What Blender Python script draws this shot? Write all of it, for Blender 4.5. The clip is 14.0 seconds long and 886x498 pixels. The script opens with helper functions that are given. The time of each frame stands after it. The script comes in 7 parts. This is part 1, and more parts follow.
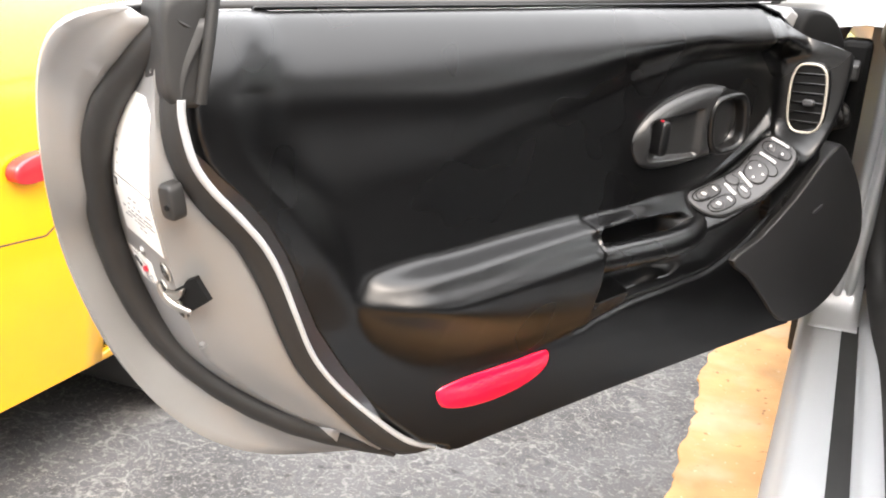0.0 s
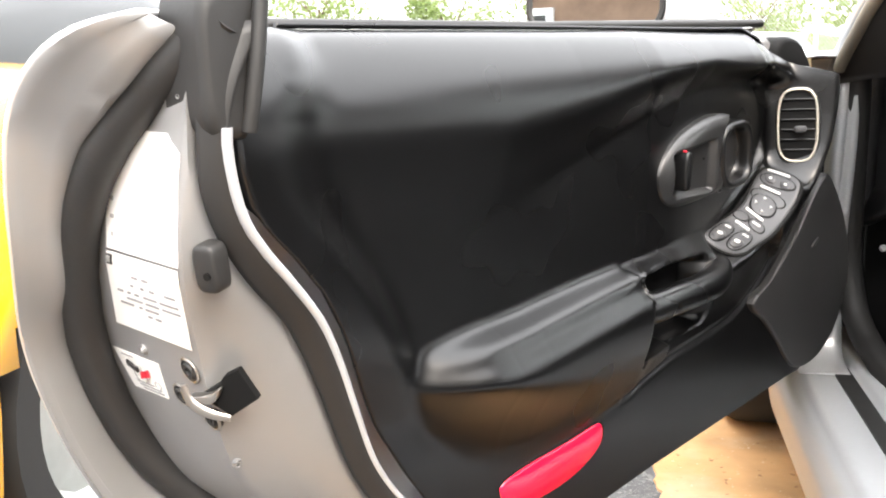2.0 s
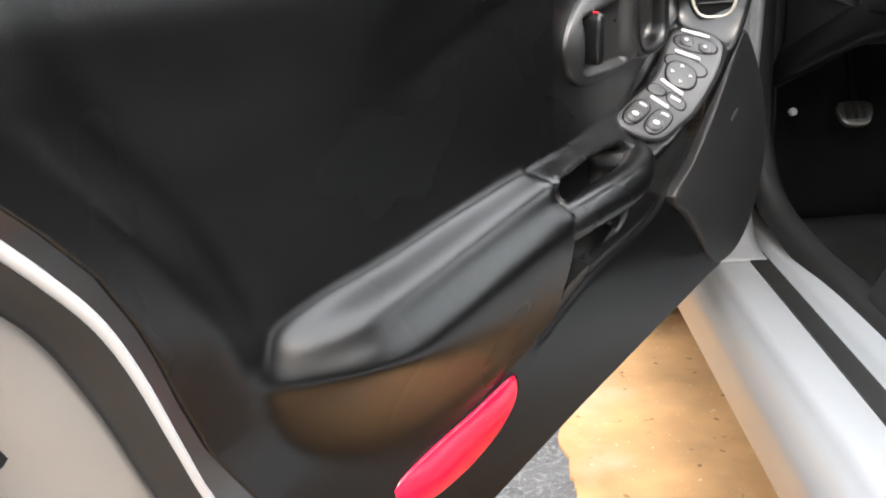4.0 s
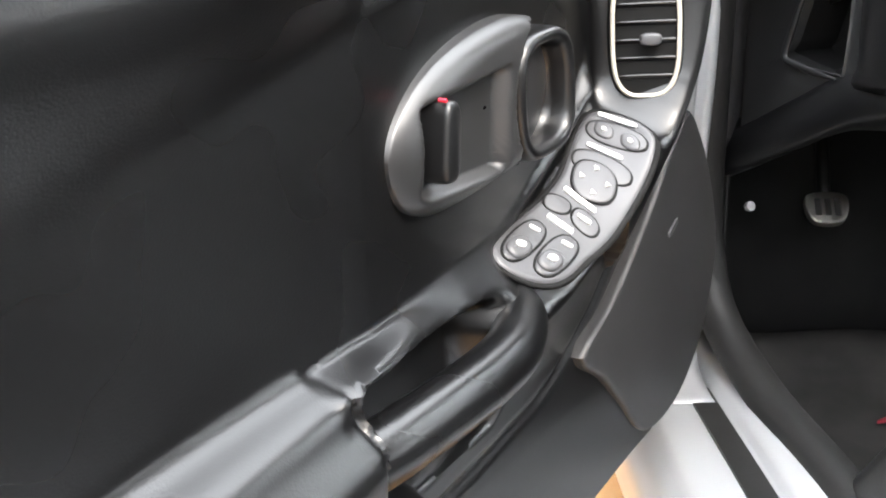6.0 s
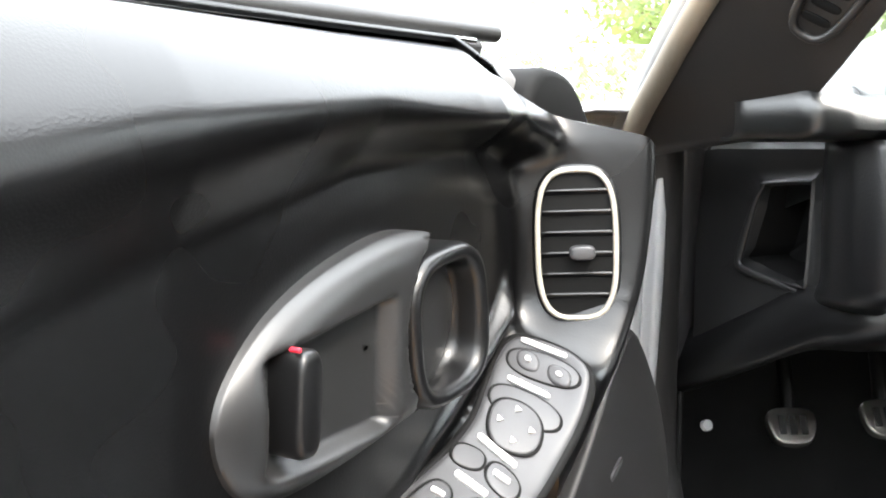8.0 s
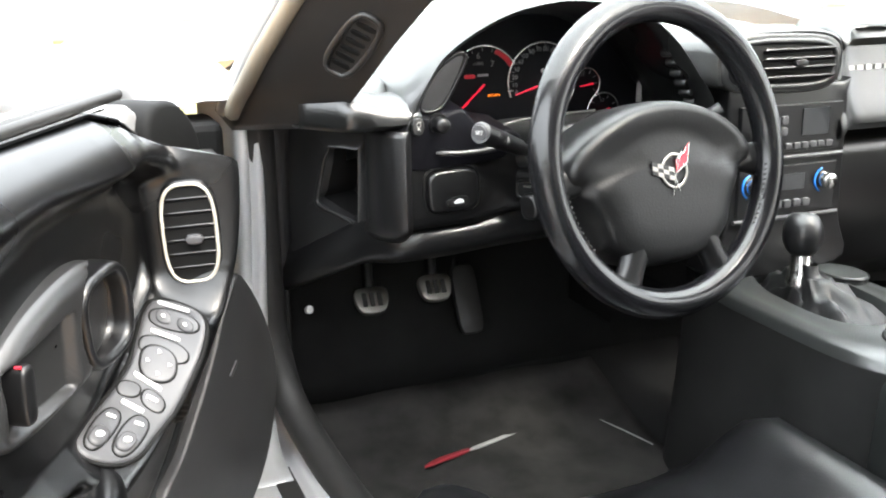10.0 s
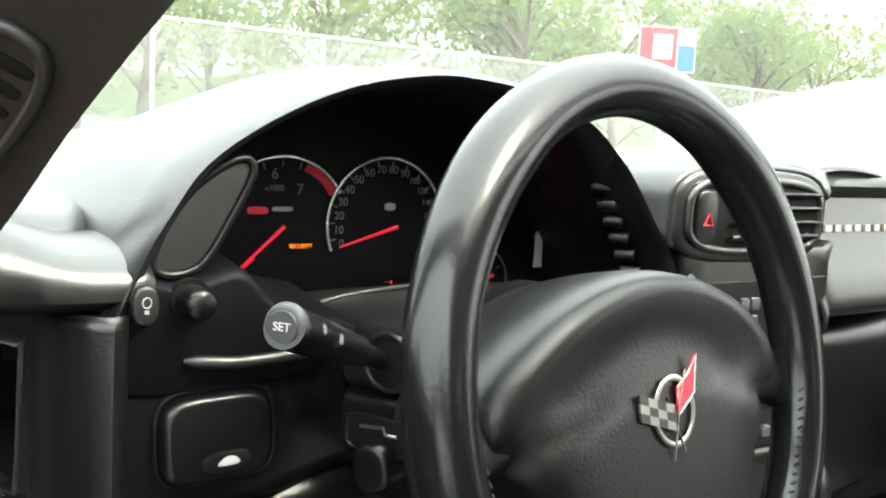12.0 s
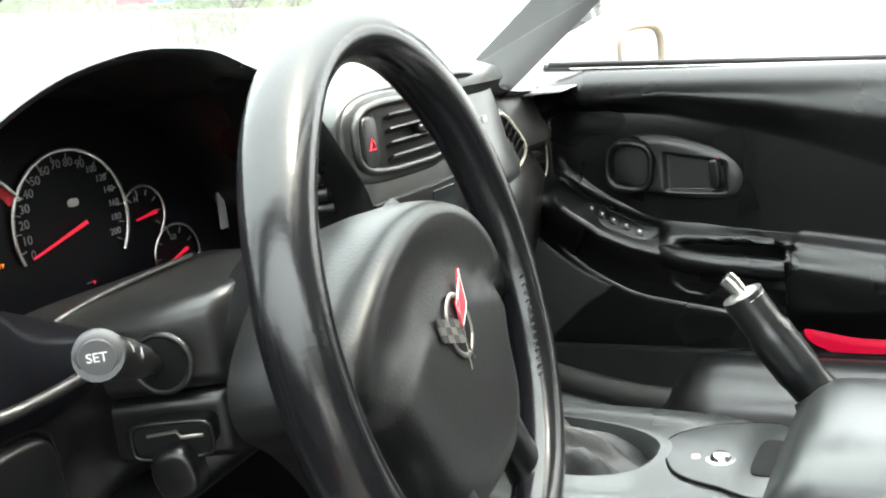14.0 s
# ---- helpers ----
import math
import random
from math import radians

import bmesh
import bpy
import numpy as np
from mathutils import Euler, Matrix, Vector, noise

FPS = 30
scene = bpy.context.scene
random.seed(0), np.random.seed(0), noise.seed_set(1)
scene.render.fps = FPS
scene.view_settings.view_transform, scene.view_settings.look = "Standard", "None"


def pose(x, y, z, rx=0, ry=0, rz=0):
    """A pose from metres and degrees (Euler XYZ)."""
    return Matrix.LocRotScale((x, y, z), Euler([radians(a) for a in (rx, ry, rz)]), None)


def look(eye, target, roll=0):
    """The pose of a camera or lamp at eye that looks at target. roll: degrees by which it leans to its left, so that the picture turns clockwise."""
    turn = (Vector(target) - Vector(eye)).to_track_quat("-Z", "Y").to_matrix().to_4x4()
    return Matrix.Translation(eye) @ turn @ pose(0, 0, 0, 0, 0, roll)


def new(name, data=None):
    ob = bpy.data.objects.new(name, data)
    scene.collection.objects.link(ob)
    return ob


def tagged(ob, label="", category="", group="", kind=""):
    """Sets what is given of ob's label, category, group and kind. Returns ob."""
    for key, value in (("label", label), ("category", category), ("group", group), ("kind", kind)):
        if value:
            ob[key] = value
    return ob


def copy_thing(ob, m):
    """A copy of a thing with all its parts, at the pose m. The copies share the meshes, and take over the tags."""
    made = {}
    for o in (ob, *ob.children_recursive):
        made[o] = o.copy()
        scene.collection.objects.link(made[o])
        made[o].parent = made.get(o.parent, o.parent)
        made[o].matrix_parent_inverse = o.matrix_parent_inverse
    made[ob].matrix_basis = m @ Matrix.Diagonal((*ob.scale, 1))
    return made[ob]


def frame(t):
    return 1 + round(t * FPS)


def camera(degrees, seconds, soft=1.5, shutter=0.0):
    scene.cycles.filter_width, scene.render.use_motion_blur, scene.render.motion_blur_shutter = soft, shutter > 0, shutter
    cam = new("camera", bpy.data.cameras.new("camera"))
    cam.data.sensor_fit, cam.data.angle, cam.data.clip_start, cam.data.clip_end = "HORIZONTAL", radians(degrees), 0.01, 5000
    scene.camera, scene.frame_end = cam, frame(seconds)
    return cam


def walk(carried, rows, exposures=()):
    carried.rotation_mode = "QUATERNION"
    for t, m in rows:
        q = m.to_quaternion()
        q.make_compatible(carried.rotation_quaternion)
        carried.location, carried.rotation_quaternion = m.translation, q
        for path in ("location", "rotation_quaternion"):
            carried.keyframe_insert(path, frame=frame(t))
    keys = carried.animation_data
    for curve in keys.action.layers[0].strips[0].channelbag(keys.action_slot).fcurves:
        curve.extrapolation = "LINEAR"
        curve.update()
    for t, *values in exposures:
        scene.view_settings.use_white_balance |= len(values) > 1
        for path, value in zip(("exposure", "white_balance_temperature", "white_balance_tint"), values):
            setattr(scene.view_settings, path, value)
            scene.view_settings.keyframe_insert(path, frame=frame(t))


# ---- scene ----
cam = camera(47.6, 14.0, soft=2.0)
PATH = [
    (0, -0.7904, -1.4611, 1.0327, 21.48, -17.36, 4.28),
    (0.5, -0.8159, -1.4465, 1.0161, 21.68, -17.30, 5.10),
    (1, -0.8727, -1.4153, 0.9850, 19.75, -15.13, 4.09),
    (1.5, -0.9663, -1.3881, 0.9503, 15.00, -12.20, 0.92),
    (2, -1.0656, -1.3664, 0.9115, 11.19, -9.92, 0.03),
    (2.5, -1.1496, -1.3258, 0.8753, 3.27, -9.76, -0.89),
    (2.7, -1.1746, -1.3033, 0.8654, 0.08, -9.99, -0.28),
    (4.8, -1.0744, -0.9553, 0.9102, 5.84, -20.11, -4.63),
    (5, -1.0690, -0.9312, 0.9119, 6.71, -20.10, -4.29),
    (5.5, -1.0502, -0.8209, 0.9114, 4.29, -18.46, -1.56),
    (6, -1.0166, -0.6957, 0.8899, -0.03, -15.55, -0.69),
    (6.5, -1.0052, -0.5354, 0.8515, 2.35, -12.18, -1.39),
    (7, -0.9794, -0.4811, 0.8396, 3.41, -7.00, 1.00),
    (7.2, -0.9703, -0.4605, 0.8427, 2.17, -5.33, 1.59),
    (9.3, -0.9945, -0.8961, 1.1021, -11.36, -12.55, -3.85),
    (9.5, -1.0014, -0.9295, 1.1245, -14.11, -14.32, -3.20),
    (10, -0.9820, -0.8803, 1.0990, -21.94, -15.96, -0.60),
    (10.5, -0.8915, -0.7268, 1.0728, -27.60, -14.92, 2.10),
    (11, -0.8397, -0.5617, 1.0566, -28.33, -11.31, 2.63),
    (11.5, -0.7999, -0.4441, 1.0387, -32.42, -7.54, 2.21),
    (12, -0.7517, -0.3253, 1.0208, -35.00, -6.91, 3.41),
    (12.5, -0.7490, -0.2291, 0.9937, -39.52, -7.74, 1.27),
    (13, -0.7726, -0.1861, 1.0083, -44.85, -8.68, -1.66),
    (13.5, -0.8148, -0.2073, 1.0258, -54.08, -8.66, -5.45),
    (14, -0.8406, -0.2287, 1.0383, -61.51, -11.63, -6.69),
]


def heading(x, y, z, yaw, pitch, roll):
    a, b = radians(yaw), radians(pitch)
    eye = Vector((x, y, z))
    return look(eye, eye + Vector((-math.sin(a) * math.cos(b), math.cos(a) * math.cos(b), math.sin(b))), roll)


walk(cam, [(t, heading(x, y, z, a, b, c)) for t, x, y, z, a, b, c in PATH], [(0, 2.05, 6800, 12), (2.5, 2.1, 6700, 11), (5, 2.05, 6500, 10), (5.5, 2.25, 6500, 10), (6, 2.85, 6450, 10), (7, 3.0, 6350, 9), (9.5, 2.4, 6600, 8), (10, 2.8, 6500, 8), (10.5, 3.55, 6500, 8), (11, 3.2, 6450, 9), (11.5, 2.75, 6600, 5), (12, 2.25, 6700, 2), (12.5, 2.35, 6600, 3), (13, 2.6, 6600, 3), (14, 2.6, 6600, 2)])

# ---- world and sun: a bright, thinly clouded sky ----
world = bpy.data.worlds.new("sky")
scene.world = world
world.use_nodes = True
sky = world.node_tree.nodes.new("ShaderNodeTexSky")
sky.sky_type, sky.sun_disc = "NISHITA", False
sky.sun_elevation, sky.sun_rotation = radians(48), radians(150)
sky.air_density, sky.dust_density, sky.ozone_density = 1.0, 5.0, 0.6
haze = world.node_tree.nodes.new("ShaderNodeMixRGB")
haze.inputs[0].default_value = 0.7
haze.inputs[2].default_value = (9.0, 9.2, 9.3, 1)
world.node_tree.links.new(sky.outputs[0], haze.inputs[1])
# an overcast sky is about three times brighter overhead than at the horizon
coord, split, rise = (world.node_tree.nodes.new(k) for k in ("ShaderNodeTexCoord", "ShaderNodeSeparateXYZ", "ShaderNodeMapRange"))
rise.inputs["To Min"].default_value, rise.inputs["To Max"].default_value = 0.5, 1.5
shade = world.node_tree.nodes.new("ShaderNodeVectorMath")
shade.operation = "SCALE"
world.node_tree.links.new(coord.outputs["Generated"], split.inputs[0])
world.node_tree.links.new(split.outputs["Z"], rise.inputs["Value"])
world.node_tree.links.new(haze.outputs[0], shade.inputs[0])
world.node_tree.links.new(rise.outputs[0], shade.inputs["Scale"])
world.node_tree.links.new(shade.outputs[0], world.node_tree.nodes["Background"].inputs[0])
world.node_tree.nodes["Background"].inputs[1].default_value = 0.19
sun = bpy.data.lights.new("sun", "SUN")
sun.energy, sun.angle, sun.color = 0.6, radians(14), (1, 0.96, 0.9)
new("sun", sun).matrix_world = look((2.4, -4.2, 5.4), (0, 0, 0))


# ---- materials ----
def skin(name, color, rough=0.5, metal=0.0, grain=0.0, bump=0.0, vary=0.15, wear=0.0, coat=0.0, spec=0.5, kind="noise", large=9.0):
    """A principled surface whose colour and gloss drift at a large and a small scale, with a fine relief."""
    m = bpy.data.materials.new(name)
    m.use_nodes = True
    nt = m.node_tree
    n, link, b = nt.nodes, nt.links.new, nt.nodes["Principled BSDF"]
    b.inputs["Metallic"].default_value = metal
    b.inputs["Coat Weight"].default_value = coat
    b.inputs["Coat Roughness"].default_value = 0.06
    b.inputs["Specular IOR Level"].default_value = spec
    pos = n.new("ShaderNodeNewGeometry").outputs["Position"]
    big = n.new("ShaderNodeTexNoise")
    big.inputs["Scale"].default_value, big.inputs["Detail"].default_value = large, 6
    link(pos, big.inputs["Vector"])
    ramp = n.new("ShaderNodeMapRange")
    ramp.inputs["From Min"].default_value, ramp.inputs["From Max"].default_value = 0.3, 0.7
    ramp.inputs["To Min"].default_value, ramp.inputs["To Max"].default_value = 1 - vary, 1 + vary
    link(big.outputs["Fac"], ramp.inputs["Value"])
    tone = n.new("ShaderNodeVectorMath")
    tone.operation = "SCALE"
    tone.inputs[0].default_value = color
    link(ramp.outputs[0], tone.inputs["Scale"])
    link(tone.outputs[0], b.inputs["Base Color"])
    gloss = n.new("ShaderNodeMapRange")
    gloss.inputs["From Min"].default_value, gloss.inputs["From Max"].default_value = 0.15, 0.85
    gloss.inputs["To Min"].default_value, gloss.inputs["To Max"].default_value = max(0.02, rough - 0.02 - wear), min(1, rough + 0.02 + wear)
    mid = n.new("ShaderNodeTexNoise")
    mid.inputs["Scale"].default_value, mid.inputs["Detail"].default_value = 7, 2
    link(pos, mid.inputs["Vector"])
    link(mid.outputs["Fac"], gloss.inputs["Value"])
    link(gloss.outputs[0], b.inputs["Roughness"])
    if grain:
        if kind == "cells":
            g = n.new("ShaderNodeTexVoronoi")
            out = g.outputs["Distance"]
        else:
            g = n.new("ShaderNodeTexNoise")
            g.inputs["Detail"].default_value = 4
            out = g.outputs["Fac"]
        g.inputs["Scale"].default_value = grain
        link(pos, g.inputs["Vector"])
        bp = n.new("ShaderNodeBump")
        bp.inputs["Strength"].default_value, bp.inputs["Distance"].default_value = bump, 0.001
        link(out, bp.inputs["Height"])
        link(bp.outputs[0], b.inputs["Normal"])
    return m


VINYL = skin("black_vinyl", (0.0022, 0.0022, 0.0024), 0.28, 0, 700, 0.06, 0.2, 0.0, spec=0.5, kind="cells")
LEATHER = skin("black_leather", (0.0036, 0.0036, 0.004), 0.32, 0, 420, 0.10, 0.2, 0.03, spec=0.65, kind="cells")
PAD_SKIN = skin("airbag_cover", (0.0042, 0.0042, 0.0045), 0.38, 0, 420, 0.12, 0.2, 0.03, spec=0.42, kind="cells")
RIM_LEATHER = skin("worn_black_leather", (0.005, 0.005, 0.0058), 0.2, 0, 380, 0.05, 0.2, 0.02, spec=0.55, kind="cells")
PLASTIC = skin("black_plastic", (0.0034, 0.0034, 0.0037), 0.32, 0, 900, 0.05, 0.15, 0.03, spec=0.5)
DASH_SKIN = skin("dash_skin", (0.006, 0.0064, 0.0064), 0.30, 0, 600, 0.08, 0.15, 0.03, spec=0.85, kind="cells")
CONSOLE_SKIN = skin("console_plastic", (0.015, 0.0165, 0.016), 0.3, 0, 700, 0.1, 0.15, 0.04, spec=0.75)
SATIN = skin("satin_black_plastic", (0.011, 0.011, 0.0113), 0.40, 0, 900, 0.06, 0.15, 0.03, spec=0.75)
BOOT = skin("soft_black_leather", (0.006, 0.006, 0.0062), 0.48, 0, 420, 0.12, 0.2, 0.03, spec=0.5, kind="cells")
KICK = skin("grey_black_plastic", (0.017, 0.0168, 0.0175), 0.45, 0, 700, 0.12, 0.12)
PILLAR = skin("pillar_vinyl", (0.015, 0.014, 0.0135), 0.42, 0, 700, 0.12, 0.15, 0.03, spec=0.6, kind="cells")
# pale beige puts the light along the pillar seal into its colour
PALE_SEAL = skin("lit_beige_rubber", (0.20, 0.17, 0.13), 0.6, 0, 260, 0.1, 0.2, 0.05)
PANEL = skin("satin_panel", (0.010, 0.010, 0.0102), 0.36, 0, 700, 0.1, 0.15, 0.03, spec=0.6)
GREY_PLASTIC = skin("dark_grey_plastic", (0.05, 0.05, 0.053), 0.42, 0, 800, 0.08, 0.12, 0.02)
# near-black: colours in shade of openings, also serves joints and black parts
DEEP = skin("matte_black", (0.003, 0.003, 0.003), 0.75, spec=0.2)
RUBBER = skin("black_rubber", (0.014, 0.0135, 0.013), 0.55, 0, 260, 0.12, 0.25, 0.06)
PAINT = skin("silver_paint", (0.47, 0.48, 0.49), 0.3, 0.28, 0, 0, 0.02, -0.01)
# the silver of PAINT, dusty and darkened for shade on the door ends
INNER_PAINT = skin("shaded_dusty_silver_paint", (0.27, 0.268, 0.266), 0.42, 0.4, 0, 0, 0.06, 0.0)
WHITE_RING = skin("champagne_trim", (0.5, 0.47, 0.4), 0.3, 0.3, 0, 0, 0.05)
CHROME = skin("brushed_metal", (0.7, 0.69, 0.67), 0.22, 1.0, 900, 0.06, 0.08, 0.05)
STEEL = skin("worn_steel", (0.42, 0.4, 0.37), 0.35, 1.0, 300, 0.15, 0.25, 0.1)
CARPET = skin("black_carpet", (0.011, 0.011, 0.0108), 0.95, 0, 1500, 0.8, 0.35, spec=0.2)
MAT_CARPET = skin("floor_mat_pile", (0.029, 0.0275, 0.026), 0.95, 0, 1300, 0.9, 0.45, spec=0.2, large=14)
RED = skin("red_reflector", (0.72, 0.006, 0.045), 0.2, 0, 500, 0.05, 0.06, coat=0.6)
RED_INK = skin("red_print", (0.6, 0.02, 0.04), 0.4)
WHITE_INK = skin("white_print", (0.55, 0.55, 0.54), 0.45)
DIAL_INK = skin("dial_print", (0.17, 0.17, 0.17), 0.5)
PAPER = skin("white_label_paper", (0.83, 0.82, 0.79), 0.4, 0, 0, 0, 0.04, coat=0.2)
GREY_INK = skin("grey_print", (0.35, 0.35, 0.34), 0.5)
BLACK_INK = skin("black_print", (0.03, 0.03, 0.03), 0.5)
LABEL_INK = skin("label_print", (0.26, 0.26, 0.26), 0.5)
BLUE_INK = skin("blue_print", (0.02, 0.16, 0.5), 0.4)
SCREEN = skin("smoked_screen", (0.008, 0.009, 0.01), 0.12, 0, 0, 0, 0.05)
CLUSTER = skin("cluster_black", (0.003, 0.003, 0.0045), 0.5, spec=0.15)
POD_GREY = skin("cluster_pod_grey", (0.02, 0.02, 0.021), 0.45, 0, 900, 0.1, 0.1)
YELLOW = skin("yellow_paint", (0.74, 0.36, 0.012), 0.22, 0, 0, 0, 0.03, coat=0.8)
WHITE_PAINT = skin("white_paint", (0.78, 0.79, 0.79), 0.25, 0, 0, 0, 0.03, coat=0.6)
TAIL_RED = skin("tail_lamp_red", (0.55, 0.02, 0.03), 0.15, 0, 0, 0, 0.1, coat=0.7)
TYRE = skin("tyre_rubber", (0.012, 0.012, 0.012), 0.8, 0, 300, 0.2)
GALV = skin("galvanised_steel", (0.5, 0.53, 0.52), 0.45, 0.6, 60, 0.1, 0.15, 0.08)
BARK = skin("bark", (0.11, 0.08, 0.055), 0.9, 0, 60, 0.7, 0.3)
LEAF = skin("leaves", (0.10, 0.145, 0.05), 0.6, 0, 0, 0, 0.45, large=1.2)
GRASS = skin("dry_grass_blades", (0.22, 0.19, 0.07), 0.8, 0, 0, 0, 0.35, large=1.5)
TURF = skin("dry_turf", (0.17, 0.15, 0.05), 0.95, 0, 60, 0.6, 0.35, large=1.1)


def glow(name, color, strength):
    m = skin(name, color, 0.4)
    b = m.node_tree.nodes["Principled BSDF"]
    b.inputs["Emission Color"].default_value = (*color, 1)
    b.inputs["Emission Strength"].default_value = strength
    return m


AMBER = glow("lit_amber_lamp", (0.9, 0.22, 0.01), 0.30)
NEEDLE = glow("lit_red_needle", (0.62, 0.008, 0.035), 0.13)


def asphalt():
    """Worn grey asphalt with a web of pale cracks and puddled grit."""
    m = skin("cracked_asphalt", (0.075, 0.075, 0.077), 0.8, 0, 260, 0.7, 0.45, 0.1, large=3)
    n, link, b = m.node_tree.nodes, m.node_tree.links.new, m.node_tree.nodes["Principled BSDF"]
    pos = n.new("ShaderNodeNewGeometry").outputs["Position"]
    warp = n.new("ShaderNodeTexNoise")
    warp.inputs["Scale"].default_value, warp.inputs["Detail"].default_value = 7, 6
    link(pos, warp.inputs["Vector"])
    add = n.new("ShaderNodeMixRGB")
    add.blend_type = "ADD"
    add.inputs[0].default_value = 0.35
    link(pos, add.inputs[1])
    link(warp.outputs["Color"], add.inputs[2])
    old = b.inputs["Base Color"].links[0].from_socket
    for scale, width, tint in ((11, 0.045, (0.20, 0.198, 0.193, 1)), (3.1, 0.016, (0.28, 0.275, 0.265, 1))):
        v = n.new("ShaderNodeTexVoronoi")
        v.feature = "DISTANCE_TO_EDGE"
        v.inputs["Scale"].default_value = scale
        link(add.outputs[0], v.inputs["Vector"])
        r = n.new("ShaderNodeMapRange")
        r.inputs["From Max"].default_value, r.inputs["To Min"].default_value, r.inputs["To Max"].default_value = width, 0.85, 0
        link(v.outputs["Distance"], r.inputs["Value"])
        cut = n.new("ShaderNodeMath")
        cut.operation = "MULTIPLY"
        link(r.outputs[0], cut.inputs[0])
        link(warp.outputs["Fac"], cut.inputs[1])
        mix = n.new("ShaderNodeMixRGB")
        mix.inputs[2].default_value = tint
        link(cut.outputs[0], mix.inputs[0])
        link(old, mix.inputs[1])
        old = mix.outputs[0]
    # pale grit lying in patches
    for scale, lo, hi, tint in ((70, 0.56, 0.66, (0.22, 0.215, 0.205, 1)), (26, 0.58, 0.70, (0.022, 0.022, 0.023, 1)), (210, 0.60, 0.68, (0.30, 0.29, 0.27, 1))):
        grit = n.new("ShaderNodeTexNoise")
        grit.inputs["Scale"].default_value, grit.inputs["Detail"].default_value = scale, 6
        link(pos, grit.inputs["Vector"])
        r = n.new("ShaderNodeMapRange")
        r.inputs["From Min"].default_value, r.inputs["From Max"].default_value, r.inputs["To Max"].default_value = lo, hi, 0.7
        link(grit.outputs["Fac"], r.inputs["Value"])
        mix = n.new("ShaderNodeMixRGB")
        mix.inputs[2].default_value = tint
        link(r.outputs[0], mix.inputs[0])
        link(old, mix.inputs[1])
        old = mix.outputs[0]
    link(old, b.inputs["Base Color"])
    return m


def sand():
    """Orange-brown sandy dirt with dark specks and damp patches."""
    m = skin("sandy_dirt", (0.47, 0.27, 0.12), 0.92, 0, 180, 0.8, 0.3, 0.05, large=5)
    n, link, b = m.node_tree.nodes, m.node_tree.links.new, m.node_tree.nodes["Principled BSDF"]
    pos = n.new("ShaderNodeNewGeometry").outputs["Position"]
    old = b.inputs["Base Color"].links[0].from_socket
    for scale, lo, hi, tint in ((38, 0.66, 0.72, (0.13, 0.06, 0.025, 1)), (4.5, 0.52, 0.75, (0.5, 0.4, 0.28, 1)), (90, 0.68, 0.74, (0.7, 0.6, 0.45, 1))):
        t = n.new("ShaderNodeTexNoise")
        t.inputs["Scale"].default_value, t.inputs["Detail"].default_value = scale, 8
        link(pos, t.inputs["Vector"])
        r = n.new("ShaderNodeMapRange")
        r.inputs["From Min"].default_value, r.inputs["From Max"].default_value, r.inputs["To Max"].default_value = lo, hi, 0.8
        link(t.outputs["Fac"], r.inputs["Value"])
        mix = n.new("ShaderNodeMixRGB")
        mix.inputs[2].default_value = tint
        link(r.outputs[0], mix.inputs[0])
        link(old, mix.inputs[1])
        old = mix.outputs[0]
    link(old, b.inputs["Base Color"])
    return m


def glass(name, tint, rough=0.0):
    m = bpy.data.materials.new(name)
    m.use_nodes = True
    b = m.node_tree.nodes["Principled BSDF"]
    b.inputs["Base Color"].default_value = (*tint, 1)
    b.inputs["Roughness"].default_value = rough
    b.inputs["Transmission Weight"].default_value = 1
    b.inputs["IOR"].default_value = 1.45
    return m


def translucent(m, color, share):
    """Lets light through thin leaves."""
    n, link = m.node_tree.nodes, m.node_tree.links.new
    t, mix = n.new("ShaderNodeBsdfTranslucent"), n.new("ShaderNodeMixShader")
    t.inputs[0].default_value = (*color, 1)
    mix.inputs[0].default_value = share
    link(n["Principled BSDF"].outputs[0], mix.inputs[1])
    link(t.outputs[0], mix.inputs[2])
    link(mix.outputs[0], n["Material Output"].inputs[0])


translucent(LEAF, (0.3, 0.38, 0.12), 0.4)
translucent(GRASS, (0.4, 0.36, 0.14), 0.4)
ASPHALT, SAND = asphalt(), sand()
WINDSCREEN = glass("windscreen_glass", (0.97, 1.0, 0.98))
MIRROR = skin("mirror_glass", (0.86, 0.88, 0.87), 0.02, 1.0, 0, 0, 0.01)
MIRROR.node_tree.nodes["Principled BSDF"].inputs["Roughness"].links and MIRROR.node_tree.links.remove(MIRROR.node_tree.nodes["Principled BSDF"].inputs["Roughness"].links[0])
MIRROR.node_tree.nodes["Principled BSDF"].inputs["Roughness"].default_value = 0.01


# ---- building helpers ----
def thing(name, label, category, group="", kind="", at=(0, 0, 0)):
    ob = new(name)
    ob.location = at
    ob.empty_display_size = 0.05
    return tagged(ob, label, category, group, kind)


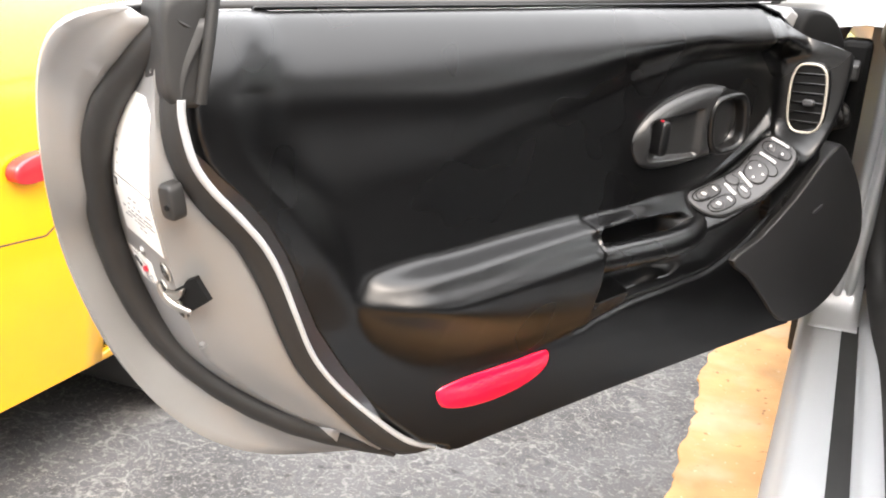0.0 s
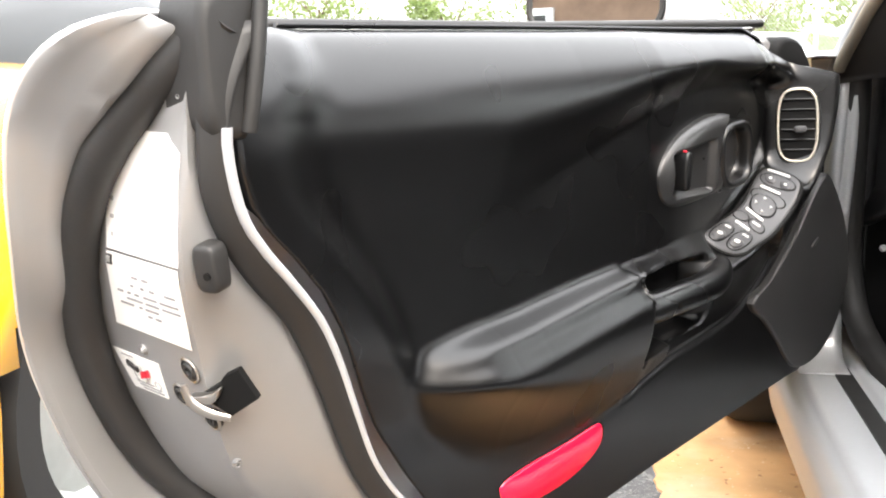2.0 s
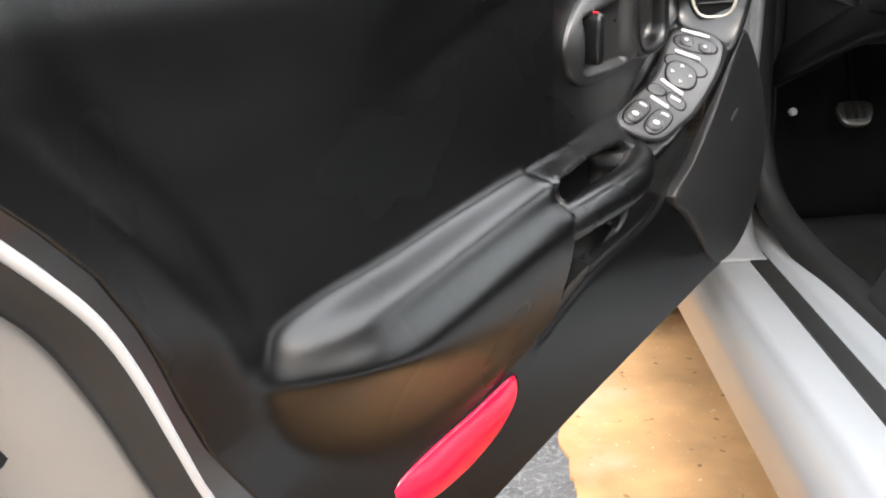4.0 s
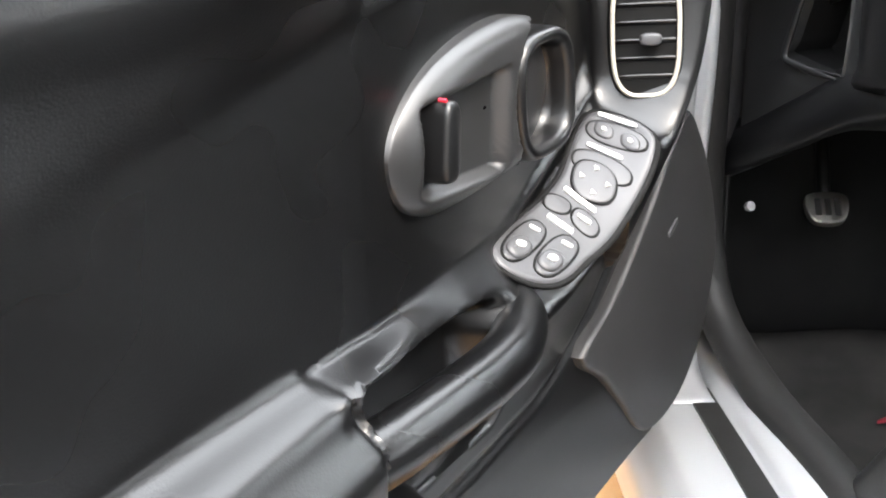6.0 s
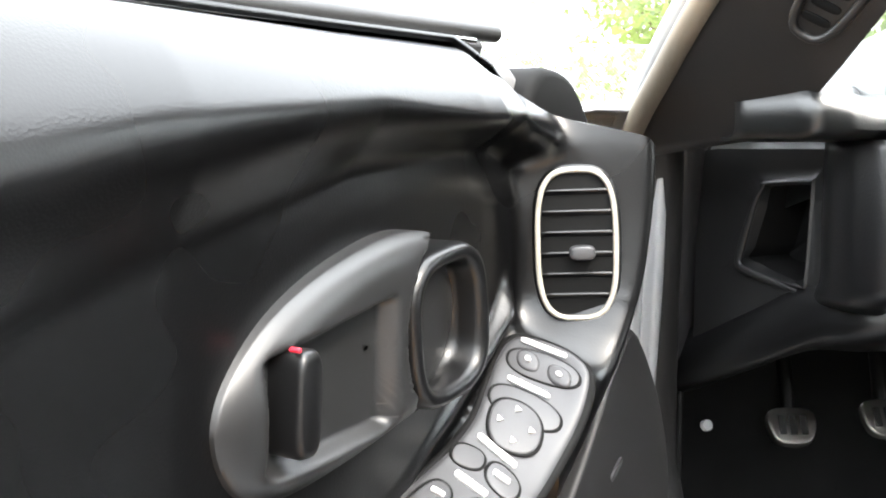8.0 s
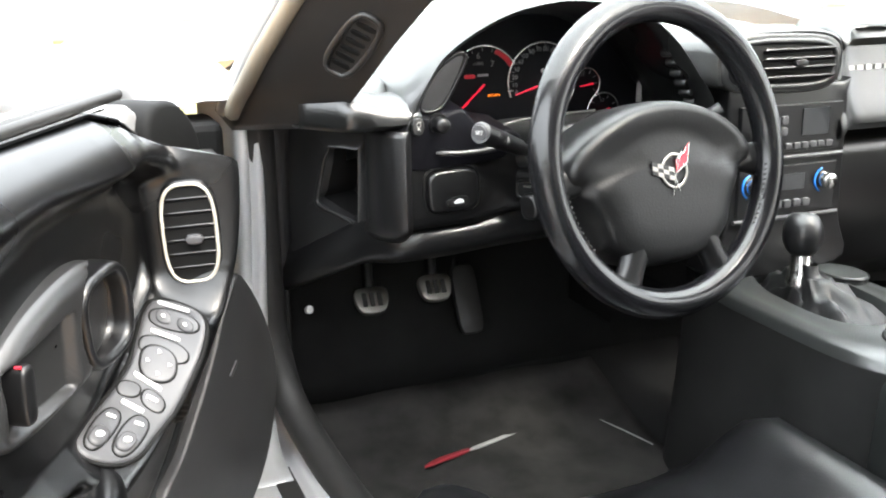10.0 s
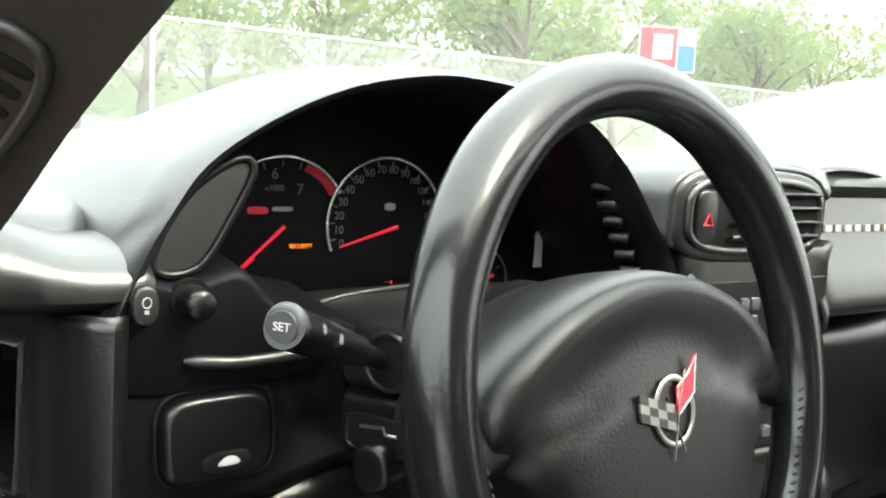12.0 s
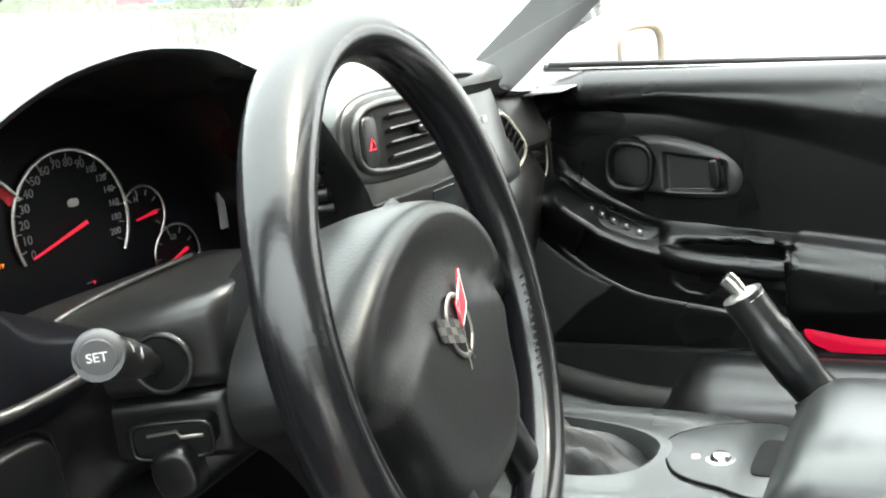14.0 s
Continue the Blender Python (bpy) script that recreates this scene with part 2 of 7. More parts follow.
def part(name, bm, material, parent, label="", m=None, smooth=True, bevel=0.0, flip=False):
    """Links bm as one mesh under parent, with its points moved by m."""
    solid = THICKNESS.pop(id(bm), 0)
    if m is not None:
        bm.transform(m)
        flip = flip != (m.determinant() < 0)
    if flip:
        bmesh.ops.reverse_faces(bm, faces=bm.faces[:])
    me = bpy.data.meshes.new(name)
    bm.to_mesh(me)
    bm.free()
    me.materials.append(material)
    ob = new(name, me)
    if smooth:
        me.shade_smooth()
        me.set_sharp_from_angle(angle=radians(55))
    if solid:
        mod = ob.modifiers.new("solid", "SOLIDIFY")
        mod.thickness, mod.offset = solid, 0
    if bevel:
        mod = ob.modifiers.new("bevel", "BEVEL")
        mod.width, mod.segments, mod.limit_method, mod.angle_limit = bevel, 2, "ANGLE", radians(40)
    if parent is not None:
        base = Vector()
        p = parent
        while p is not None:
            base += p.location
            p = p.parent
        me.transform(Matrix.Translation(-base))
        ob.parent = parent
    if label:
        tagged(ob, label)
    return ob


def crv(points, n=40, closed=False):
    """n points spread evenly along a smooth curve through the given ones."""
    p = np.array(points, float)
    if closed:
        p = np.concatenate([p[-1:], p, p[:2]])
    else:
        p = np.concatenate([2 * p[:1] - p[1:2], p, 2 * p[-1:] - p[-2:-1]])
    t = np.linspace(0, 1, 16, endpoint=False)[:, None]
    out = []
    for a, b, c, d in zip(p[:-3], p[1:-2], p[2:-1], p[3:]):
        out.append(0.5 * (2 * b + (c - a) * t + (2 * a - 5 * b + 4 * c - d) * t**2 + (3 * b - a - 3 * c + d) * t**3))
    out = np.concatenate(out + ([out[0][:1]] if closed else [p[-2:-1]]))
    run = np.r_[0, np.cumsum(np.linalg.norm(np.diff(out, axis=0), axis=1))]
    s = np.linspace(0, run[-1], n + 1 if closed else n)
    res = np.stack([np.interp(s, run, out[:, k]) for k in range(out.shape[1])], 1)
    return res[:-1] if closed else res


def sheet(rows, loop=False, wrap=False):
    """Quads over rows of points; loop joins each row's ends, wrap joins the last row to the first."""
    bm = bmesh.new()
    vs = [[bm.verts.new(p) for p in row] for row in rows]
    nr, nc = len(vs), len(vs[0])
    for i in range(nr if wrap else nr - 1):
        a, b = vs[i], vs[(i + 1) % nr]
        for j in range(nc if loop else nc - 1):
            k = (j + 1) % nc
            bm.faces.new((a[j], a[k], b[k], b[j]))
    return bm


THICKNESS = {}


def thicken(bm, t):
    """Marks a sheet to be given the thickness t when it is linked."""
    bmesh.ops.recalc_face_normals(bm, faces=bm.faces[:])
    THICKNESS[id(bm)] = t
    return bm


def tube(points, r, seg=10, closed=False, squash=1.0):
    """A round bar along points; r is one radius or one for each point."""
    p = [Vector(q) for q in points]
    n = len(p)
    rr = list(r) if hasattr(r, "__len__") else [r] * n
    rows, up = [], None
    for i in range(n):
        d = (p[(i + 1) % n] - p[i - 1]) if closed else (p[min(i + 1, n - 1)] - p[max(i - 1, 0)])
        d.normalize()
        if up is None:
            up = Vector((0, 0, 1)) if abs(d.z) < 0.9 else Vector((1, 0, 0))
        up = (up - d * up.dot(d)).normalized()
        side = d.cross(up)
        rows.append([p[i] + rr[i] * (math.cos(a) * side + squash * math.sin(a) * up) for a in (2 * math.pi * k / seg for k in range(seg))])
    bm = sheet(rows, loop=True, wrap=closed)
    if not closed:
        bm.verts.ensure_lookup_table()
        bm.faces.new([bm.verts[k] for k in range(seg)][::-1])
        bm.faces.new([bm.verts[(n - 1) * seg + k] for k in range(seg)])
    bmesh.ops.recalc_face_normals(bm, faces=bm.faces[:])
    return bm


def slab(outline, z0, z1, round_=0.003, steps=3):
    """A plate with the outline in x, y, from z0 up to z1, its upper edge rounded."""
    o = np.array(outline, float)
    mid = o.mean(0)
    size = np.linalg.norm(o - mid, axis=1).mean()
    rows = [[(x, y, z0) for x, y in o]]
    for k in range(steps + 1):
        a = math.pi / 2 * k / steps
        f = 1 - round_ * (1 - math.cos(a)) / size
        rows.append([(*(mid + (q - mid) * f), z1 - round_ * (1 - math.sin(a))) for q in o])
    bm = sheet(rows, loop=True)
    bm.verts.ensure_lookup_table()
    n = len(o)
    bm.faces.new([bm.verts[len(bm.verts) - n + k] for k in range(n)])
    bm.faces.new([bm.verts[k] for k in range(n)][::-1])
    bmesh.ops.recalc_face_normals(bm, faces=bm.faces[:])
    return bm


def block(x0, x1, y0, y1, z0, z1):
    bm = bmesh.new()
    bmesh.ops.create_cube(bm, size=1, matrix=Matrix.Translation(((x0 + x1) / 2, (y0 + y1) / 2, (z0 + z1) / 2)) @ Matrix.Diagonal((x1 - x0, y1 - y0, z1 - z0, 1)))
    return bm


def rod(r, z0, z1, seg=24, r2=None):
    bm = bmesh.new()
    bmesh.ops.create_cone(bm, cap_ends=True, segments=seg, radius1=r, radius2=r if r2 is None else r2, depth=z1 - z0, matrix=Matrix.Translation((0, 0, (z0 + z1) / 2)))
    return bm


def lathe(profile, seg=28):
    rows = [[(r * math.cos(a), r * math.sin(a), z) for a in (2 * math.pi * k / seg for k in range(seg))] for r, z in profile]
    bm = sheet(rows, loop=True)
    bmesh.ops.recalc_face_normals(bm, faces=bm.faces[:])
    return bm


def oval(cx, cy, rx, ry, turn=0.0, n=32, power=2.0):
    """A closed outline; power above 2 squares it off."""
    out = []
    for k in range(n):
        a = 2 * math.pi * k / n
        c, s = math.cos(a), math.sin(a)
        x, y = rx * math.copysign(abs(c) ** (2 / power), c), ry * math.copysign(abs(s) ** (2 / power), s)
        out.append((cx + x * math.cos(turn) - y * math.sin(turn), cy + x * math.sin(turn) + y * math.cos(turn)))
    return out


def ring(outline, r, z=0.0, squash=1.0, seg=10):
    return tube([(x, y, z) for x, y in outline], r, seg, True, squash)


def words(text, size, m, material, parent, name="lettering"):
    """Flat letters, centred on m's origin in its x, y plane."""
    c = bpy.data.curves.new("text", "FONT")
    c.body, c.size, c.extrude, c.align_x, c.align_y = text, size, 0.0002, "CENTER", "CENTER"
    ob = bpy.data.objects.new("text", c)
    scene.collection.objects.link(ob)
    me = bpy.data.meshes.new_from_object(ob)
    bpy.data.objects.remove(ob)
    bm = bmesh.new()
    bm.from_mesh(me)
    bpy.data.meshes.remove(me)
    return part(name, bm, material, parent, m=m, smooth=False)


def basis(origin, x, y):
    """A pose with the given x axis and an up-ish y axis; z points out of the front."""
    x, y = Vector(x).normalized(), Vector(y)
    z = x.cross(y).normalized()
    y = z.cross(x)
    return Matrix(((x.x, y.x, z.x, origin[0]), (x.y, y.y, z.y, origin[1]), (x.z, y.z, z.z, origin[2]), (0, 0, 0, 1)))


def smooth01(x, a, b):
    t = np.clip((np.asarray(x, float) - a) / (b - a), 0, 1)
    return t * t * (3 - 2 * t)


# ---- doors: x runs to the hinge, y up, z into the cabin ----
DOOR = Matrix(((0.5269, 0, 0.8433, -0.7976), (0.8267, 0, -0.5375, 0.1755), (0.0093, 1, 0, 0.0135), (0, 0, 0, 1)))
DOOR_FAR = Matrix(((0, 0, -1, 0.745), (1, 0, 0, 0.52), (0.04, 1, 0, 0.012), (0, 0, 0, 1)))
REAR_Y = [0.415, 0.43, 0.475, 0.525, 0.575, 0.627, 0.678, 0.716, 0.75, 0.78, 0.807, 0.837, 0.868, 0.94]
REAR_X = [-0.715, -0.755, -0.808, -0.860, -0.899, -0.924, -0.947, -0.969, -0.998, -1.027, -1.047, -1.058, -1.062, -1.038]
FRONT_Y = [0.44, 0.47, 0.49, 0.523, 0.60, 0.665, 0.70, 0.745, 0.81, 0.89, 0.96]
FRONT_X = [-0.03, 0.01, 0.03, 0.05, 0.06, 0.04, 0.02, -0.01, -0.022, -0.028, -0.032]
RIDGE = crv([(-0.99, 0.602, 0.026), (-0.90, 0.612, 0.026), (-0.80, 0.622, 0.026), (-0.75, 0.626, 0.026), (-0.70, 0.630, 0.025), (-0.60, 0.642, 0.023), (-0.50, 0.652, 0.020), (-0.45, 0.653, 0.014), (-0.38, 0.652, 0.006), (-0.30, 0.652, 0.002), (-0.25, 0.661, 0.003), (-0.19, 0.690, 0.008), (-0.14, 0.722, 0.014), (-0.10, 0.757, 0.022), (-0.075, 0.79, 0.030), (-0.062, 0.83, 0.036), (-0.055, 0.86, 0.039), (-0.05, 0.887, 0.040), (-0.046, 0.92, 0.040), (-0.044, 0.96, 0.040)], 1100)
SPAN = np.interp(RIDGE[:, 0], [-0.92, -0.5, -0.4, -0.35, -0.26, -0.19, -0.117, -0.055], [0.036, 0.036, 0.044, 0.050, 0.052, 0.050, 0.046, 0.040])
FALL = np.interp(RIDGE[:, 0], [-0.92, -0.8, -0.7, -0.6, -0.5, -0.4, -0.3, -0.2, -0.1, -0.05], [0.100, 0.112, 0.120, 0.125, 0.117, 0.092, 0.078, 0.074, 0.055, 0.024])
RIDGE_WAY = np.gradient(RIDGE[:, :2], axis=0)


def door_relief(x, y, top):
    """How far the trim stands into the cabin at x, y."""
    d = np.hypot(x[..., None] - RIDGE[:, 0], y[..., None] - RIDGE[:, 1])
    k = d.argmin(-1)
    dx, dy = x - RIDGE[k, 0], y - RIDGE[k, 1]
    side = RIDGE_WAY[k, 0] * dy - RIDGE_WAY[k, 1] * dx
    d = d.min(-1)
    crest, span, fall = RIDGE[k, 2], SPAN[k], FALL[k]
    edge = np.interp(y, REAR_Y, REAR_X)
    border = 1 - smooth01(x - edge, 0.05, 0.105)
    hollow = np.interp(x, [-1.0, -0.66, -0.45, -0.3, -0.1], [-0.024, -0.027, -0.027, -0.041, -0.056])
    rise = -0.020 + 0.034 * np.clip((y - 0.55) / 0.38, 0, 1)
    hollow = hollow * (1 - border) + (rise + 0.004) * border
    crease = np.interp(x, [-1, -0.73, -0.606, -0.469, -0.311, -0.126, -0.06, 0], [0.79, 0.80, 0.833, 0.869, 0.893, 0.898, 0.874, 0.85])
    soft = np.interp(x, [-1, -0.6, -0.2], [0.1, 0.05, 0.016])
    belt = smooth01(y - crease, -soft * 0.6, soft)
    hollow = hollow + belt * np.interp(x, [-1, -0.6, -0.2], [0.020, 0.024, 0.040]) * (1 - border)
    low = np.interp(y, [0.43, 0.55, 0.6], [-0.012, -0.016, -0.02])
    t = np.clip(d / span, 0, 1)
    line = np.interp(x, [-0.5, -0.3], [0.45, 0.85])
    inner = crest + (hollow - crest) * (line * t + (1 - line) * t * t * (3 - 2 * t))
    # the armrest's dished top between two soft rims
    u = np.clip(t / 0.72, 0, 1)
    dish = crest - 0.017 * u - 0.0085 * np.sin(math.pi * u) + (hollow - crest + 0.017) * smooth01(t, 0.66, 1.0)
    pad = 1 - smooth01(x, -0.48, -0.36)
    inner = inner * (1 - pad) + dish * pad
    t = np.clip(d / fall, 0, 1)
    outer = crest + (low - crest) * np.where(crest > 0.01, t**1.9, 1 - (1 - t) ** 2)
    z = np.where(side > 0, inner, outer)
    # rounded crest
    z = z - 0.004 * np.exp(-((d / 0.006) ** 2)) * np.clip(crest * 30, 0, 1)
    below = side <= 0
    # parting line under the armrest and round the kick panel
    z = z - 0.003 * below * np.exp(-(((d - fall) / 0.0042) ** 2))
    # the armrest's rounded rear end
    tip = -0.848 + np.where(below, 0.10 * np.clip(d / 0.1, 0, 1) ** 2, 0.035 * np.clip(d / 0.045, 0, 1) ** 2)
    q = 1 - np.clip((x - tip) / np.where(below, 0.075 + 2.6 * np.clip(d, 0, 0.1), 0.075), 0, 1)
    nose = np.where(below, 1 - q * q * (1.5 - 0.5 * q), np.sqrt(1 - q * q) * (1 - 0.35 * q))
    flat = low + (hollow - low) * smooth01(y, 0.56, 0.70)
    z = flat + (z - flat) * nose
    # the hollow behind and below the grip, and the joint where the pad ends
    floor = np.interp(x, [-0.5, -0.33, -0.28], [0.574, 0.586, 0.61])
    cave = smooth01(x, -0.494, -0.484) * (1 - smooth01(x, -0.345, -0.300)) * smooth01(y - floor, 0.0, 0.012) * (1 - smooth01(y, 0.666, 0.680))
    z = z * (1 - cave) + np.minimum(z, -0.046) * cave
    z = z - 0.004 * np.exp(-(((x + 0.498 - 0.12 * (0.66 - y)) / 0.0025) ** 2)) * (d < 0.085) * ((side <= 0) | (d < 0.03))
    # the shelf that carries the switch panel and the air vent, steeper towards the hinge
    line = np.interp(x, [-0.286, -0.25, -0.2, -0.15, -0.11], [0.678, 0.685, 0.705, 0.733, 0.762])
    steep = np.interp(x, [-0.286, -0.19, -0.12], [1.5, 1.8, 4.5])
    shelf = np.clip(-0.030 - steep * (y - line), np.minimum(hollow, -0.03), np.maximum(crest, 0.0))
    sunk = smooth01(0.034 - np.abs(y - line), 0, 0.016) * smooth01(x, -0.305, -0.278) * (1 - smooth01(x, -0.115, -0.095))
    z = z * (1 - sunk) + shelf * sunk
    face = np.clip(-0.0255 + 2.36 * (x + 0.0775), hollow, crest)
    wide = smooth01(x, -0.122, -0.098) * smooth01(y, 0.738, 0.768) * (side > 0)
    z = z * (1 - wide) + face * wide
    # the top rolls over, the rear edge turns back
    t = np.clip((y - (top - 0.10)) / 0.10, 0, 1)
    z = z - (0.018 * t * t + 0.036 * (1 - np.sqrt(1 - 0.985 * t * t))) * (1 - 0.9 * smooth01(x, -0.14, -0.03))
    t = np.clip(1 - (x - edge) / 0.014, 0, 1)
    z = z - 0.018 * t * t
    return z


def trim_sheet():
    us, vs = np.r_[np.linspace(0, 0.86, 330, endpoint=False), np.linspace(0.86, 1, 170)], np.linspace(0, 1, 230)
    v = vs[:, None] + 0 * us
    guess = 0.435 + v * 0.51
    x0, x1 = np.interp(guess, REAR_Y, REAR_X), np.interp(guess, FRONT_Y, FRONT_X)
    x = x0 + (x1 - x0) * us
    x0 = x0 + 0 * us
    bottom = np.interp(x, [-1.06, -0.9, -0.80, -0.74, -0.689, -0.433, -0.075, 0.03, 0.14], [0.50, 0.48, 0.435, 0.412, 0.408, 0.434, 0.462, 0.466, 0.50])
    top = np.interp(x, [-1.06, -1.033, -0.7, -0.3, -0.17, -0.12, -0.052, -0.015, 0.14], [0.930, 0.938, 0.944, 0.950, 0.953, 0.940, 0.900, 0.860, 0.80])
    y = bottom + (top - bottom) * v
    z = door_relief(x, y, top)
    # the padding flows softly round the air vent
    soft = z.copy()
    for k in range(70):
        soft[:, 1:-1] = soft[:, 1:-1] / 2 + (soft[:, :-2] + soft[:, 2:]) / 4
        if k % 4 == 0:
            soft[1:-1] = soft[1:-1] / 2 + (soft[:-2] + soft[2:]) / 4
    share = np.maximum(smooth01(x, -0.128, -0.104), smooth01(x - x0, 0.03, 0.06) * (1 - smooth01(x - x0, 0.17, 0.24)) * smooth01(y, 0.68, 0.75) * (1 - smooth01(y, 0.905, 0.93)))
    # and rounds off every edge of the armrest pad
    pad = z.copy()
    for k in range(10):
        pad[:, 1:-1] = pad[:, 1:-1] / 2 + (pad[:, :-2] + pad[:, 2:]) / 4
        pad[1:-1] = pad[1:-1] / 2 + (pad[:-2] + pad[2:]) / 4
    near = (1 - smooth01(x, -0.515, -0.503)) * smooth01(x - x0, 0.02, 0.05) * smooth01(y, 0.45, 0.50) * (1 - smooth01(y, 0.74, 0.80))
    z = z * (1 - near) + pad * near
    z = z * (1 - share) + soft * share
    rows = [[(x[i, j], y[i, j], z[i, j]) for j in range(len(us))] for i in range(len(vs))]
    last = rows[-1]
    rows.append([(a, b + 0.004, c - 0.02) for a, b, c in last])
    rows.append([(a, b + 0.004, -0.062) for a, b, c in last])
    rows.insert(0, [(a, b + 0.002, c - 0.02) for a, b, c in rows[0]])
    return sheet(rows)


BEZEL = crv([(-0.428, 0.788), (-0.418, 0.806), (-0.392, 0.826), (-0.352, 0.842), (-0.300, 0.853), (-0.262, 0.854), (-0.228, 0.845), (-0.208, 0.824), (-0.204, 0.803), (-0.216, 0.778), (-0.238, 0.762), (-0.272, 0.756), (-0.335, 0.748), (-0.385, 0.746), (-0.412, 0.754), (-0.425, 0.770)], 96, True)


def bezel_sheet():
    """The handle surround: a domed shell with the lever's recess and the pull's seat sunk into it."""
    mid = np.array((-0.315, 0.80))
    rows = []
    for r in np.r_[1.0, np.linspace(0.995, 0.9, 8), np.linspace(0.88, 0.02, 44)]:
        p = mid + (BEZEL - mid) * r
        x, y = p[:, 0], p[:, 1]
        z = -0.038 + 0.011 * (1 - np.clip((r - 0.6) / 0.4, 0, 1) ** 3.0) + 0.003 * (x + 0.32) / 0.11
        rec = smooth01(x, -0.405, -0.396) * (1 - smooth01(x, -0.306, -0.298)) * smooth01(y, 0.757 + 0 * x, 0.764) * (1 - smooth01(y, 0.808 + 0.14 * (x + 0.39), 0.815 + 0.14 * (x + 0.39)))
        z = z - 0.011 * rec
        q = np.hypot((x + 0.242) / 0.047, (y - 0.801) / 0.049)
        z = z - 0.010 * (1 - smooth01(q, 0.96, 1.04))
        if r == 1.0:
            z = z * 0 - 0.095
        rows.append([(a, b, c) for a, b, c in zip(x, y, z)])
    return sheet(rows, loop=True)


def pull_sheet():
    """The oval pull: a raised rim round a deep dish."""
    rows = []
    for r, z in ((1.0, -0.052), (1.0, -0.036), (0.985, -0.028), (0.94, -0.0235), (0.88, -0.0225), (0.81, -0.0235), (0.76, -0.029), (0.74, -0.037), (0.7, -0.044), (0.55, -0.047), (0.3, -0.046), (0.05, -0.045)):
        rows.append([(x, y, z + 0.07 * (x + 0.242)) for x, y in oval(-0.242, 0.801, 0.042 * r, 0.044 * r, 0.12, 48, 3.2)])
    return sheet(rows, loop=True)


# the handle group leans towards the seat, and the switch panel faces up and back
BZ = Matrix(((1, 0, 0, 0), (0, 1, 0, -0.004), (-0.06, 0, 1, -0.0115), (0, 0, 0, 1)))
SW_OUT = crv([(-0.140, 0.765), (-0.126, 0.7676), (-0.109, 0.7644), (-0.101, 0.7586), (-0.108, 0.749), (-0.133, 0.731), (-0.163, 0.713), (-0.198, 0.694), (-0.2275, 0.682), (-0.2485, 0.674), (-0.263, 0.672), (-0.275, 0.675), (-0.284, 0.682), (-0.286, 0.688), (-0.2836, 0.693), (-0.2725, 0.698), (-0.251, 0.706), (-0.227, 0.715), (-0.201, 0.7275), (-0.176, 0.744), (-0.156, 0.757)], 90, True)


def seat(bm):
    """Lays flat panel pieces on the armrest's twisted shelf: across the door below, across its thickness above."""
    def at(x, y):
        u, w = 10 * (0.84 * (x + 0.19) + 0.54 * (y - 0.72)), 30 * (0.54 * (x + 0.19) - 0.84 * (y - 0.72))
        return Vector((-0.1757, 0.7164, -0.0226)) + u * Vector((0.088, 0.0549, -0.0093)) + w * Vector((-0.0033, -0.0335, 0.0557)) + u * w * Vector((-0.019, 0.0002, 0.0125)) + u * u * Vector((-0.0174, 0.0019, 0.0067))
    for v in bm.verts:
        x, y, h = v.co
        base = at(x, y)
        v.co = base + h * (at(x + 1e-4, y) - base).cross(at(x, y + 1e-4) - base).normalized()
    return bm


def plate(outline, spine, z0, z1, round_=0.003):
    """A plate like slab(), its top built in rings towards the spine so that it can follow a twisted seat."""
    o, line = np.array(outline, float), crv(spine, 200)
    near = line[np.linalg.norm(o[:, None] - line[None], axis=2).argmin(1)]
    way = near - o
    far = np.linalg.norm(way, axis=1, keepdims=True)
    rows = [[(x, y, z0) for x, y in o], [(x, y, z1 - round_) for x, y in o]]
    for t, dz in ((0.3, 0.3), (0.7, 0.08), (1.0, 0.0)):
        rows.append([(*p, z1 - round_ * dz) for p in o + way / far * round_ * t])
    for t in (0.3, 0.5, 0.7, 0.85, 0.97):
        rows.append([(*p, z1) for p in o + way * t])
    rows.append([(*p, z1) for p in near])
    bm = sheet(rows, loop=True)
    bmesh.ops.recalc_face_normals(bm, faces=bm.faces[:])
    return bm


def lens(cx, cy, ax, ay, bx, by, n=28, power=2.4):
    """A closed outline between two half axes."""
    return [(cx + ax * u + bx * v, cy + ay * u + by * v) for u, v in oval(0, 0, 1, 1, 0, n, power)]




# rear end of a door, from the trim's edge out to the skin
C0 = crv([(-1.036, 0.945, 0.022), (-1.06, 0.90, 0.021), (-1.066, 0.868, 0.018), (-1.060, 0.837, 0.014), (-1.049, 0.807, 0.011), (-1.029, 0.78, 0.008), (-1.0, 0.75, 0.004), (-0.971, 0.716, 0.0), (-0.949, 0.678, -0.005), (-0.926, 0.627, -0.011), (-0.901, 0.575, -0.017), (-0.862, 0.525, -0.023), (-0.810, 0.475, -0.025), (-0.757, 0.432, -0.026), (-0.715, 0.414, -0.026)], 60)
C1 = crv([(-1.070, 0.940, 0.0), (-1.084, 0.90, -0.003), (-1.085, 0.876, -0.004), (-1.082, 0.830, -0.008), (-1.067, 0.792, -0.011), (-1.040, 0.753, -0.013), (-1.005, 0.715, -0.015), (-0.972, 0.657, -0.019), (-0.950, 0.608, -0.022), (-0.922, 0.556, -0.026), (-0.876, 0.501, -0.029), (-0.818, 0.440, -0.034), (-0.775, 0.412, -0.036)], 60)
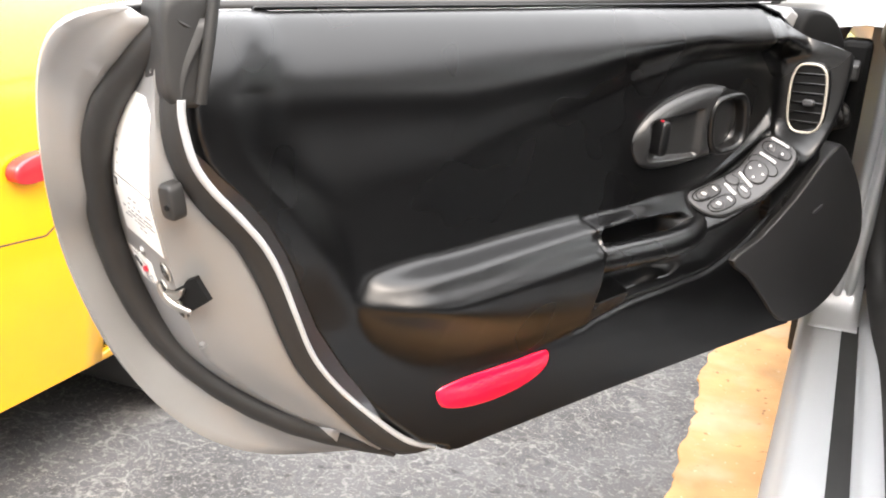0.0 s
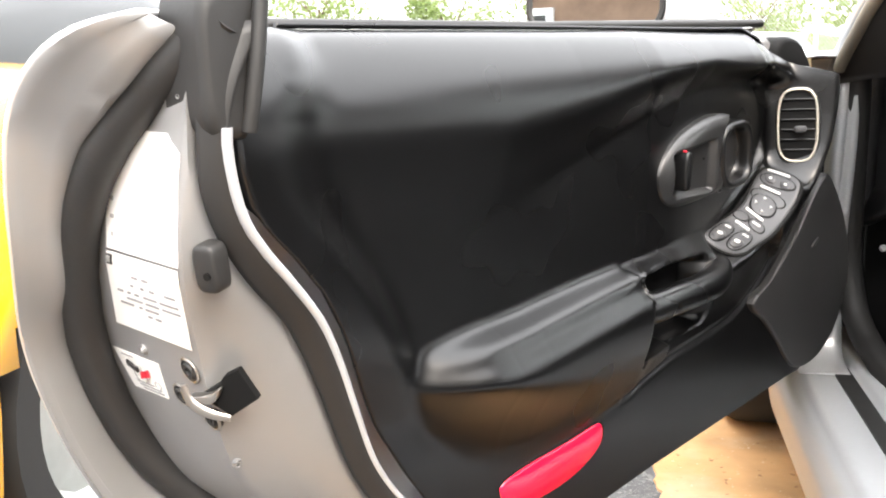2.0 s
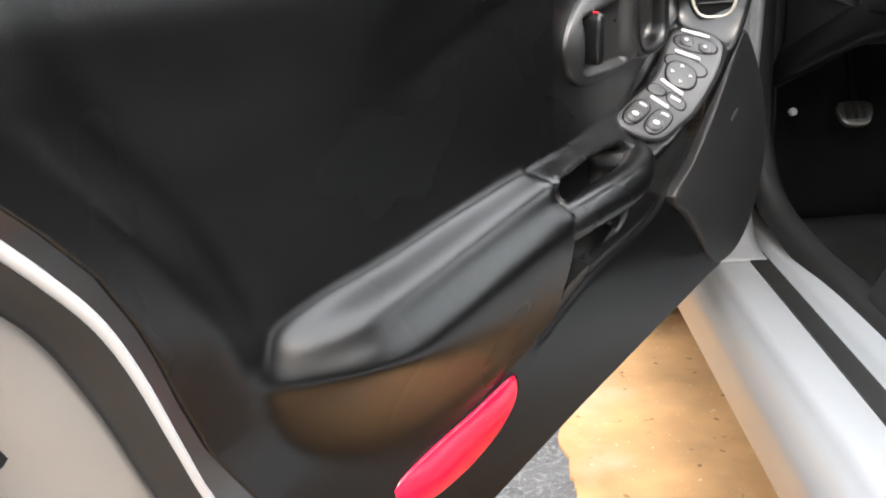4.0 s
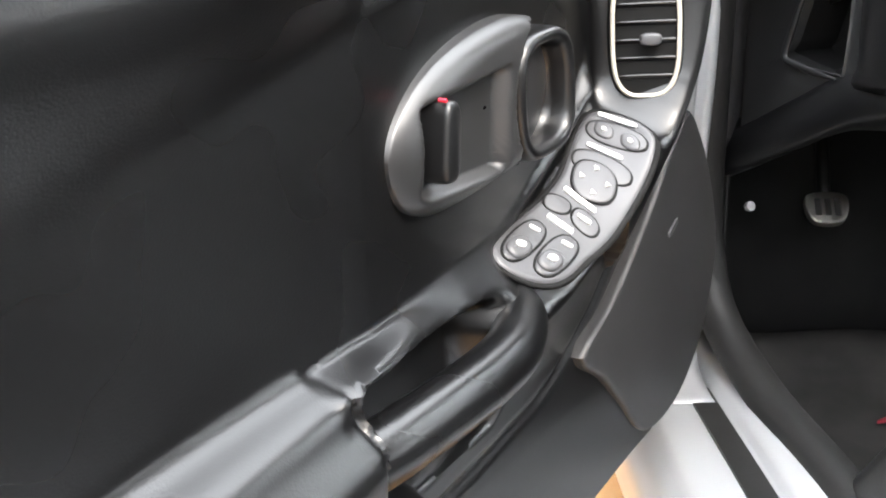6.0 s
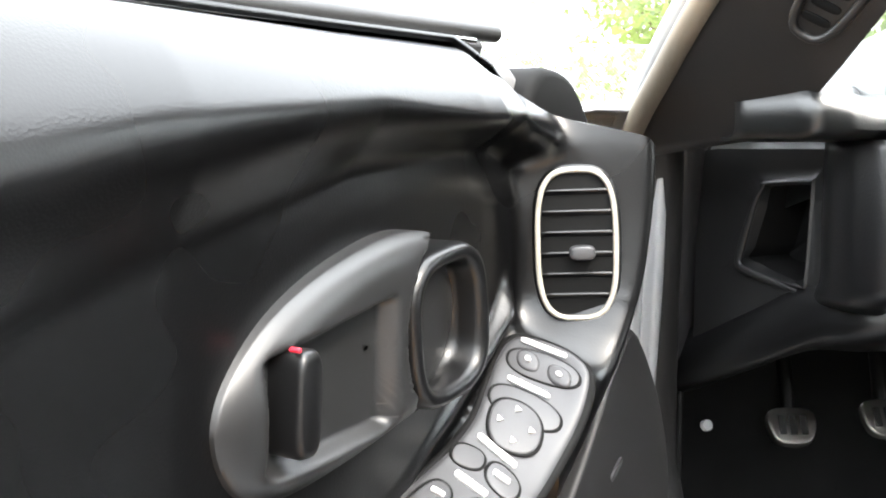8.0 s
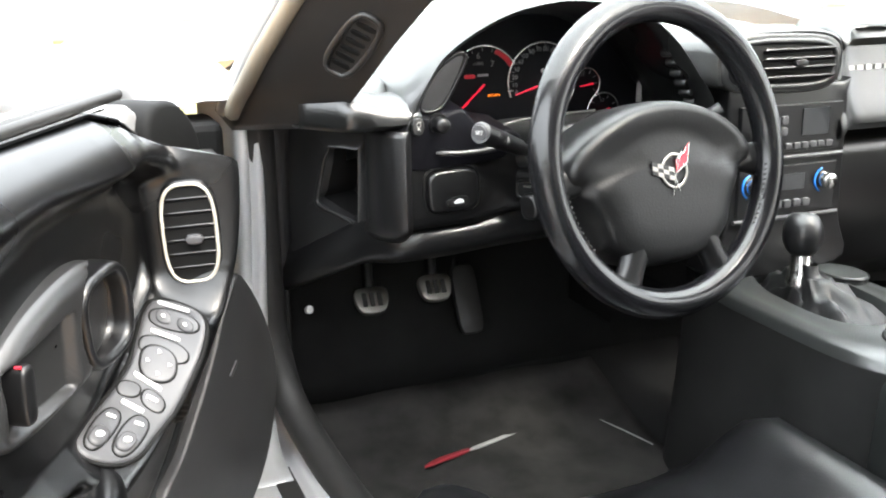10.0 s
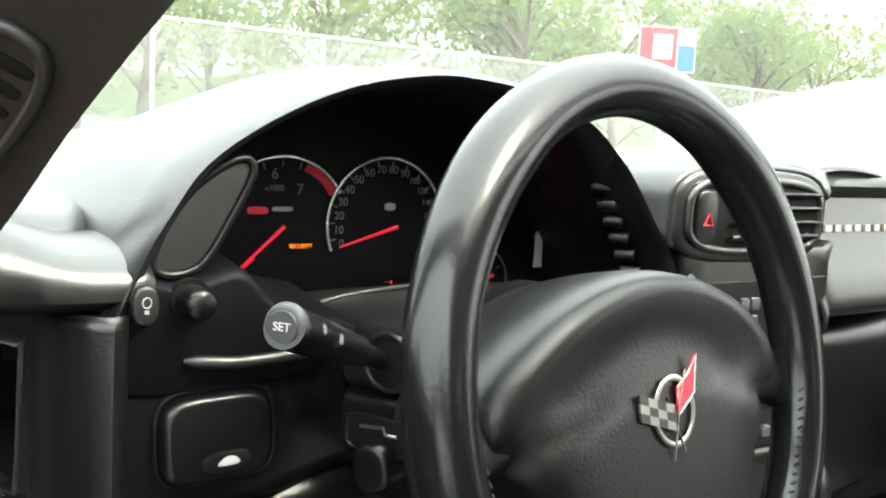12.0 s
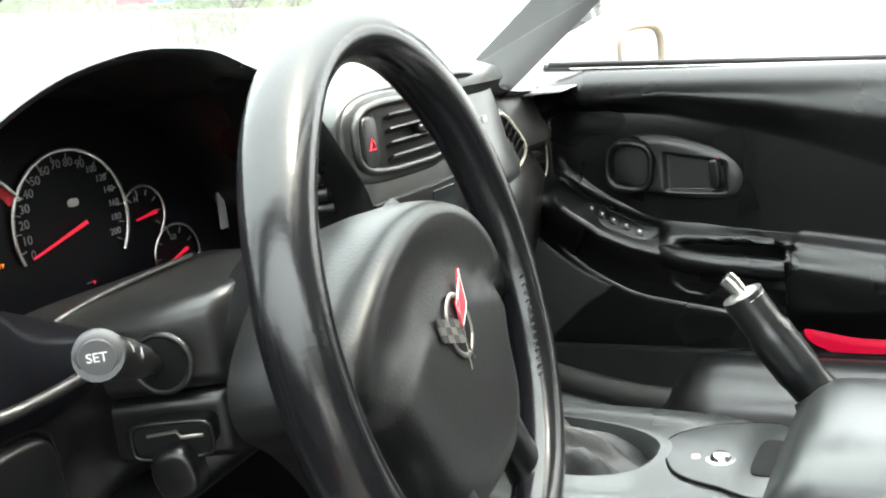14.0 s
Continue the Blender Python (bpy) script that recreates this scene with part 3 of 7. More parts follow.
CREASE = crv([(-1.078, 0.930, -0.003), (-1.083, 0.900, -0.006), (-1.085, 0.866, -0.009), (-1.0855, 0.839, -0.012), (-1.083, 0.768, -0.020), (-1.060, 0.700, -0.040), (-1.033, 0.625, -0.056), (-1.003, 0.569, -0.066), (-0.955, 0.525, -0.068), (-0.90, 0.485, -0.058), (-0.847, 0.462, -0.040)], 60)
C2 = crv([(-1.076, 0.935, -0.010), (-1.081, 0.900, -0.055), (-1.082, 0.875, -0.085), (-1.085, 0.837, -0.134), (-1.083, 0.777, -0.172), (-1.068, 0.722, -0.205), (-1.046, 0.656, -0.222), (-1.024, 0.600, -0.225), (-1.000, 0.545, -0.215), (-0.978, 0.517, -0.195), (-0.946, 0.490, -0.165), (-0.90, 0.466, -0.115), (-0.870, 0.457, -0.075), (-0.847, 0.458, -0.045)], 60)
C3 = crv([(-1.095, 0.942, -0.010), (-1.112, 0.910, -0.035), (-1.118, 0.885, -0.062), (-1.120, 0.850, -0.105), (-1.118, 0.796, -0.138), (-1.108, 0.745, -0.158), (-1.090, 0.685, -0.198), (-1.066, 0.612, -0.205), (-1.033, 0.550, -0.200), (-1.000, 0.514, -0.185), (-0.954, 0.478, -0.160), (-0.91, 0.450, -0.120), (-0.88, 0.441, -0.080), (-0.845, 0.436, -0.055)], 60)
C4 = crv([(-1.105, 0.950, -0.020), (-1.142, 0.938, -0.045), (-1.155, 0.915, -0.085), (-1.157, 0.878, -0.122), (-1.156, 0.830, -0.136), (-1.150, 0.773, -0.148), (-1.128, 0.690, -0.190), (-1.106, 0.620, -0.195), (-1.074, 0.546, -0.190), (-1.034, 0.484, -0.180), (-0.99, 0.438, -0.167), (-0.945, 0.409, -0.152), (-0.885, 0.391, -0.135), (-0.78, 0.388, -0.100)], 60)
PLATE_Y = [0.40, 0.455, 0.50, 0.545, 0.5955, 0.64, 0.765, 0.836, 0.95]
PLATE_X = [-0.76, -0.85, -0.925, -0.985, -1.022, -1.039, -1.0826, -1.0855, -1.075]


def make_door(root, m, driver):
    trim = part("trim_panel", trim_sheet(), VINYL, root, "moulded black vinyl trim with a padded armrest", m)
    mod = trim.modifiers.new("solid", "SOLIDIFY")
    mod.thickness, mod.offset = 0.004, -1 if driver else 1
    handle = part("inner_handle", bezel_sheet(), SATIN, root, "black handle surround", m @ BZ)
    part("pull", pull_sheet(), PLASTIC, handle, "black oval pull", m @ BZ)
    lever = slab(oval(-0.3845, 0.790, 0.0086, 0.0235, -0.06, 28, 4), -0.055, -0.0215, 0.004)
    part("lock_lever", lever, PLASTIC, handle, "dark grey lock lever", m @ BZ)
    part("lock_mark", slab(oval(-0.391, 0.8145, 0.0014, 0.0012, 0, 12), -0.0285, -0.0235, 0.0004), RED_INK, handle, "red mark", m @ BZ)
    bar = crv([(-0.515, 0.634, -0.018), (-0.485, 0.636, -0.004), (-0.432, 0.640, 0.002), (-0.370, 0.643, 0.003), (-0.325, 0.647, -0.002), (-0.292, 0.652, -0.018), (-0.272, 0.655, -0.04)], 40)
    part("grip", tube(bar, [0.019] * 30 + [0.019 + 0.0003 * k for k in range(10)], 18), VINYL, root, "padded black pull grip", m)
    # switches
    size, sx, sy = (1, -0.19, 0.72) if driver else (0.62, -0.222, 0.705)
    fit = lambda pts: [(sx + size * (x + 0.19), sy + size * (y - 0.72)) for x, y in pts]
    out = fit(SW_OUT)
    panel = part("switch_panel", seat(plate(out, fit([(-0.262, 0.6845), (-0.235, 0.694), (-0.20, 0.711), (-0.165, 0.7325), (-0.128, 0.757)]), -0.014, 0.0035)), GREY_PLASTIC if driver else PLASTIC, root, "dark grey switch panel" if driver else "black switch panel", m)
    part("panel_gasket", seat(ring(out, 0.0018, 0.0)), DEEP, panel, "black gap", m)
    if driver:
        for q in ((-0.1329, 0.752, 0.0184, -0.0036, -0.009, -0.0069), (-0.1652, 0.7324, 0.0154, -0.0059, -0.0099, -0.007), (-0.2203, 0.7111, 0.0068, -0.0028, -0.006, -0.0041), (-0.2103, 0.7011, 0.003, -0.0057, -0.008, -0.0042)):
            part("button_well", seat(ring(lens(*q), 0.0007, 0.0036)), DEEP, panel, "dark joint", m)
            part("button", seat(slab(lens(*q), 0.002, 0.0044, 0.0012)), GREY_PLASTIC, panel, "", m)
        for q in ((-0.1397, 0.7542, 0.006, -0.0013, -0.0058, -0.005), (-0.1263, 0.7488, 0.006, -0.0013, -0.0058, -0.005)):
            part("button", seat(slab(lens(*q), 0.004, 0.0062, 0.002)), GREY_PLASTIC, panel, "", m)
            part("mark", seat(slab(lens(q[0], q[1], 0.0016, -0.0003, -0.0016, -0.0013, 8), 0.006, 0.0076, 0.0001)), WHITE_INK, panel, "", m)
        pad = (-0.1808, 0.7233, 0.0121, -0.0037, -0.0143, -0.0111)
        part("button_well", seat(ring(lens(*pad), 0.0008, 0.0046)), DEEP, panel, "dark joint", m)
        part("mirror_pad", seat(slab(lens(*pad), 0.003, 0.0060, 0.0016)), GREY_PLASTIC, panel, "round mirror pad", m)
        for u, v in ((0.6, 0), (-0.6, 0), (0, 0.62), (0, -0.62)):
            part("mark", seat(slab(lens(pad[0] + pad[2] * u + pad[4] * v, pad[1] + pad[3] * u + pad[5] * v, 0.0018, -0.0005, -0.002, -0.0015, 3), 0.0055, 0.0075, 0.0001)), WHITE_INK, panel, "", m)
        for q, e in (((-0.2607, 0.6937, 0.0193, 0.0073, 0.0023, -0.0048), (-0.268, 0.6903, 0.0086, 0.0029, 0.0018, -0.0044)), ((-0.2467, 0.6849, 0.0196, 0.0079, 0.0032, -0.0048), (-0.2541, 0.6821, 0.0091, 0.0032, 0.0025, -0.004))):
            part("button_well", seat(ring(lens(*q), 0.0008, 0.0036)), DEEP, panel, "dark joint", m)
            part("window_switch", seat(slab(lens(*q), 0.002, 0.0050, 0.0018)), GREY_PLASTIC, panel, "rocker window switch", m)
            part("window_switch", seat(slab(lens(*e), 0.004, 0.0078, 0.0026)), GREY_PLASTIC, panel, "raised switch end", m)
            part("mark", seat(slab(lens(e[0], e[1], 0.0026, -0.0011, -0.002, -0.0014, 8), 0.0075, 0.0092, 0.0001)), WHITE_INK, panel, "", m)
            part("mark", seat(slab(lens(q[0] + 0.011, q[1] + 0.0045, 0.0022, -0.0017, -0.0013, -0.0007, 8, 5), 0.0045, 0.0064, 0.0001)), WHITE_INK, panel, "", m)
        for q in ((-0.1213, 0.7619, 0.0114, -0.0028, -0.0021, -0.0013), (-0.1528, 0.7419, 0.0093, -0.0036, -0.0019, -0.0013), (-0.2017, 0.7132, 0.0048, -0.0065, -0.0022, -0.0011), (-0.229, 0.7005, 0.0043, -0.0048, -0.002, -0.001)):
            part("mark", seat(slab(lens(*q, 12, 6), 0.003, 0.0050, 0.0001)), WHITE_INK, panel, "white printed bar", m)
        part("mark", seat(slab(lens(-0.2101, 0.7023, 0.0024, -0.0023, -0.0015, -0.0008, 12, 6), 0.004, 0.0059, 0.0001)), WHITE_INK, panel, "", m)
    else:
        for k in range(5):
            (cx, cy), = fit([(-0.13 - 0.029 * k, 0.752 - 0.0155 * k)])
            part("button", seat(slab(oval(cx, cy, 0.0062, 0.0045, 0.5, 20, 4), 0.003, 0.0062, 0.0015)), PLASTIC, panel, "", m)
            part("mark", seat(slab(oval(cx, cy, 0.0024, 0.0014, 0.5, 8, 5), 0.006, 0.0068, 0.0001)), WHITE_INK, panel, "", m)
    # air vent, its face turned towards the seat
    vm = m @ Matrix.Translation((-0.0800, 0.8275, -0.0160)) @ basis((0, 0, 0), (0.39, 0.04, 0.92), (0.073, 0.99, 0.136)) @ Matrix.Scale(0.92, 4)
    lips = oval(0, 0, 0.0285, 0.0545, 0.0, 48, 3.2)
    vent = part("air_vent", slab(oval(0, 0, 0.0325, 0.0585, 0, 48, 3.2), -0.03, 0.0015, 0.003), VINYL, root, "door air vent", vm)
    part("vent_rim", ring(lips, 0.0021, 0.004), WHITE_RING, vent, "pale champagne rim", vm)
    # no hollow behind the slats: a flush near-black plate gives the shade
    part("throat_shade", slab(oval(0, 0, 0.0265, 0.052, 0, 48, 3.2), -0.01, 0.0022, 0.0005), DEEP, vent, "near-black plate for the shaded throat", vm)
    for k in range(6):
        y = -0.0385 + 0.0152 * k
        w = 0.0262 if abs(y) < 0.034 else 0.0235
        part("slat", slab(oval(0, 0, w, 0.0040, 0, 16, 8), -0.0006, 0.0006, 0.0003), PLASTIC, vent, "", vm @ pose(0, y, 0.0028, 52, 0, 0))
    part("vent_knob", slab(oval(0, 0, 0.0095, 0.0055, 0, 24, 3), 0.003, 0.0125, 0.003), GREY_PLASTIC, vent, "small grey tab", vm @ pose(0.004, -0.006, 0))
    # red courtesy reflector
    slide = Matrix.Translation((0.014, 0, -0.005) if driver else (0.052, 0.030, 0.0))
    red = crv([(-0.745, 0.486), (-0.742, 0.498), (-0.70, 0.506), (-0.63, 0.512), (-0.575, 0.518), (-0.562, 0.511), (-0.566, 0.492), (-0.60, 0.474), (-0.65, 0.464), (-0.70, 0.463), (-0.735, 0.471)], 48, True)
    part("reflector", slab(red, -0.03, -0.0065, 0.005), RED, root, "red plastic door reflector", m @ slide)
    part("reflector_rim", ring(red, 0.0022, -0.011), DEEP, root, "thin black rim", m @ slide)
    kick = crv([(-0.188, 0.592), (-0.145, 0.560), (-0.10, 0.520), (-0.055, 0.478), (-0.01, 0.466), (0.05, 0.476), (0.105, 0.515), (0.137, 0.580), (0.132, 0.630), (0.10, 0.690), (0.055, 0.740), (0.030, 0.752), (-0.01, 0.725), (-0.06, 0.675), (-0.13, 0.622)], 72, True)
    part("kick_panel", slab(kick, -0.05, -0.009, 0.005), KICK, root, "grey-black kick panel", m @ Matrix.Translation((-0.012, 0, 0)))
    part("kick_badge", slab(oval(-0.012, 0.653, 0.012, 0.003, 0.45, 12, 4), -0.02, -0.0075, 0.0005), GREY_PLASTIC, root, "small embossed tab", m)
    # window slot strips along the belt
    part("belt_bead", tube([(-1.05, 0.940, -0.066), (-0.6, 0.948, -0.066), (-0.14, 0.960, -0.064)], 0.002, 8), CHROME, root, "thin bright strip", m)
    part("belt_seal", tube([(-1.07, 0.943, -0.076), (-0.6, 0.952, -0.076), (-0.10, 0.968, -0.070)], 0.006, 10), RUBBER, root, "black window seal", m)
    part("outer_belt_seal", tube([(-1.07, 0.940, -0.100), (-0.6, 0.950, -0.100), (-0.08, 0.962, -0.096)], 0.007, 8), RUBBER, root, "black window seal", m)
    # outer skin, from the rear edge to the hinge
    wide = []
    for k, p in enumerate(C4):
        v = k / (len(C4) - 1)
        front = np.array((0.22, 0.962 - 0.58 * v, np.interp(v, [0, 0.4, 1], [-0.112, -0.21, -0.16])))
        row = []
        for u in np.linspace(0, 1, 24):
            q = p * (1 - u) + front * u
            q[2] = p[2] + (front[2] - p[2]) * smooth01(u, -0.02, 0.25) - 0.006 - 0.022 * smooth01(u, 0.0, 0.05)
            row.append(tuple(q))
        wide.append(row)
    part("door_skin", thicken(sheet(wide), 0.004), PAINT, root, "silver painted outer skin", m)
    return trim


driver_door = thing("side_door", "open silver car door with black padded trim and armrest", "car door", "doors of the sports car", at=(-0.80, 0.20, 0.40))
make_door(driver_door, DOOR, True)
far_door = thing("side_door", "closed car door with black trim and red reflector", "car door", "doors of the sports car", at=(0.745, 0.45, 0.40))
make_door(far_door, DOOR_FAR, False)

# rear end of the open door: face with latch, rubber seals, flange
def between(a, b, t, lift=0.0):
    p = a * (1 - t) + b * t
    p[:, 0] -= lift
    return p


end = part("end_face", thicken(sheet([between(C1, C1, 0, -0.012), C1, between(C1, CREASE, 0.5), between(C1, CREASE, 0.92), CREASE] + [between(CREASE, C2, t) for t in (0.08, 0.3, 0.6, 0.9)] + [C2]), 0.003), INNER_PAINT, driver_door, "dusty silver painted door end with latch, colour lowered for shade", DOOR)
# flange is the body silver with its shaded tone put into the colour
part("flange", thicken(sheet([C2, between(C2, C3, 0.5), C3, between(C3, C4, 0.3), between(C3, C4, 0.72), between(C3, C4, 0.76, 0.003), between(C3, C4, 0.93, 0.003), C4, C4 + np.array((0.002, 0, -0.008))]), 0.003), INNER_PAINT, driver_door, "silver painted door edge, colour lowered for shade", DOOR)
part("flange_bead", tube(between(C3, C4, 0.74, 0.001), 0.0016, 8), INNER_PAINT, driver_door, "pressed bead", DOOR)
seal_way = np.vstack([[(-1.062, 0.948, 0.012)], between(C2, C3, 0.5)[2:] + np.array((-0.004, 0.002, 0.008)), [(-0.82, 0.430, -0.048), (-0.795, 0.424, -0.044), (-0.77, 0.418, -0.040)]])
for k in range(60):
    seal_way[1:-1] = seal_way[1:-1] / 2 + (seal_way[:-2] + seal_way[2:]) / 4
part("door_seal", tube(crv([tuple(p) for p in seal_way[::4]] + [tuple(seal_way[-1])], 120), [0.017 + 0.0003 * math.sin(k * 0.9) - 0.004 * max(0, k - 100) / 20 for k in range(120)], 14), RUBBER, driver_door, "thick black rubber door seal", DOOR)
part("trim_seal", thicken(sheet([between(C0, C1, t, 0.0) + np.array((0, 0, 0.006 * math.sin(math.pi * t) + 0.003)) for t in np.linspace(0.10, 0.88, 9)]), 0.003), RUBBER, driver_door, "black rubber edge strip", DOOR)
part("trim_bead", tube((between(C0, C1, 0.05) + np.array((-0.003, 0, 0.004)))[7:], 0.0042, 8), PAINT, driver_door, "thin silver pinch weld edge", DOOR)
cap = [(-1.084, 0.962), (-1.086, 0.90), (-1.080, 0.868), (-1.060, 0.862), (-1.047, 0.866), (-1.043, 0.90), (-1.036, 0.945), (-1.040, 0.966)]
part("corner_cap", slab(crv(cap, 40, True), -0.030, 0.022, 0.010, 5), RUBBER, driver_door, "black rubber corner cap", DOOR)
part("cap_lip", tube(crv([(-1.040, 0.962, 0.024), (-1.046, 0.92, 0.026), (-1.050, 0.89, 0.025), (-1.052, 0.868, 0.022)], 20), 0.006, 10), RUBBER, driver_door, "raised rubber lip", DOOR)


def on_end(z, y, out=0.0):
    """A pose on the door's end, x towards the cabin and y up; z looks to the rear."""
    k = int(np.abs(CREASE[:, 1] - y).argmin())
    zc = CREASE[k, 2]
    x, lean = float(np.interp(y, PLATE_Y, PLATE_X)), 0.0
    if z > zc:
        q = C1[int(np.abs(C1[:, 1] - y).argmin())]
        lean = (q[0] - x) / max(0.01, q[2] - zc)
        x += lean * (z - zc)
    up = (np.interp(y + 0.01, PLATE_Y, PLATE_X) - np.interp(y - 0.01, PLATE_Y, PLATE_X)) / 0.02
    return DOOR @ basis((x - 0.002 - out, y, z), (lean, 0, 1.0), (up, 1, 0))


def patch(name, corners, material, label="", lift=0.0028, n=8):
    """A thin sheet on the end plate between four corners, given as z and y from the upper outer one round."""
    a, b, c, d = (np.array(p) for p in corners)
    rows = []
    for v in np.linspace(0, 1, n):
        rows.append([(float(np.interp(q[1], PLATE_Y, PLATE_X)) - lift, q[1], q[0]) for q in ((a * (1 - u) + b * u) * (1 - v) + (d * (1 - u) + c * u) * v for u in np.linspace(0, 1, 4))])
    return part(name, thicken(sheet(rows), 0.0006), material, end, label, DOOR, False)


UPPER = ((-0.112, 0.868), (-0.010, 0.866), (-0.024, 0.770), (-0.126, 0.7735))
LOWER = ((-0.127, 0.7710), (-0.025, 0.7675), (-0.046, 0.700), (-0.157, 0.7035))
patch("label", UPPER, PAPER, "white paper specification label")
patch("label", LOWER, PAPER, "white paper specification label")


def inside(box, u, v):
    a, b, c, d = (np.array(p) for p in box)
    return (a * (1 - u) + b * u) * (1 - v) + (d * (1 - u) + c * u) * v


def bar(box, u0, u1, v0, v1, material, name="label_line"):
    return patch(name, (inside(box, u0, v0), inside(box, u1, v0), inside(box, u1, v1), inside(box, u0, v1)), material, "", 0.0036, 3)


for v, u0, u1 in ((0.42, 0.07, 0.13), (0.55, 0.08, 0.12), (0.70, 0.08, 0.13), (0.85, 0.09, 0.12)):
    bar(UPPER, u0, u1, v, v + 0.035, GREY_INK)
for v, runs in ((0.24, ((0.36, 0.44), (0.50, 0.58))), (0.36, ((0.32, 0.36), (0.46, 0.50), (0.58, 0.64), (0.78, 0.92))), (0.47, ((0.12, 0.20), (0.26, 0.30), (0.36, 0.42), (0.48, 0.66), (0.70, 0.94))), (0.55, ((0.24, 0.46), (0.50, 0.68), (0.72, 0.95))), (0.63, ((0.14, 0.32), (0.40, 0.44), (0.48, 0.66))), (0.72, ((0.50, 0.56), (0.60, 0.68)))):
    for u0, u1 in runs:
        bar(LOWER, u0, u1, v, v + 0.028, LABEL_INK)
for box in (UPPER, LOWER):
    v0 = 0.25 if box is UPPER else 0.03
    bar(box, 0.02, 0.10, v0, v0 + 0.13, BLACK_INK, "label_box")
    bar(box, 0.035, 0.085, v0 + 0.025, v0 + 0.105, GREY_INK, "label_box").location.x -= 0.0008
STICKER = ((-0.184, 0.676), (-0.112, 0.674), (-0.117, 0.640), (-0.172, 0.640))
patch("label", STICKER, PAPER, "small white sticker with a flag emblem")
sm = on_end(-0.147, 0.6575, 0.0022)
part("label_ring", ring(oval(0, 0, 0.0095, 0.0085, 0, 24), 0.0007, 0.0008), GREY_INK, end, "", sm)
part("label_flag", slab([(0.0, -0.004), (0.014, 0.0), (0.015, 0.007), (0.002, 0.003)], 0.0, 0.0018, 0.0002), RED_INK, end, "", sm, False)
part("label_flag", slab([(-0.018, 0.006), (-0.003, 0.001), (-0.002, 0.006), (-0.017, 0.011)], 0.0, 0.0016, 0.0002), BLACK_INK, end, "", sm, False)
part("label_ring", ring(oval(0.024, -0.006, 0.0042, 0.0042, 0, 16), 0.0006, 0.0008), GREY_INK, end, "", sm)
for v, u0, u1 in ((0.08, 0.16, 0.42), (0.74, 0.22, 0.70), (0.82, 0.28, 0.86), (0.90, 0.34, 0.92)):
    bar(STICKER, u0, u1, v, v + 0.035, LABEL_INK)
for z, y, r in ((-0.061, 0.680, 0.0105), (-0.090, 0.652, 0.0095), (-0.055, 0.639, 0.0100), (-0.059, 0.593, 0.0045), (-0.128, 0.684, 0.0055), (-0.034, 0.893, 0.0085), (-0.052, 0.902, 0.003), (-0.014, 0.892, 0.003)):
    sp = on_end(z, y)
    dark = r > 0.009
    part("screw", lathe([(0.0001, 0.0005), (r * 0.30, 0.0005), (r * 0.36, 0.0032), (r * 0.62, 0.0036), (r * 0.70, 0.0016), (r * 0.92, 0.0022), (r, -0.003)], 20), RUBBER if dark else INNER_PAINT, end, "dark recessed screw" if dark else "painted screw", sp)
    if dark:
        part("screw_washer", ring(oval(0, 0, r, r, 0, 24), 0.0012, 0.0012), STEEL, end, "bright washer", sp)
lt = DOOR @ basis((-1.040, 0.670, -0.026), (0.55, 0, 1.0), (-0.3, 1, 0))
# the latch opening's shade, coloured in as a near-black plate
part("latch_shade", slab([(-0.028, -0.008), (-0.010, 0.004), (-0.004, 0.012), (0.009, 0.019), (0.022, -0.006), (-0.003, -0.024)], -0.002, 0.0045, 0.001), DEEP, end, "near-black plate for the shaded latch opening", lt, False)
part("latch_hook", tube(crv([(-0.038, 0.004, 0.009), (-0.034, -0.008, 0.010), (-0.026, -0.016, 0.010), (-0.015, -0.021, 0.009), (-0.003, -0.024, 0.007)], 20), [0.003 + 0.0015 * math.sin(math.pi * k / 19) for k in range(20)], 10, squash=0.6), STEEL, end, "worn steel latch", lt)
part("latch_claw", slab(crv([(-0.034, -0.006), (-0.022, -0.012), (-0.012, -0.008), (-0.006, 0.004), (-0.012, 0.0), (-0.022, -0.004)], 24, True), 0.003, 0.010, 0.002), STEEL, end, "steel latch claw", lt)
part("bump_stop", slab(oval(0, 0, 0.0105, 0.0185, 0, 28, 4), -0.004, 0.012, 0.004), RUBBER, end, "black rubber bump stop", DOOR @ basis((-1.066, 0.772, -0.006), (0.3, 0, 1.0), (-0.2, 1, 0)))
part("bump_screw", rod(0.003, 0.011, 0.0125, 12), DEEP, end, "", DOOR @ basis((-1.066, 0.768, -0.003), (0.3, 0, 1.0), (-0.2, 1, 0)))

# outside mirror on the open door
part("hinge_cover", slab(crv([(0.0, 0.84), (0.04, 0.83), (0.065, 0.86), (0.06, 0.90), (0.035, 0.93), (0.0, 0.948), (-0.05, 0.945), (-0.06, 0.90)], 32, True), -0.12, -0.060, 0.008), DEEP, driver_door, "black hinge cover", DOOR)
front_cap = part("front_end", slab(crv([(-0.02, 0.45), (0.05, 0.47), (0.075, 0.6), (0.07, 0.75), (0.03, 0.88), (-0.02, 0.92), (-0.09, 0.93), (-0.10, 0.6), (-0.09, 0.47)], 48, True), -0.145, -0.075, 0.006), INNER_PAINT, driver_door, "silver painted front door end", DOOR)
mm = basis((-1.138, 0.147, 1.014), (0.955, -0.22, 0.0), (0, 0.02, 1))
shell_rows = []
for r, z in ((1.0, 0.012), (1.05, 0.004), (1.08, -0.015), (1.06, -0.045), (0.95, -0.08), (0.7, -0.105), (0.3, -0.12), (0.02, -0.122)):
    shell_rows.append([(x * r + 0.75 * max(0, 0.012 - z) * r, y * r, z) for x, y in oval(0, 0, 0.104, 0.056, 0, 48, 3.2)])
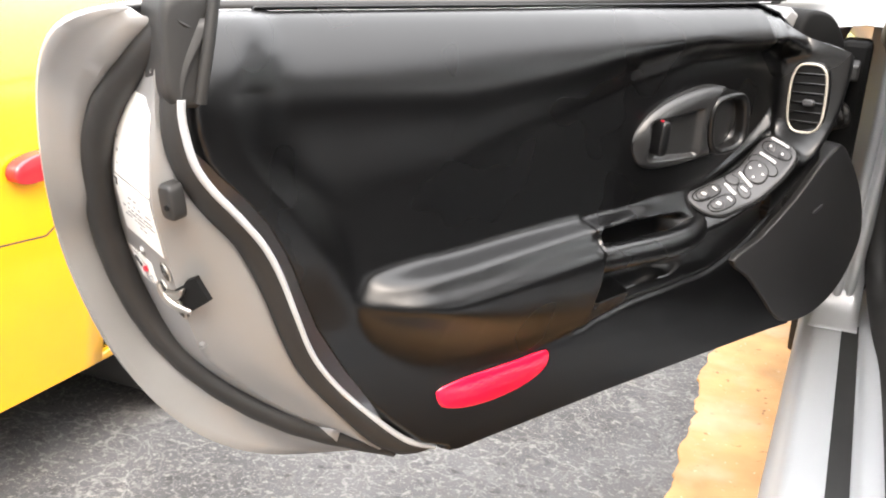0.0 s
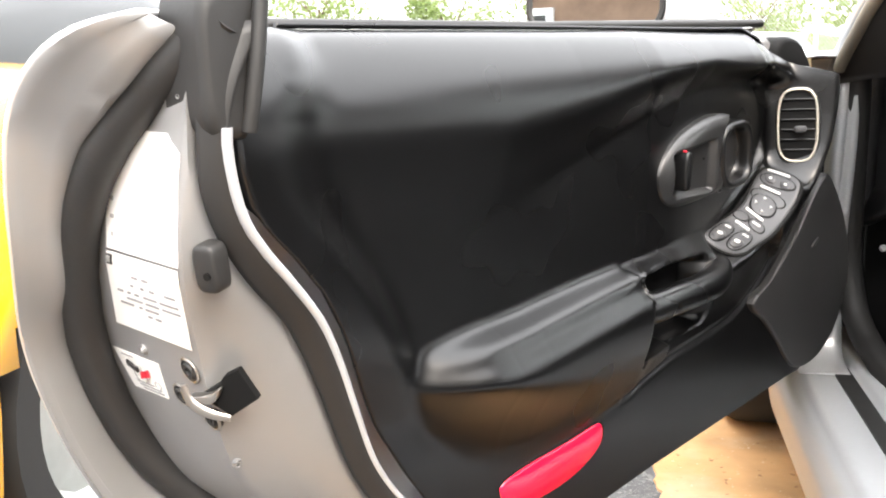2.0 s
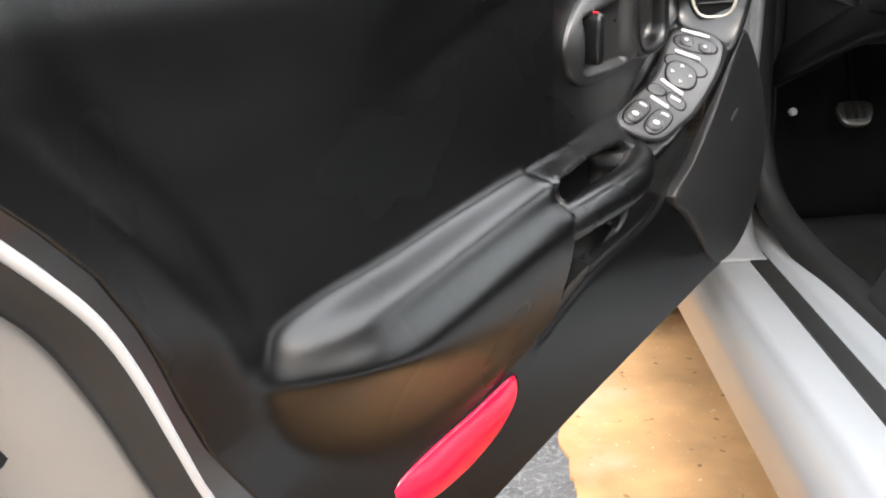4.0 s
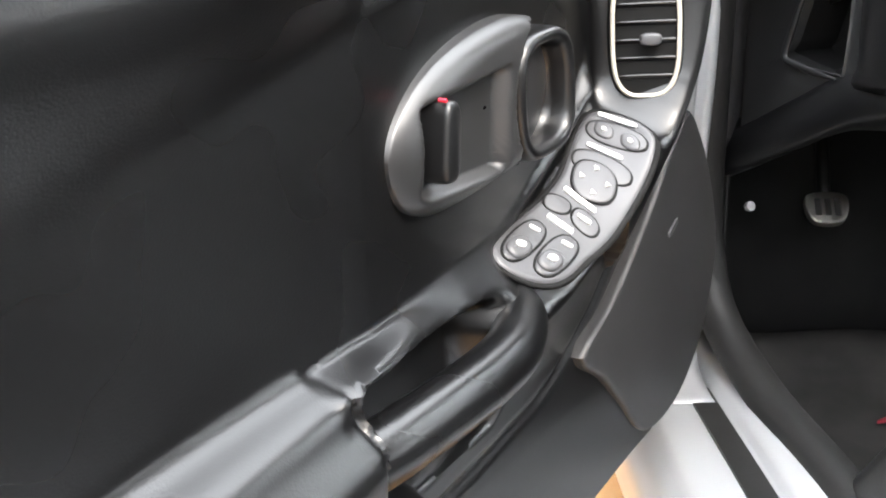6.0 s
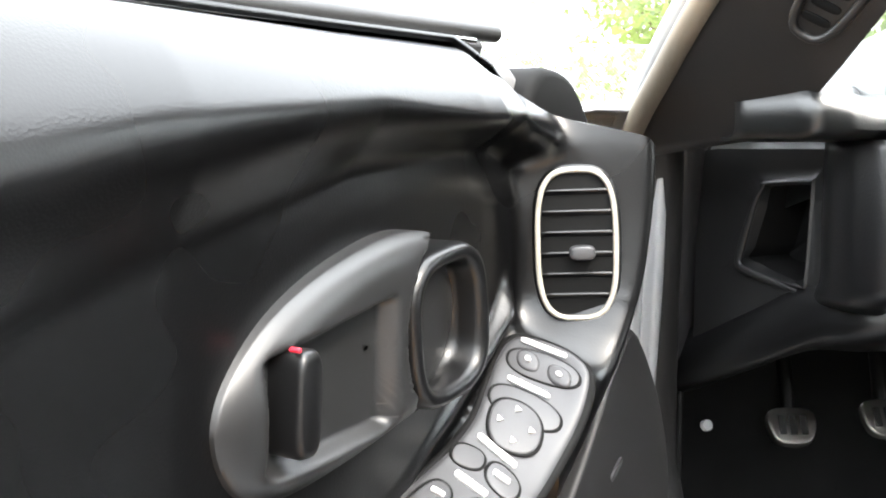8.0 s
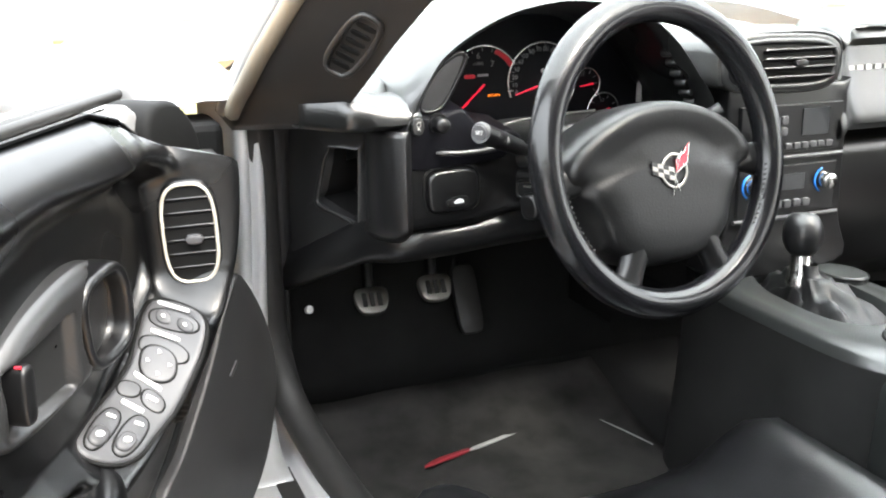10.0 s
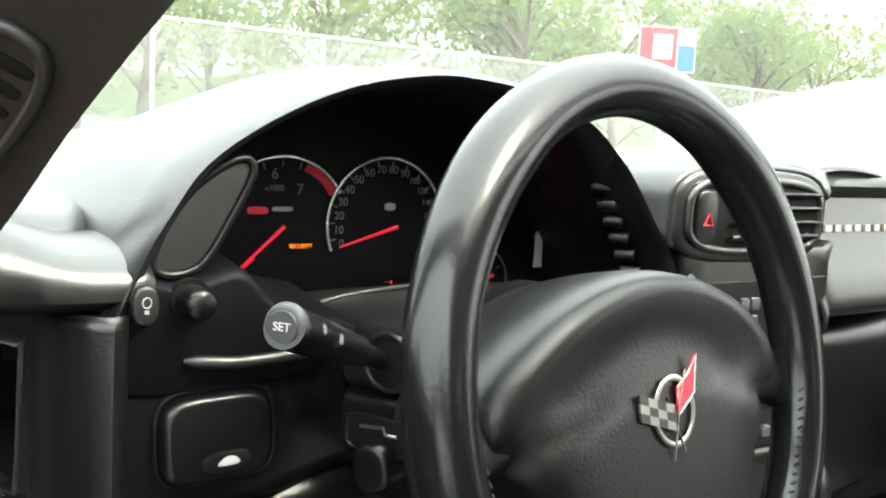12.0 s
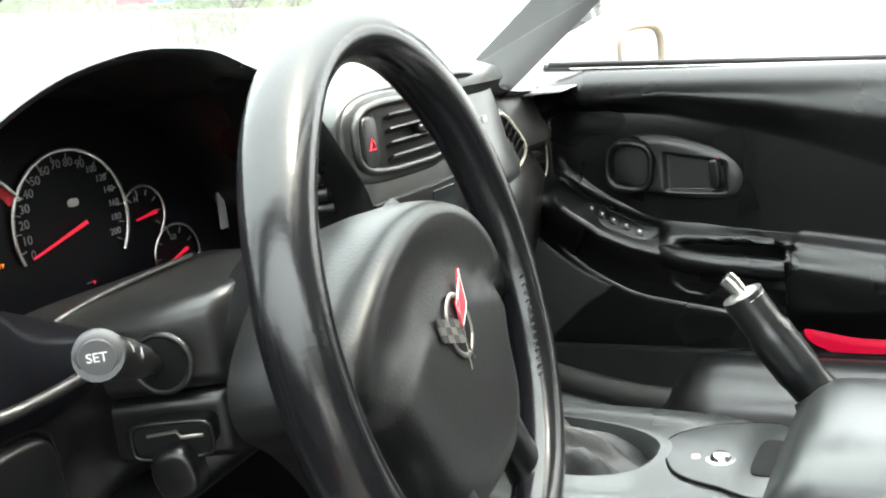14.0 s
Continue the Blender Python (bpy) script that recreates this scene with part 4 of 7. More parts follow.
mirror = part("wing_mirror", sheet(shell_rows, loop=True), PAINT, driver_door, "silver painted mirror housing", mm, flip=True)
part("mirror_rim", ring(oval(0, 0, 0.099, 0.051, 0, 48, 3.2), 0.0045, 0.012), RUBBER, mirror, "black rubber rim", mm)
part("mirror_glass", slab(oval(0, 0, 0.097, 0.049, 0, 48, 3.2), 0.0, 0.011, 0.0005), MIRROR, mirror, "mirror glass", mm, False)
part("mirror_foot", tube([(0.06, -0.05, -0.05), (0.12, -0.06, -0.05), (0.19, -0.055, -0.04)], [0.03, 0.028, 0.03], 12, squash=0.6), PAINT, mirror, "silver mirror arm", mm)


# ---- car body round the opening ----
body = thing("sports_car", "silver two-seat sports car with a black interior", "car", at=(0, 0.4, 0.0))
floor_rows = [[(x, y, 0.30 + 0.10 * smooth01(y, 0.35, 0.75) + 0.02 * math.cos(3 * x)) for x in np.linspace(-0.70, 0.72, 40)] for y in np.linspace(-1.5, 0.66, 50)]
part("floor_pan", thicken(sheet(floor_rows), 0.02), CARPET, body, "black carpeted floor")
fire = [[(x, 0.64 + 0.10 * k / 8 - 0.06 * math.sin(k / 8 * math.pi), 0.38 + 0.53 * k / 8) for x in np.linspace(-0.72, 0.76, 30)] for k in range(9)]
part("firewall", thicken(sheet(fire), 0.02), CARPET, body, "black carpeted bulkhead")
for sx in (-1, 1):
    side = [(sx * 0.77, 0.22), (sx * 0.795, 0.26), (sx * 0.808, 0.31), (sx * 0.812, 0.345), (sx * 0.805, 0.372), (sx * 0.796, 0.384), (sx * 0.788, 0.392), (sx * 0.782, 0.399), (sx * 0.745, 0.402), (sx * 0.738, 0.401), (sx * 0.706, 0.401), (sx * 0.700, 0.412), (sx * 0.690, 0.418), (sx * 0.672, 0.42), (sx * 0.662, 0.40), (sx * 0.66, 0.30)]
    prof = crv([(x, z + 0.012 * (z > 0.3)) for x, z in side], 60)
    rows = [[(x, y, z) for x, z in prof] for y in np.linspace(-1.5, 0.62, 30)]
    late = 0.08 if sx > 0 else 0.0
    sill = part("rocker", thicken(sheet(rows), 0.003), PAINT, body, "silver door sill")
    strip = [(sx * 0.737, -1.3), (sx * 0.709, -1.3), (sx * 0.709, 0.388), (sx * 0.737, 0.376)]
    part("sill_strip", slab(strip, 0.405, 0.4175, 0.001), RUBBER, sill, "black ribbed sill strip", flip=False)
    part("sill_seal", tube(crv([(sx * 0.722, 0.415 + late, 0.92), (sx * 0.718, 0.425 + late, 0.86), (sx * 0.712, 0.45 + late, 0.70), (sx * 0.704, 0.465 + late, 0.58), (sx * 0.690, 0.43 + late, 0.49), (sx * 0.668, 0.30, 0.44), (sx * 0.655, 0.1, 0.43), (sx * 0.65, -0.4, 0.425), (sx * 0.65, -1.4, 0.425)], 70), 0.023, 14), RUBBER, sill, "black rubber opening seal")
    # front jamb
    if sx < 0:
        jamb = [[(0.021 - x - 0.012 * smooth01(0.93 - z, 0.1, 0.5), y + 0.095 + 0.06 * (0.93 - z) + 0.02 * smooth01(0.55 - z, 0, 0.15), z) for x, y in crv([(0.725, 0.345), (0.734, 0.318), (0.738, 0.305), (0.746, 0.302), (0.750, 0.308), (0.755, 0.310), (0.759, 0.302), (0.766, 0.300), (0.773, 0.308), (0.780, 0.34), (0.80, 0.42)], 40)] for z in np.linspace(0.385, 0.95, 30)]
        part("door_jamb", thicken(sheet(jamb), 0.0015), PAINT, body, "silver painted door jamb")
    # fender and hood side
    fr = []
    for y in np.linspace(0.36, 2.5, 40):
        wheel_bulge = 0.12 * math.exp(-(((y - 1.45) / 0.55) ** 2))
        top = 0.93 - 0.05 * (y - 0.36) + wheel_bulge - 0.12 * smooth01(y, 1.7, 2.5)
        fr.append([(sx * x, y, z) for x, z in crv([(0.93 - 0.1 * smooth01(y, 1.6, 2.5), 0.35), (0.97 - 0.1 * smooth01(y, 1.6, 2.5), 0.6), (0.97 - 0.1 * smooth01(y, 1.6, 2.5), 0.84), (0.84 - 0.1 * smooth01(y, 1.6, 2.5), top), (0.70 - 0.08 * smooth01(y, 1.6, 2.5), top + 0.005)], 18)])
    part("fender", thicken(sheet(fr), 0.003), PAINT, body, "silver front fender")
hr = []
for y in np.linspace(0.98, 2.5, 30):
    top = 0.91 - 0.05 * (y - 0.36) - 0.12 * smooth01(y, 1.7, 2.5) + 0.10 * math.exp(-(((y - 1.45) / 0.55) ** 2))
    w = 0.70 - 0.08 * smooth01(y, 1.6, 2.5)
    hr.append([(x, y, top + 0.035 * (1 - (x / w) ** 2) - 0.012 * math.exp(-(((abs(x) - 0.4) / 0.07) ** 2))) for x in np.linspace(-w + 0.006, w - 0.006, 30)])
part("hood", thicken(sheet(hr), 0.003), PAINT, body, "silver hood")
part("cowl", thicken(sheet([[(x, y, 0.885 + 0.02 * (1 - (x / 0.72) ** 2) - 0.2 * (y - 0.9) ** 2) for x in np.linspace(-0.72, 0.72, 20)] for y in np.linspace(0.86, 1.0, 6)]), 0.003), PLASTIC, body, "black cowl panel")
wiper = part("wiper", tube(crv([(-0.60, 0.86, 0.935), (-0.35, 0.90, 0.955), (0.0, 0.93, 0.965)], 20), 0.006, 8), RUBBER, body, "black wiper blade")
part("wiper", tube(crv([(-0.05, 0.88, 0.95), (0.25, 0.91, 0.955), (0.55, 0.86, 0.935)], 20), 0.006, 8), RUBBER, body, "black wiper blade")
part("hinge", block(-0.835, -0.79, 0.235, 0.34, 0.86, 0.885), RUBBER, body, "black door hinge", None, False, 0.004)
# solid near-black block painted in for the shade of the hinge recess
part("hinge_shade", block(-0.825, -0.775, 0.34, 0.44, 0.60, 0.915), DEEP, body, "near-black block for the shaded hinge recess", None, False, 0.01)
part("hinge", block(-0.835, -0.79, 0.255, 0.36, 0.55, 0.58), RUBBER, body, "black door hinge", None, False, 0.004)
part("wiring_boot", tube(crv([(-0.80, 0.30, 0.80), (-0.845, 0.27, 0.79), (-0.88, 0.22, 0.80)], 24), [0.02 + 0.003 * (k % 2) for k in range(24)], 12), RUBBER, body, "ribbed black rubber boot")

# windscreen pillars, header, roof
for sx in (-1, 1):
    back = 0.16 if sx > 0 else 0.0
    left = crv([(sx * 0.752, 0.405, 0.895), (sx * 0.750, 0.34, 0.935), (sx * 0.746, 0.285, 0.965), (sx * 0.735, 0.21, 1.015), (sx * 0.702, 0.07, 1.112), (sx * 0.66, -0.10, 1.19), (sx * 0.60, -0.32, 1.24)], 40)
    right = crv([(sx * 0.668, 0.255, 0.915), (sx * 0.652, 0.185, 0.962), (sx * 0.636, 0.10, 1.022), (sx * 0.611, 0.006, 1.086), (sx * 0.578, -0.08, 1.135), (sx * 0.52, -0.25, 1.19)], 40)
    left[:, 1] += back * 1.3
    right[:, 1] += back * 1.3
    right[:, 0] -= 0.045 * (sx > 0)
    rows = []
    for t in np.linspace(0, 1, 14):
        bulge = 0.008 * math.sin(math.pi * t) ** 0.8
        rows.append([tuple(a * (1 - t) + b * t + np.array((-sx * 0.1 * bulge, -0.85 * bulge, 0.1 * bulge))) for a, b in zip(left, right)])
    rows = [[(p[0] + sx * 0.012, p[1] + 0.05, p[2] + 0.02) for p in left]] + rows + [[(p[0] + sx * 0.03, p[1] + 0.10, p[2] + 0.03) for p in right]]
    pillar = part("windscreen_pillar", thicken(sheet(rows), 0.003), PILLAR, body, "grey-black vinyl covered windscreen pillar")
    # the seal's lit edge is painted in by its pale colour
    part("pillar_seal", tube([(p[0] + sx * 0.006, p[1] + 0.004, p[2] + 0.004) for p in left[2:]], 0.011, 10), PALE_SEAL, pillar, "door seal coloured beige for the light along it")
    part("outer_pillar", tube([(p[0] + sx * 0.004, p[1] + 0.045, p[2] + 0.012) for p in left[1:]], 0.012, 10), PAINT, pillar, "silver outer pillar")
    if sx < 0:
        up, out = Vector((0.2, -0.78, 0.59)).normalized(), Vector((-0.54, -0.59, -0.59)).normalized()
        pm = basis(Vector((-0.668, 0.136, 1.021)) + out * 0.0085, up.cross(out), up)
        rib = part("pillar_vent", ring(oval(0, 0, 0.0175, 0.05, 0, 44, 3.0), 0.0035, 0.0), PILLAR, pillar, "slotted black defroster vent", pm)
        part("vent_face", slab(oval(0, 0, 0.0175, 0.05, 0, 44, 3.0), -0.012, -0.0005, 0.001), PILLAR, pillar, "", pm)
        # slots are not cut: near-black plates paint their shade
        for k in range(6):
            part("slot_shade", slab(oval(0, -0.0335 + 0.0134 * k, 0.0112, 0.0036, 0.12, 16, 3), -0.003, 0.0006, 0.0002), DEEP, pillar, "near-black plate for a slot's shade", pm)
roof_rows = [[(x, y, 1.235 - 0.06 * (x / 0.6) ** 2 + 0.03 * math.sin((y + 0.3) * -2.2)) for x in np.linspace(-0.6, 0.6, 16)] for y in np.linspace(-0.30, -1.5, 12)]
part("roof", thicken(sheet(roof_rows), 0.03), PAINT, body, "silver roof panel")
part("header_rail", tube(crv([(-0.6, -0.30, 1.20), (-0.3, -0.22, 1.235), (0, -0.20, 1.245), (0.3, -0.22, 1.235), (0.6, -0.30, 1.20)], 30), 0.03, 10, squash=0.6), VINYL, body, "black header rail")
gl = []
for t in np.linspace(0, 1, 16):
    w, y, z = 0.715 - 0.15 * t, 0.90 - 1.12 * t, 0.925 + 0.30 * t ** 0.85
    gl.append([(x, y - 0.35 * (1 - t) * (x / 0.715) ** 2 - 0.1 * t * (x / w) ** 2, z + 0.03 * (1 - (x / w) ** 2)) for x in np.linspace(-w, w, 24)])
windscreen = part("windscreen", thicken(sheet(gl), 0.004), WINDSCREEN, body, "clear windscreen")
windscreen.visible_shadow = False
part("rear_bulkhead", block(-0.7, 0.7, -1.62, -1.5, 0.25, 1.15), CARPET, body, "black rear bulkhead")
for sx in (-1, 1):
    part("rear_quarter", thicken(sheet([[(sx * x, y, z) for x, z in crv([(0.76, 0.3), (0.78, 0.6), (0.76, 0.80), (0.68, 0.87), (0.54, 1.15)], 14)] for y in np.linspace(-1.2, -2.3, 14)]), 0.004), PAINT, body, "silver rear quarter")
for sx in (-1, 1):
    for y in (1.35, -1.45):
        w = part("road_wheel", lathe([(0.02, 0.02), (0.2, 0.03), (0.225, 0.0), (0.23, 0.05), (0.31, 0.055), (0.325, 0.02), (0.325, -0.16), (0.2, -0.17)], 36), TYRE, body, "black tyre", Matrix.Translation((sx * 0.78, y, 0.325)) @ pose(0, 0, 0, 0, 90 * sx, 0))
FM = basis((1.0, 0.312, 0.978), (0.975, -0.22, 0), (0, 0, 1))
part("far_mirror", sheet([[(x * r, y * r, z) for x, y in oval(0, 0, 0.084, 0.049, 0, 40, 3.2)] for r, z in ((0.97, 0.002), (1.0, 0.004), (1.06, 0.0), (1.08, -0.02), (1.04, -0.05), (0.8, -0.09), (0.4, -0.11), (0.02, -0.115))], loop=True), PAINT, body, "silver passenger mirror", FM)
part("far_mirror_rim", ring(oval(0, 0, 0.080, 0.046, 0, 40, 3.2), 0.006, 0.003), PALE_SEAL, body, "grey mirror rim", FM)
part("far_mirror_glass", slab(oval(0, 0, 0.082, 0.047, 0, 40, 3.2), -0.006, 0.001, 0.0005), MIRROR, body, "mirror glass", FM, False)
part("far_mirror_foot", tube([(0.88, 0.315, 0.935), (0.95, 0.305, 0.95), (1.0, 0.30, 0.965)], 0.02, 10), PAINT, body, "silver mirror foot")

# kick trim beside the pedals, with the end panel and its pocket
post = [[(-0.704 + 0.034 * t, 0.425 + 0.014 * t - 0.010 * math.sin(math.pi * t) + 0.14 * (0.90 - z), z) for t in np.linspace(0, 1, 8)] for z in np.linspace(0.69, 0.935, 20)]
part("kick_panel", thicken(sheet([[(-0.682 + 0.02 * t, 0.455 + 0.22 * t, z) for t in np.linspace(0, 1, 8)] for z in np.linspace(0.36, 0.80, 8)]), 0.004), CARPET, body, "dark kick panel")
foot = crv([(0.345, 0.4165), (0.390, 0.419), (0.425, 0.432), (0.446, 0.465), (0.455, 0.52), (0.45, 0.60)], 16)
part("jamb_foot", thicken(sheet([[(x, y, z) for y, z in foot] for x in np.linspace(-0.795, -0.712, 6)]), 0.002), PAINT, body, "silver painted sill corner")
part("jamb_post", thicken(sheet(post), 0.004), KICK, body, "grey-black jamb trim")
part("kick_clip", rod(0.006, 0, 0.006, 12), WHITE_INK, body, "small white clip", Matrix.Translation((-0.646, 0.488, 0.609)) @ pose(0, 0, 0, 70, 0, 20))


# ---- dashboard ----
dash = thing("dashboard", "black padded dashboard with round gauges and vents", "dashboard", at=(0, 0.5, 0.85))
deck = []
for v in np.linspace(0, 1, 30):
    row = []
    for x in np.linspace(-0.665, 0.735, 130):
        start = 0.255 + 0.12 * smooth01(x, -0.60, -0.54) - 0.075 * smooth01(x, -0.22, -0.13) + 0.085 * smooth01(x, 0.06, 0.09) + 0.10 * smooth01(x, 0.35, 0.72)
        y = start + (0.98 - start) * v
        z = 0.945 + 0.008 * math.sin(v * math.pi) - 0.03 * smooth01(y, 0.75, 0.98)
        z += 0.018 * (1 - smooth01(x, -0.668, -0.60)) * (1 - smooth01(y, 0.27, 0.5)) - 0.02 * (1 - smooth01(y, start, start + 0.03)) * (x < -0.53)
        z += 0.04 * math.exp(-(((x + 0.38) / 0.19) ** 2)) * (1 - smooth01(y, 0.38, 0.75))
        z += 0.045 * smooth01(x, -0.16, -0.12) * (1 - smooth01(x, 0.35, 0.7)) * (1 - smooth01(y, 0.38, 0.8))
        row.append((x, y, z))
    deck.append(row)
part("dash_top", thicken(sheet(deck), 0.004), DASH_SKIN, dash, "black padded dash top")
roll = []
for x in np.linspace(-0.70, -0.572, 18):
    lift = 0.018 * (1 - smooth01(x, -0.668, -0.60))
    roll.append([(x, y + 1.5 * max(0, -0.66 - x), z + lift * smooth01(z, 0.915, 0.945)) for y, z in crv([(0.36, 0.925), (0.31, 0.942), (0.27, 0.947), (0.235, 0.945), (0.210, 0.938), (0.198, 0.928), (0.200, 0.919), (0.212, 0.914), (0.26, 0.912)], 24)])
part("dash_roll", thicken(sheet(roll), 0.003), DASH_SKIN, dash, "soft padded dash edge beside the pillar")
part("dash_core", block(-0.14, 0.73, 0.47, 0.62, 0.52, 0.92), DEEP, dash, "dark inner dash frame", None, False)
part("dash_core", block(-0.12, 0.10, 0.30, 0.45, 0.62, 0.925), DEEP, dash, "dark inner dash frame", None, False)
# instrument hood
ARCH = crv([(-0.594, 0.868), (-0.597, 0.90), (-0.582, 0.938), (-0.567, 0.965), (-0.545, 0.995), (-0.505, 1.022), (-0.455, 1.043), (-0.40, 1.0535), (-0.36, 1.0535), (-0.325, 1.049), (-0.29, 1.036), (-0.264, 1.030), (-0.225, 0.999), (-0.193, 0.960), (-0.167, 0.925), (-0.155, 0.885)], 72)
MIDA = np.array((-0.37, 0.90))


def arch(scale, y, dz=0.0):
    p = MIDA + (ARCH - MIDA) * scale
    return [(a, y, b + dz) for a, b in p]


hood_rows = [arch(1.30, 0.62, -0.10), arch(1.14, 0.45, -0.035), arch(1.06, 0.33, -0.005), arch(1.018, 0.235, 0.0), arch(1.004, 0.204), arch(0.99, 0.198), arch(0.975, 0.201), arch(0.95, 0.23), arch(0.90, 0.30), arch(0.86, 0.335)]
part("instrument_hood", thicken(sheet(hood_rows), 0.003), DASH_SKIN, dash, "arched black instrument hood")
face = slab([(p[0], p[1]) for p in crv([(a[0], a[2]) for a in arch(0.90, 0)][2:-2:6] + [(-0.18, 0.865), (-0.37, 0.855), (-0.57, 0.865)], 60, True)], -0.012, 0.0, 0.001)
FACE = basis((0, 0.327, 0), (1, 0, 0), (0, 0, 1))
cluster = part("instrument_face", face, CLUSTER, dash, "black instrument face", FACE)


def gauge(cx, cy, r, a0, a1, ticks, needle, numbers=(), tube_r=0.0018):
    arc = [(cx + r * math.cos(a), cy + r * math.sin(a), 0.002) for a in np.linspace(radians(a0), radians(a1), 40)]
    part("gauge_rim", tube(arc, tube_r, 8), CHROME, cluster, "silver gauge rim", FACE)
    for k in range(ticks):
        a = radians(a0 + (a1 - a0) * (k + 0.5) / ticks)
        part("tick", block(-0.0022, 0.0022, -0.0004, 0.0004, 0, 0.0008), DIAL_INK, cluster, "", FACE @ Matrix.Translation((cx + (r - 0.005) * math.cos(a), cy + (r - 0.005) * math.sin(a), 0.0004)) @ pose(0, 0, 0, 0, 0, math.degrees(a)), False)
    (x0, y0), (x1, y1) = needle
    part("needle", tube([(x0, y0, 0.004), (x1, y1, 0.005)], [0.0008, 0.0016], 8), NEEDLE, cluster, "lit red needle", FACE)
    for s, x, y, size in numbers:
        words(s, size, FACE @ Matrix.Translation((x, y, 0.0012)), DIAL_INK, cluster, "numeral")


sp = []
for k, s in enumerate(("0", "10", "20", "30", "40", "50", "60", "70", "80", "90", "100", "120", "140", "160", "180", "200")):
    a = radians(203 - 226 * k / 15)
    sp.append((s, -0.351 + 0.0405 * math.cos(a), 0.946 + 0.0405 * math.sin(a), 0.0085 if len(s) < 3 else 0.0068))
gauge(-0.351, 0.945, 0.0505, 203, -35, 15, ((-0.391, 0.928), (-0.342, 0.943)), sp)
part("gauge_badge", slab(oval(-0.347, 0.958, 0.005, 0.003, 0, 8, 3), 0, 0.001, 0.0002), GREY_INK, cluster, "small grey emblem", FACE)
gauge(-0.437, 0.942, 0.052, 118, 30, 5, ((-0.480, 0.905), (-0.437, 0.944)), (("5", -0.459, 0.981, 0.009), ("6", -0.444, 0.981, 0.011), ("7", -0.424, 0.970, 0.011), ("0", -0.481, 0.903, 0.011), ("x1000", -0.444, 0.971, 0.006)))
gauge(-0.437, 0.943, 0.060, 212, 232, 1, ((-0.480, 0.905), (-0.46, 0.922)))
for k in range(5):
    a = radians(64 - 7 * k)
    part("red_zone", block(-0.0035, 0.0035, -0.003, 0.003, 0, 0.001), RED_INK, cluster, "red rev band", FACE @ Matrix.Translation((-0.437 + 0.0465 * math.cos(a), 0.943 + 0.0465 * math.sin(a), 0.0004)) @ pose(0, 0, 0, 0, 0, math.degrees(a) + 90), False)
part("model_badge", slab(oval(-0.456, 0.955, 0.008, 0.0028, 0, 12, 4), 0, 0.001, 0.0002), RED_INK, cluster, "red badge bar", FACE, False)
part("model_badge", slab(oval(-0.437, 0.956, 0.008, 0.0016, 0, 12, 6), 0, 0.001, 0.0002), GREY_INK, cluster, "grey badge bar", FACE, False)
gauge(-0.284, 0.937, 0.0215, 150, -50, 6, ((-0.294, 0.934), (-0.274, 0.937)), (("H", -0.289, 0.949, 0.006),), 0.0014)
gauge(-0.256, 0.899, 0.0245, 200, -30, 6, ((-0.272, 0.893), (-0.247, 0.902)), (("1/2", -0.257, 0.913, 0.006),), 0.0015)
gauge(-0.345, 0.90, 0.004, 0, 10, 1, ((-0.3455, 0.90), (-0.345, 0.9003)))
words("SECURITY", 0.0042, FACE @ Matrix.Translation((-0.4215, 0.929, 0.0012)), AMBER, cluster, "warning_lamp")
# left pod with a grey screen, dimmer and knob
pod = crv([(-0.514, 0.996), (-0.511, 0.988), (-0.523, 0.963), (-0.539, 0.937), (-0.554, 0.930), (-0.566, 0.932), (-0.568, 0.942), (-0.559, 0.962), (-0.544, 0.981), (-0.525, 0.994)], 48, True)
PODM = basis((0, 0.2135, 0), (1, 0, 0), (0, 0, 1))
part("side_pod", slab(pod, -0.06, 0.0, 0.003), POD_GREY, dash, "dark grey oval panel", PODM)
part("side_pod_rim", ring(pod, 0.0026, 0.0), PLASTIC, dash, "black raised rim", PODM)
lowm = basis((0, 0.205, 0.88), (1, 0, 0), (0, -0.12, 1))
low = crv([(-0.603, 0.90), (-0.600, 0.872), (-0.58, 0.861), (-0.53, 0.862), (-0.478, 0.866), (-0.455, 0.872), (-0.44, 0.895), (-0.475, 0.905), (-0.50, 0.915), (-0.522, 0.934), (-0.555, 0.925), (-0.585, 0.93)], 60, True)
part("lower_bezel", slab([(x, y - 0.88) for x, y in low], -0.09, 0.0, 0.008), CLUSTER, dash, "black lower instrument bezel", lowm)
part("bezel_ledge", tube(crv([(-0.553, 0.203, 0.883), (-0.52, 0.198, 0.881), (-0.47, 0.198, 0.885), (-0.448, 0.203, 0.893)], 16), [0.0015] + [0.0038] * 14 + [0.002], 8), SATIN, dash, "black ledge")
part("dimmer", slab(oval(-0.578, 0.917, 0.0072, 0.0110, 0, 24, 2.4), -0.02, 0.003, 0.002), SATIN, dash, "dimmer switch", basis((0, 0.196, 0), (1, 0, 0), (0, 0, 1)))
part("dimmer_mark", ring(oval(-0.578, 0.919, 0.0024, 0.0028, 0, 16), 0.0004, 0.0033), GREY_INK, dash, "white lamp symbol", basis((0, 0.196, 0), (1, 0, 0), (0, 0, 1)))
part("dimmer_mark", block(-0.5792, -0.5768, 0.9130, 0.9150, 0.003, 0.0036), GREY_INK, dash, "", basis((0, 0.196, 0), (1, 0, 0), (0, 0, 1)), False)
part("trip_knob", lathe([(0.0001, 0.018), (0.007, 0.018), (0.0085, 0.016), (0.009, 0.0), (0.012, 0.0), (0.012, -0.006)], 24), PLASTIC, dash, "round black knob", basis((-0.551, 0.199, 0.918), (1, 0, 0), (0, 0, 1)))
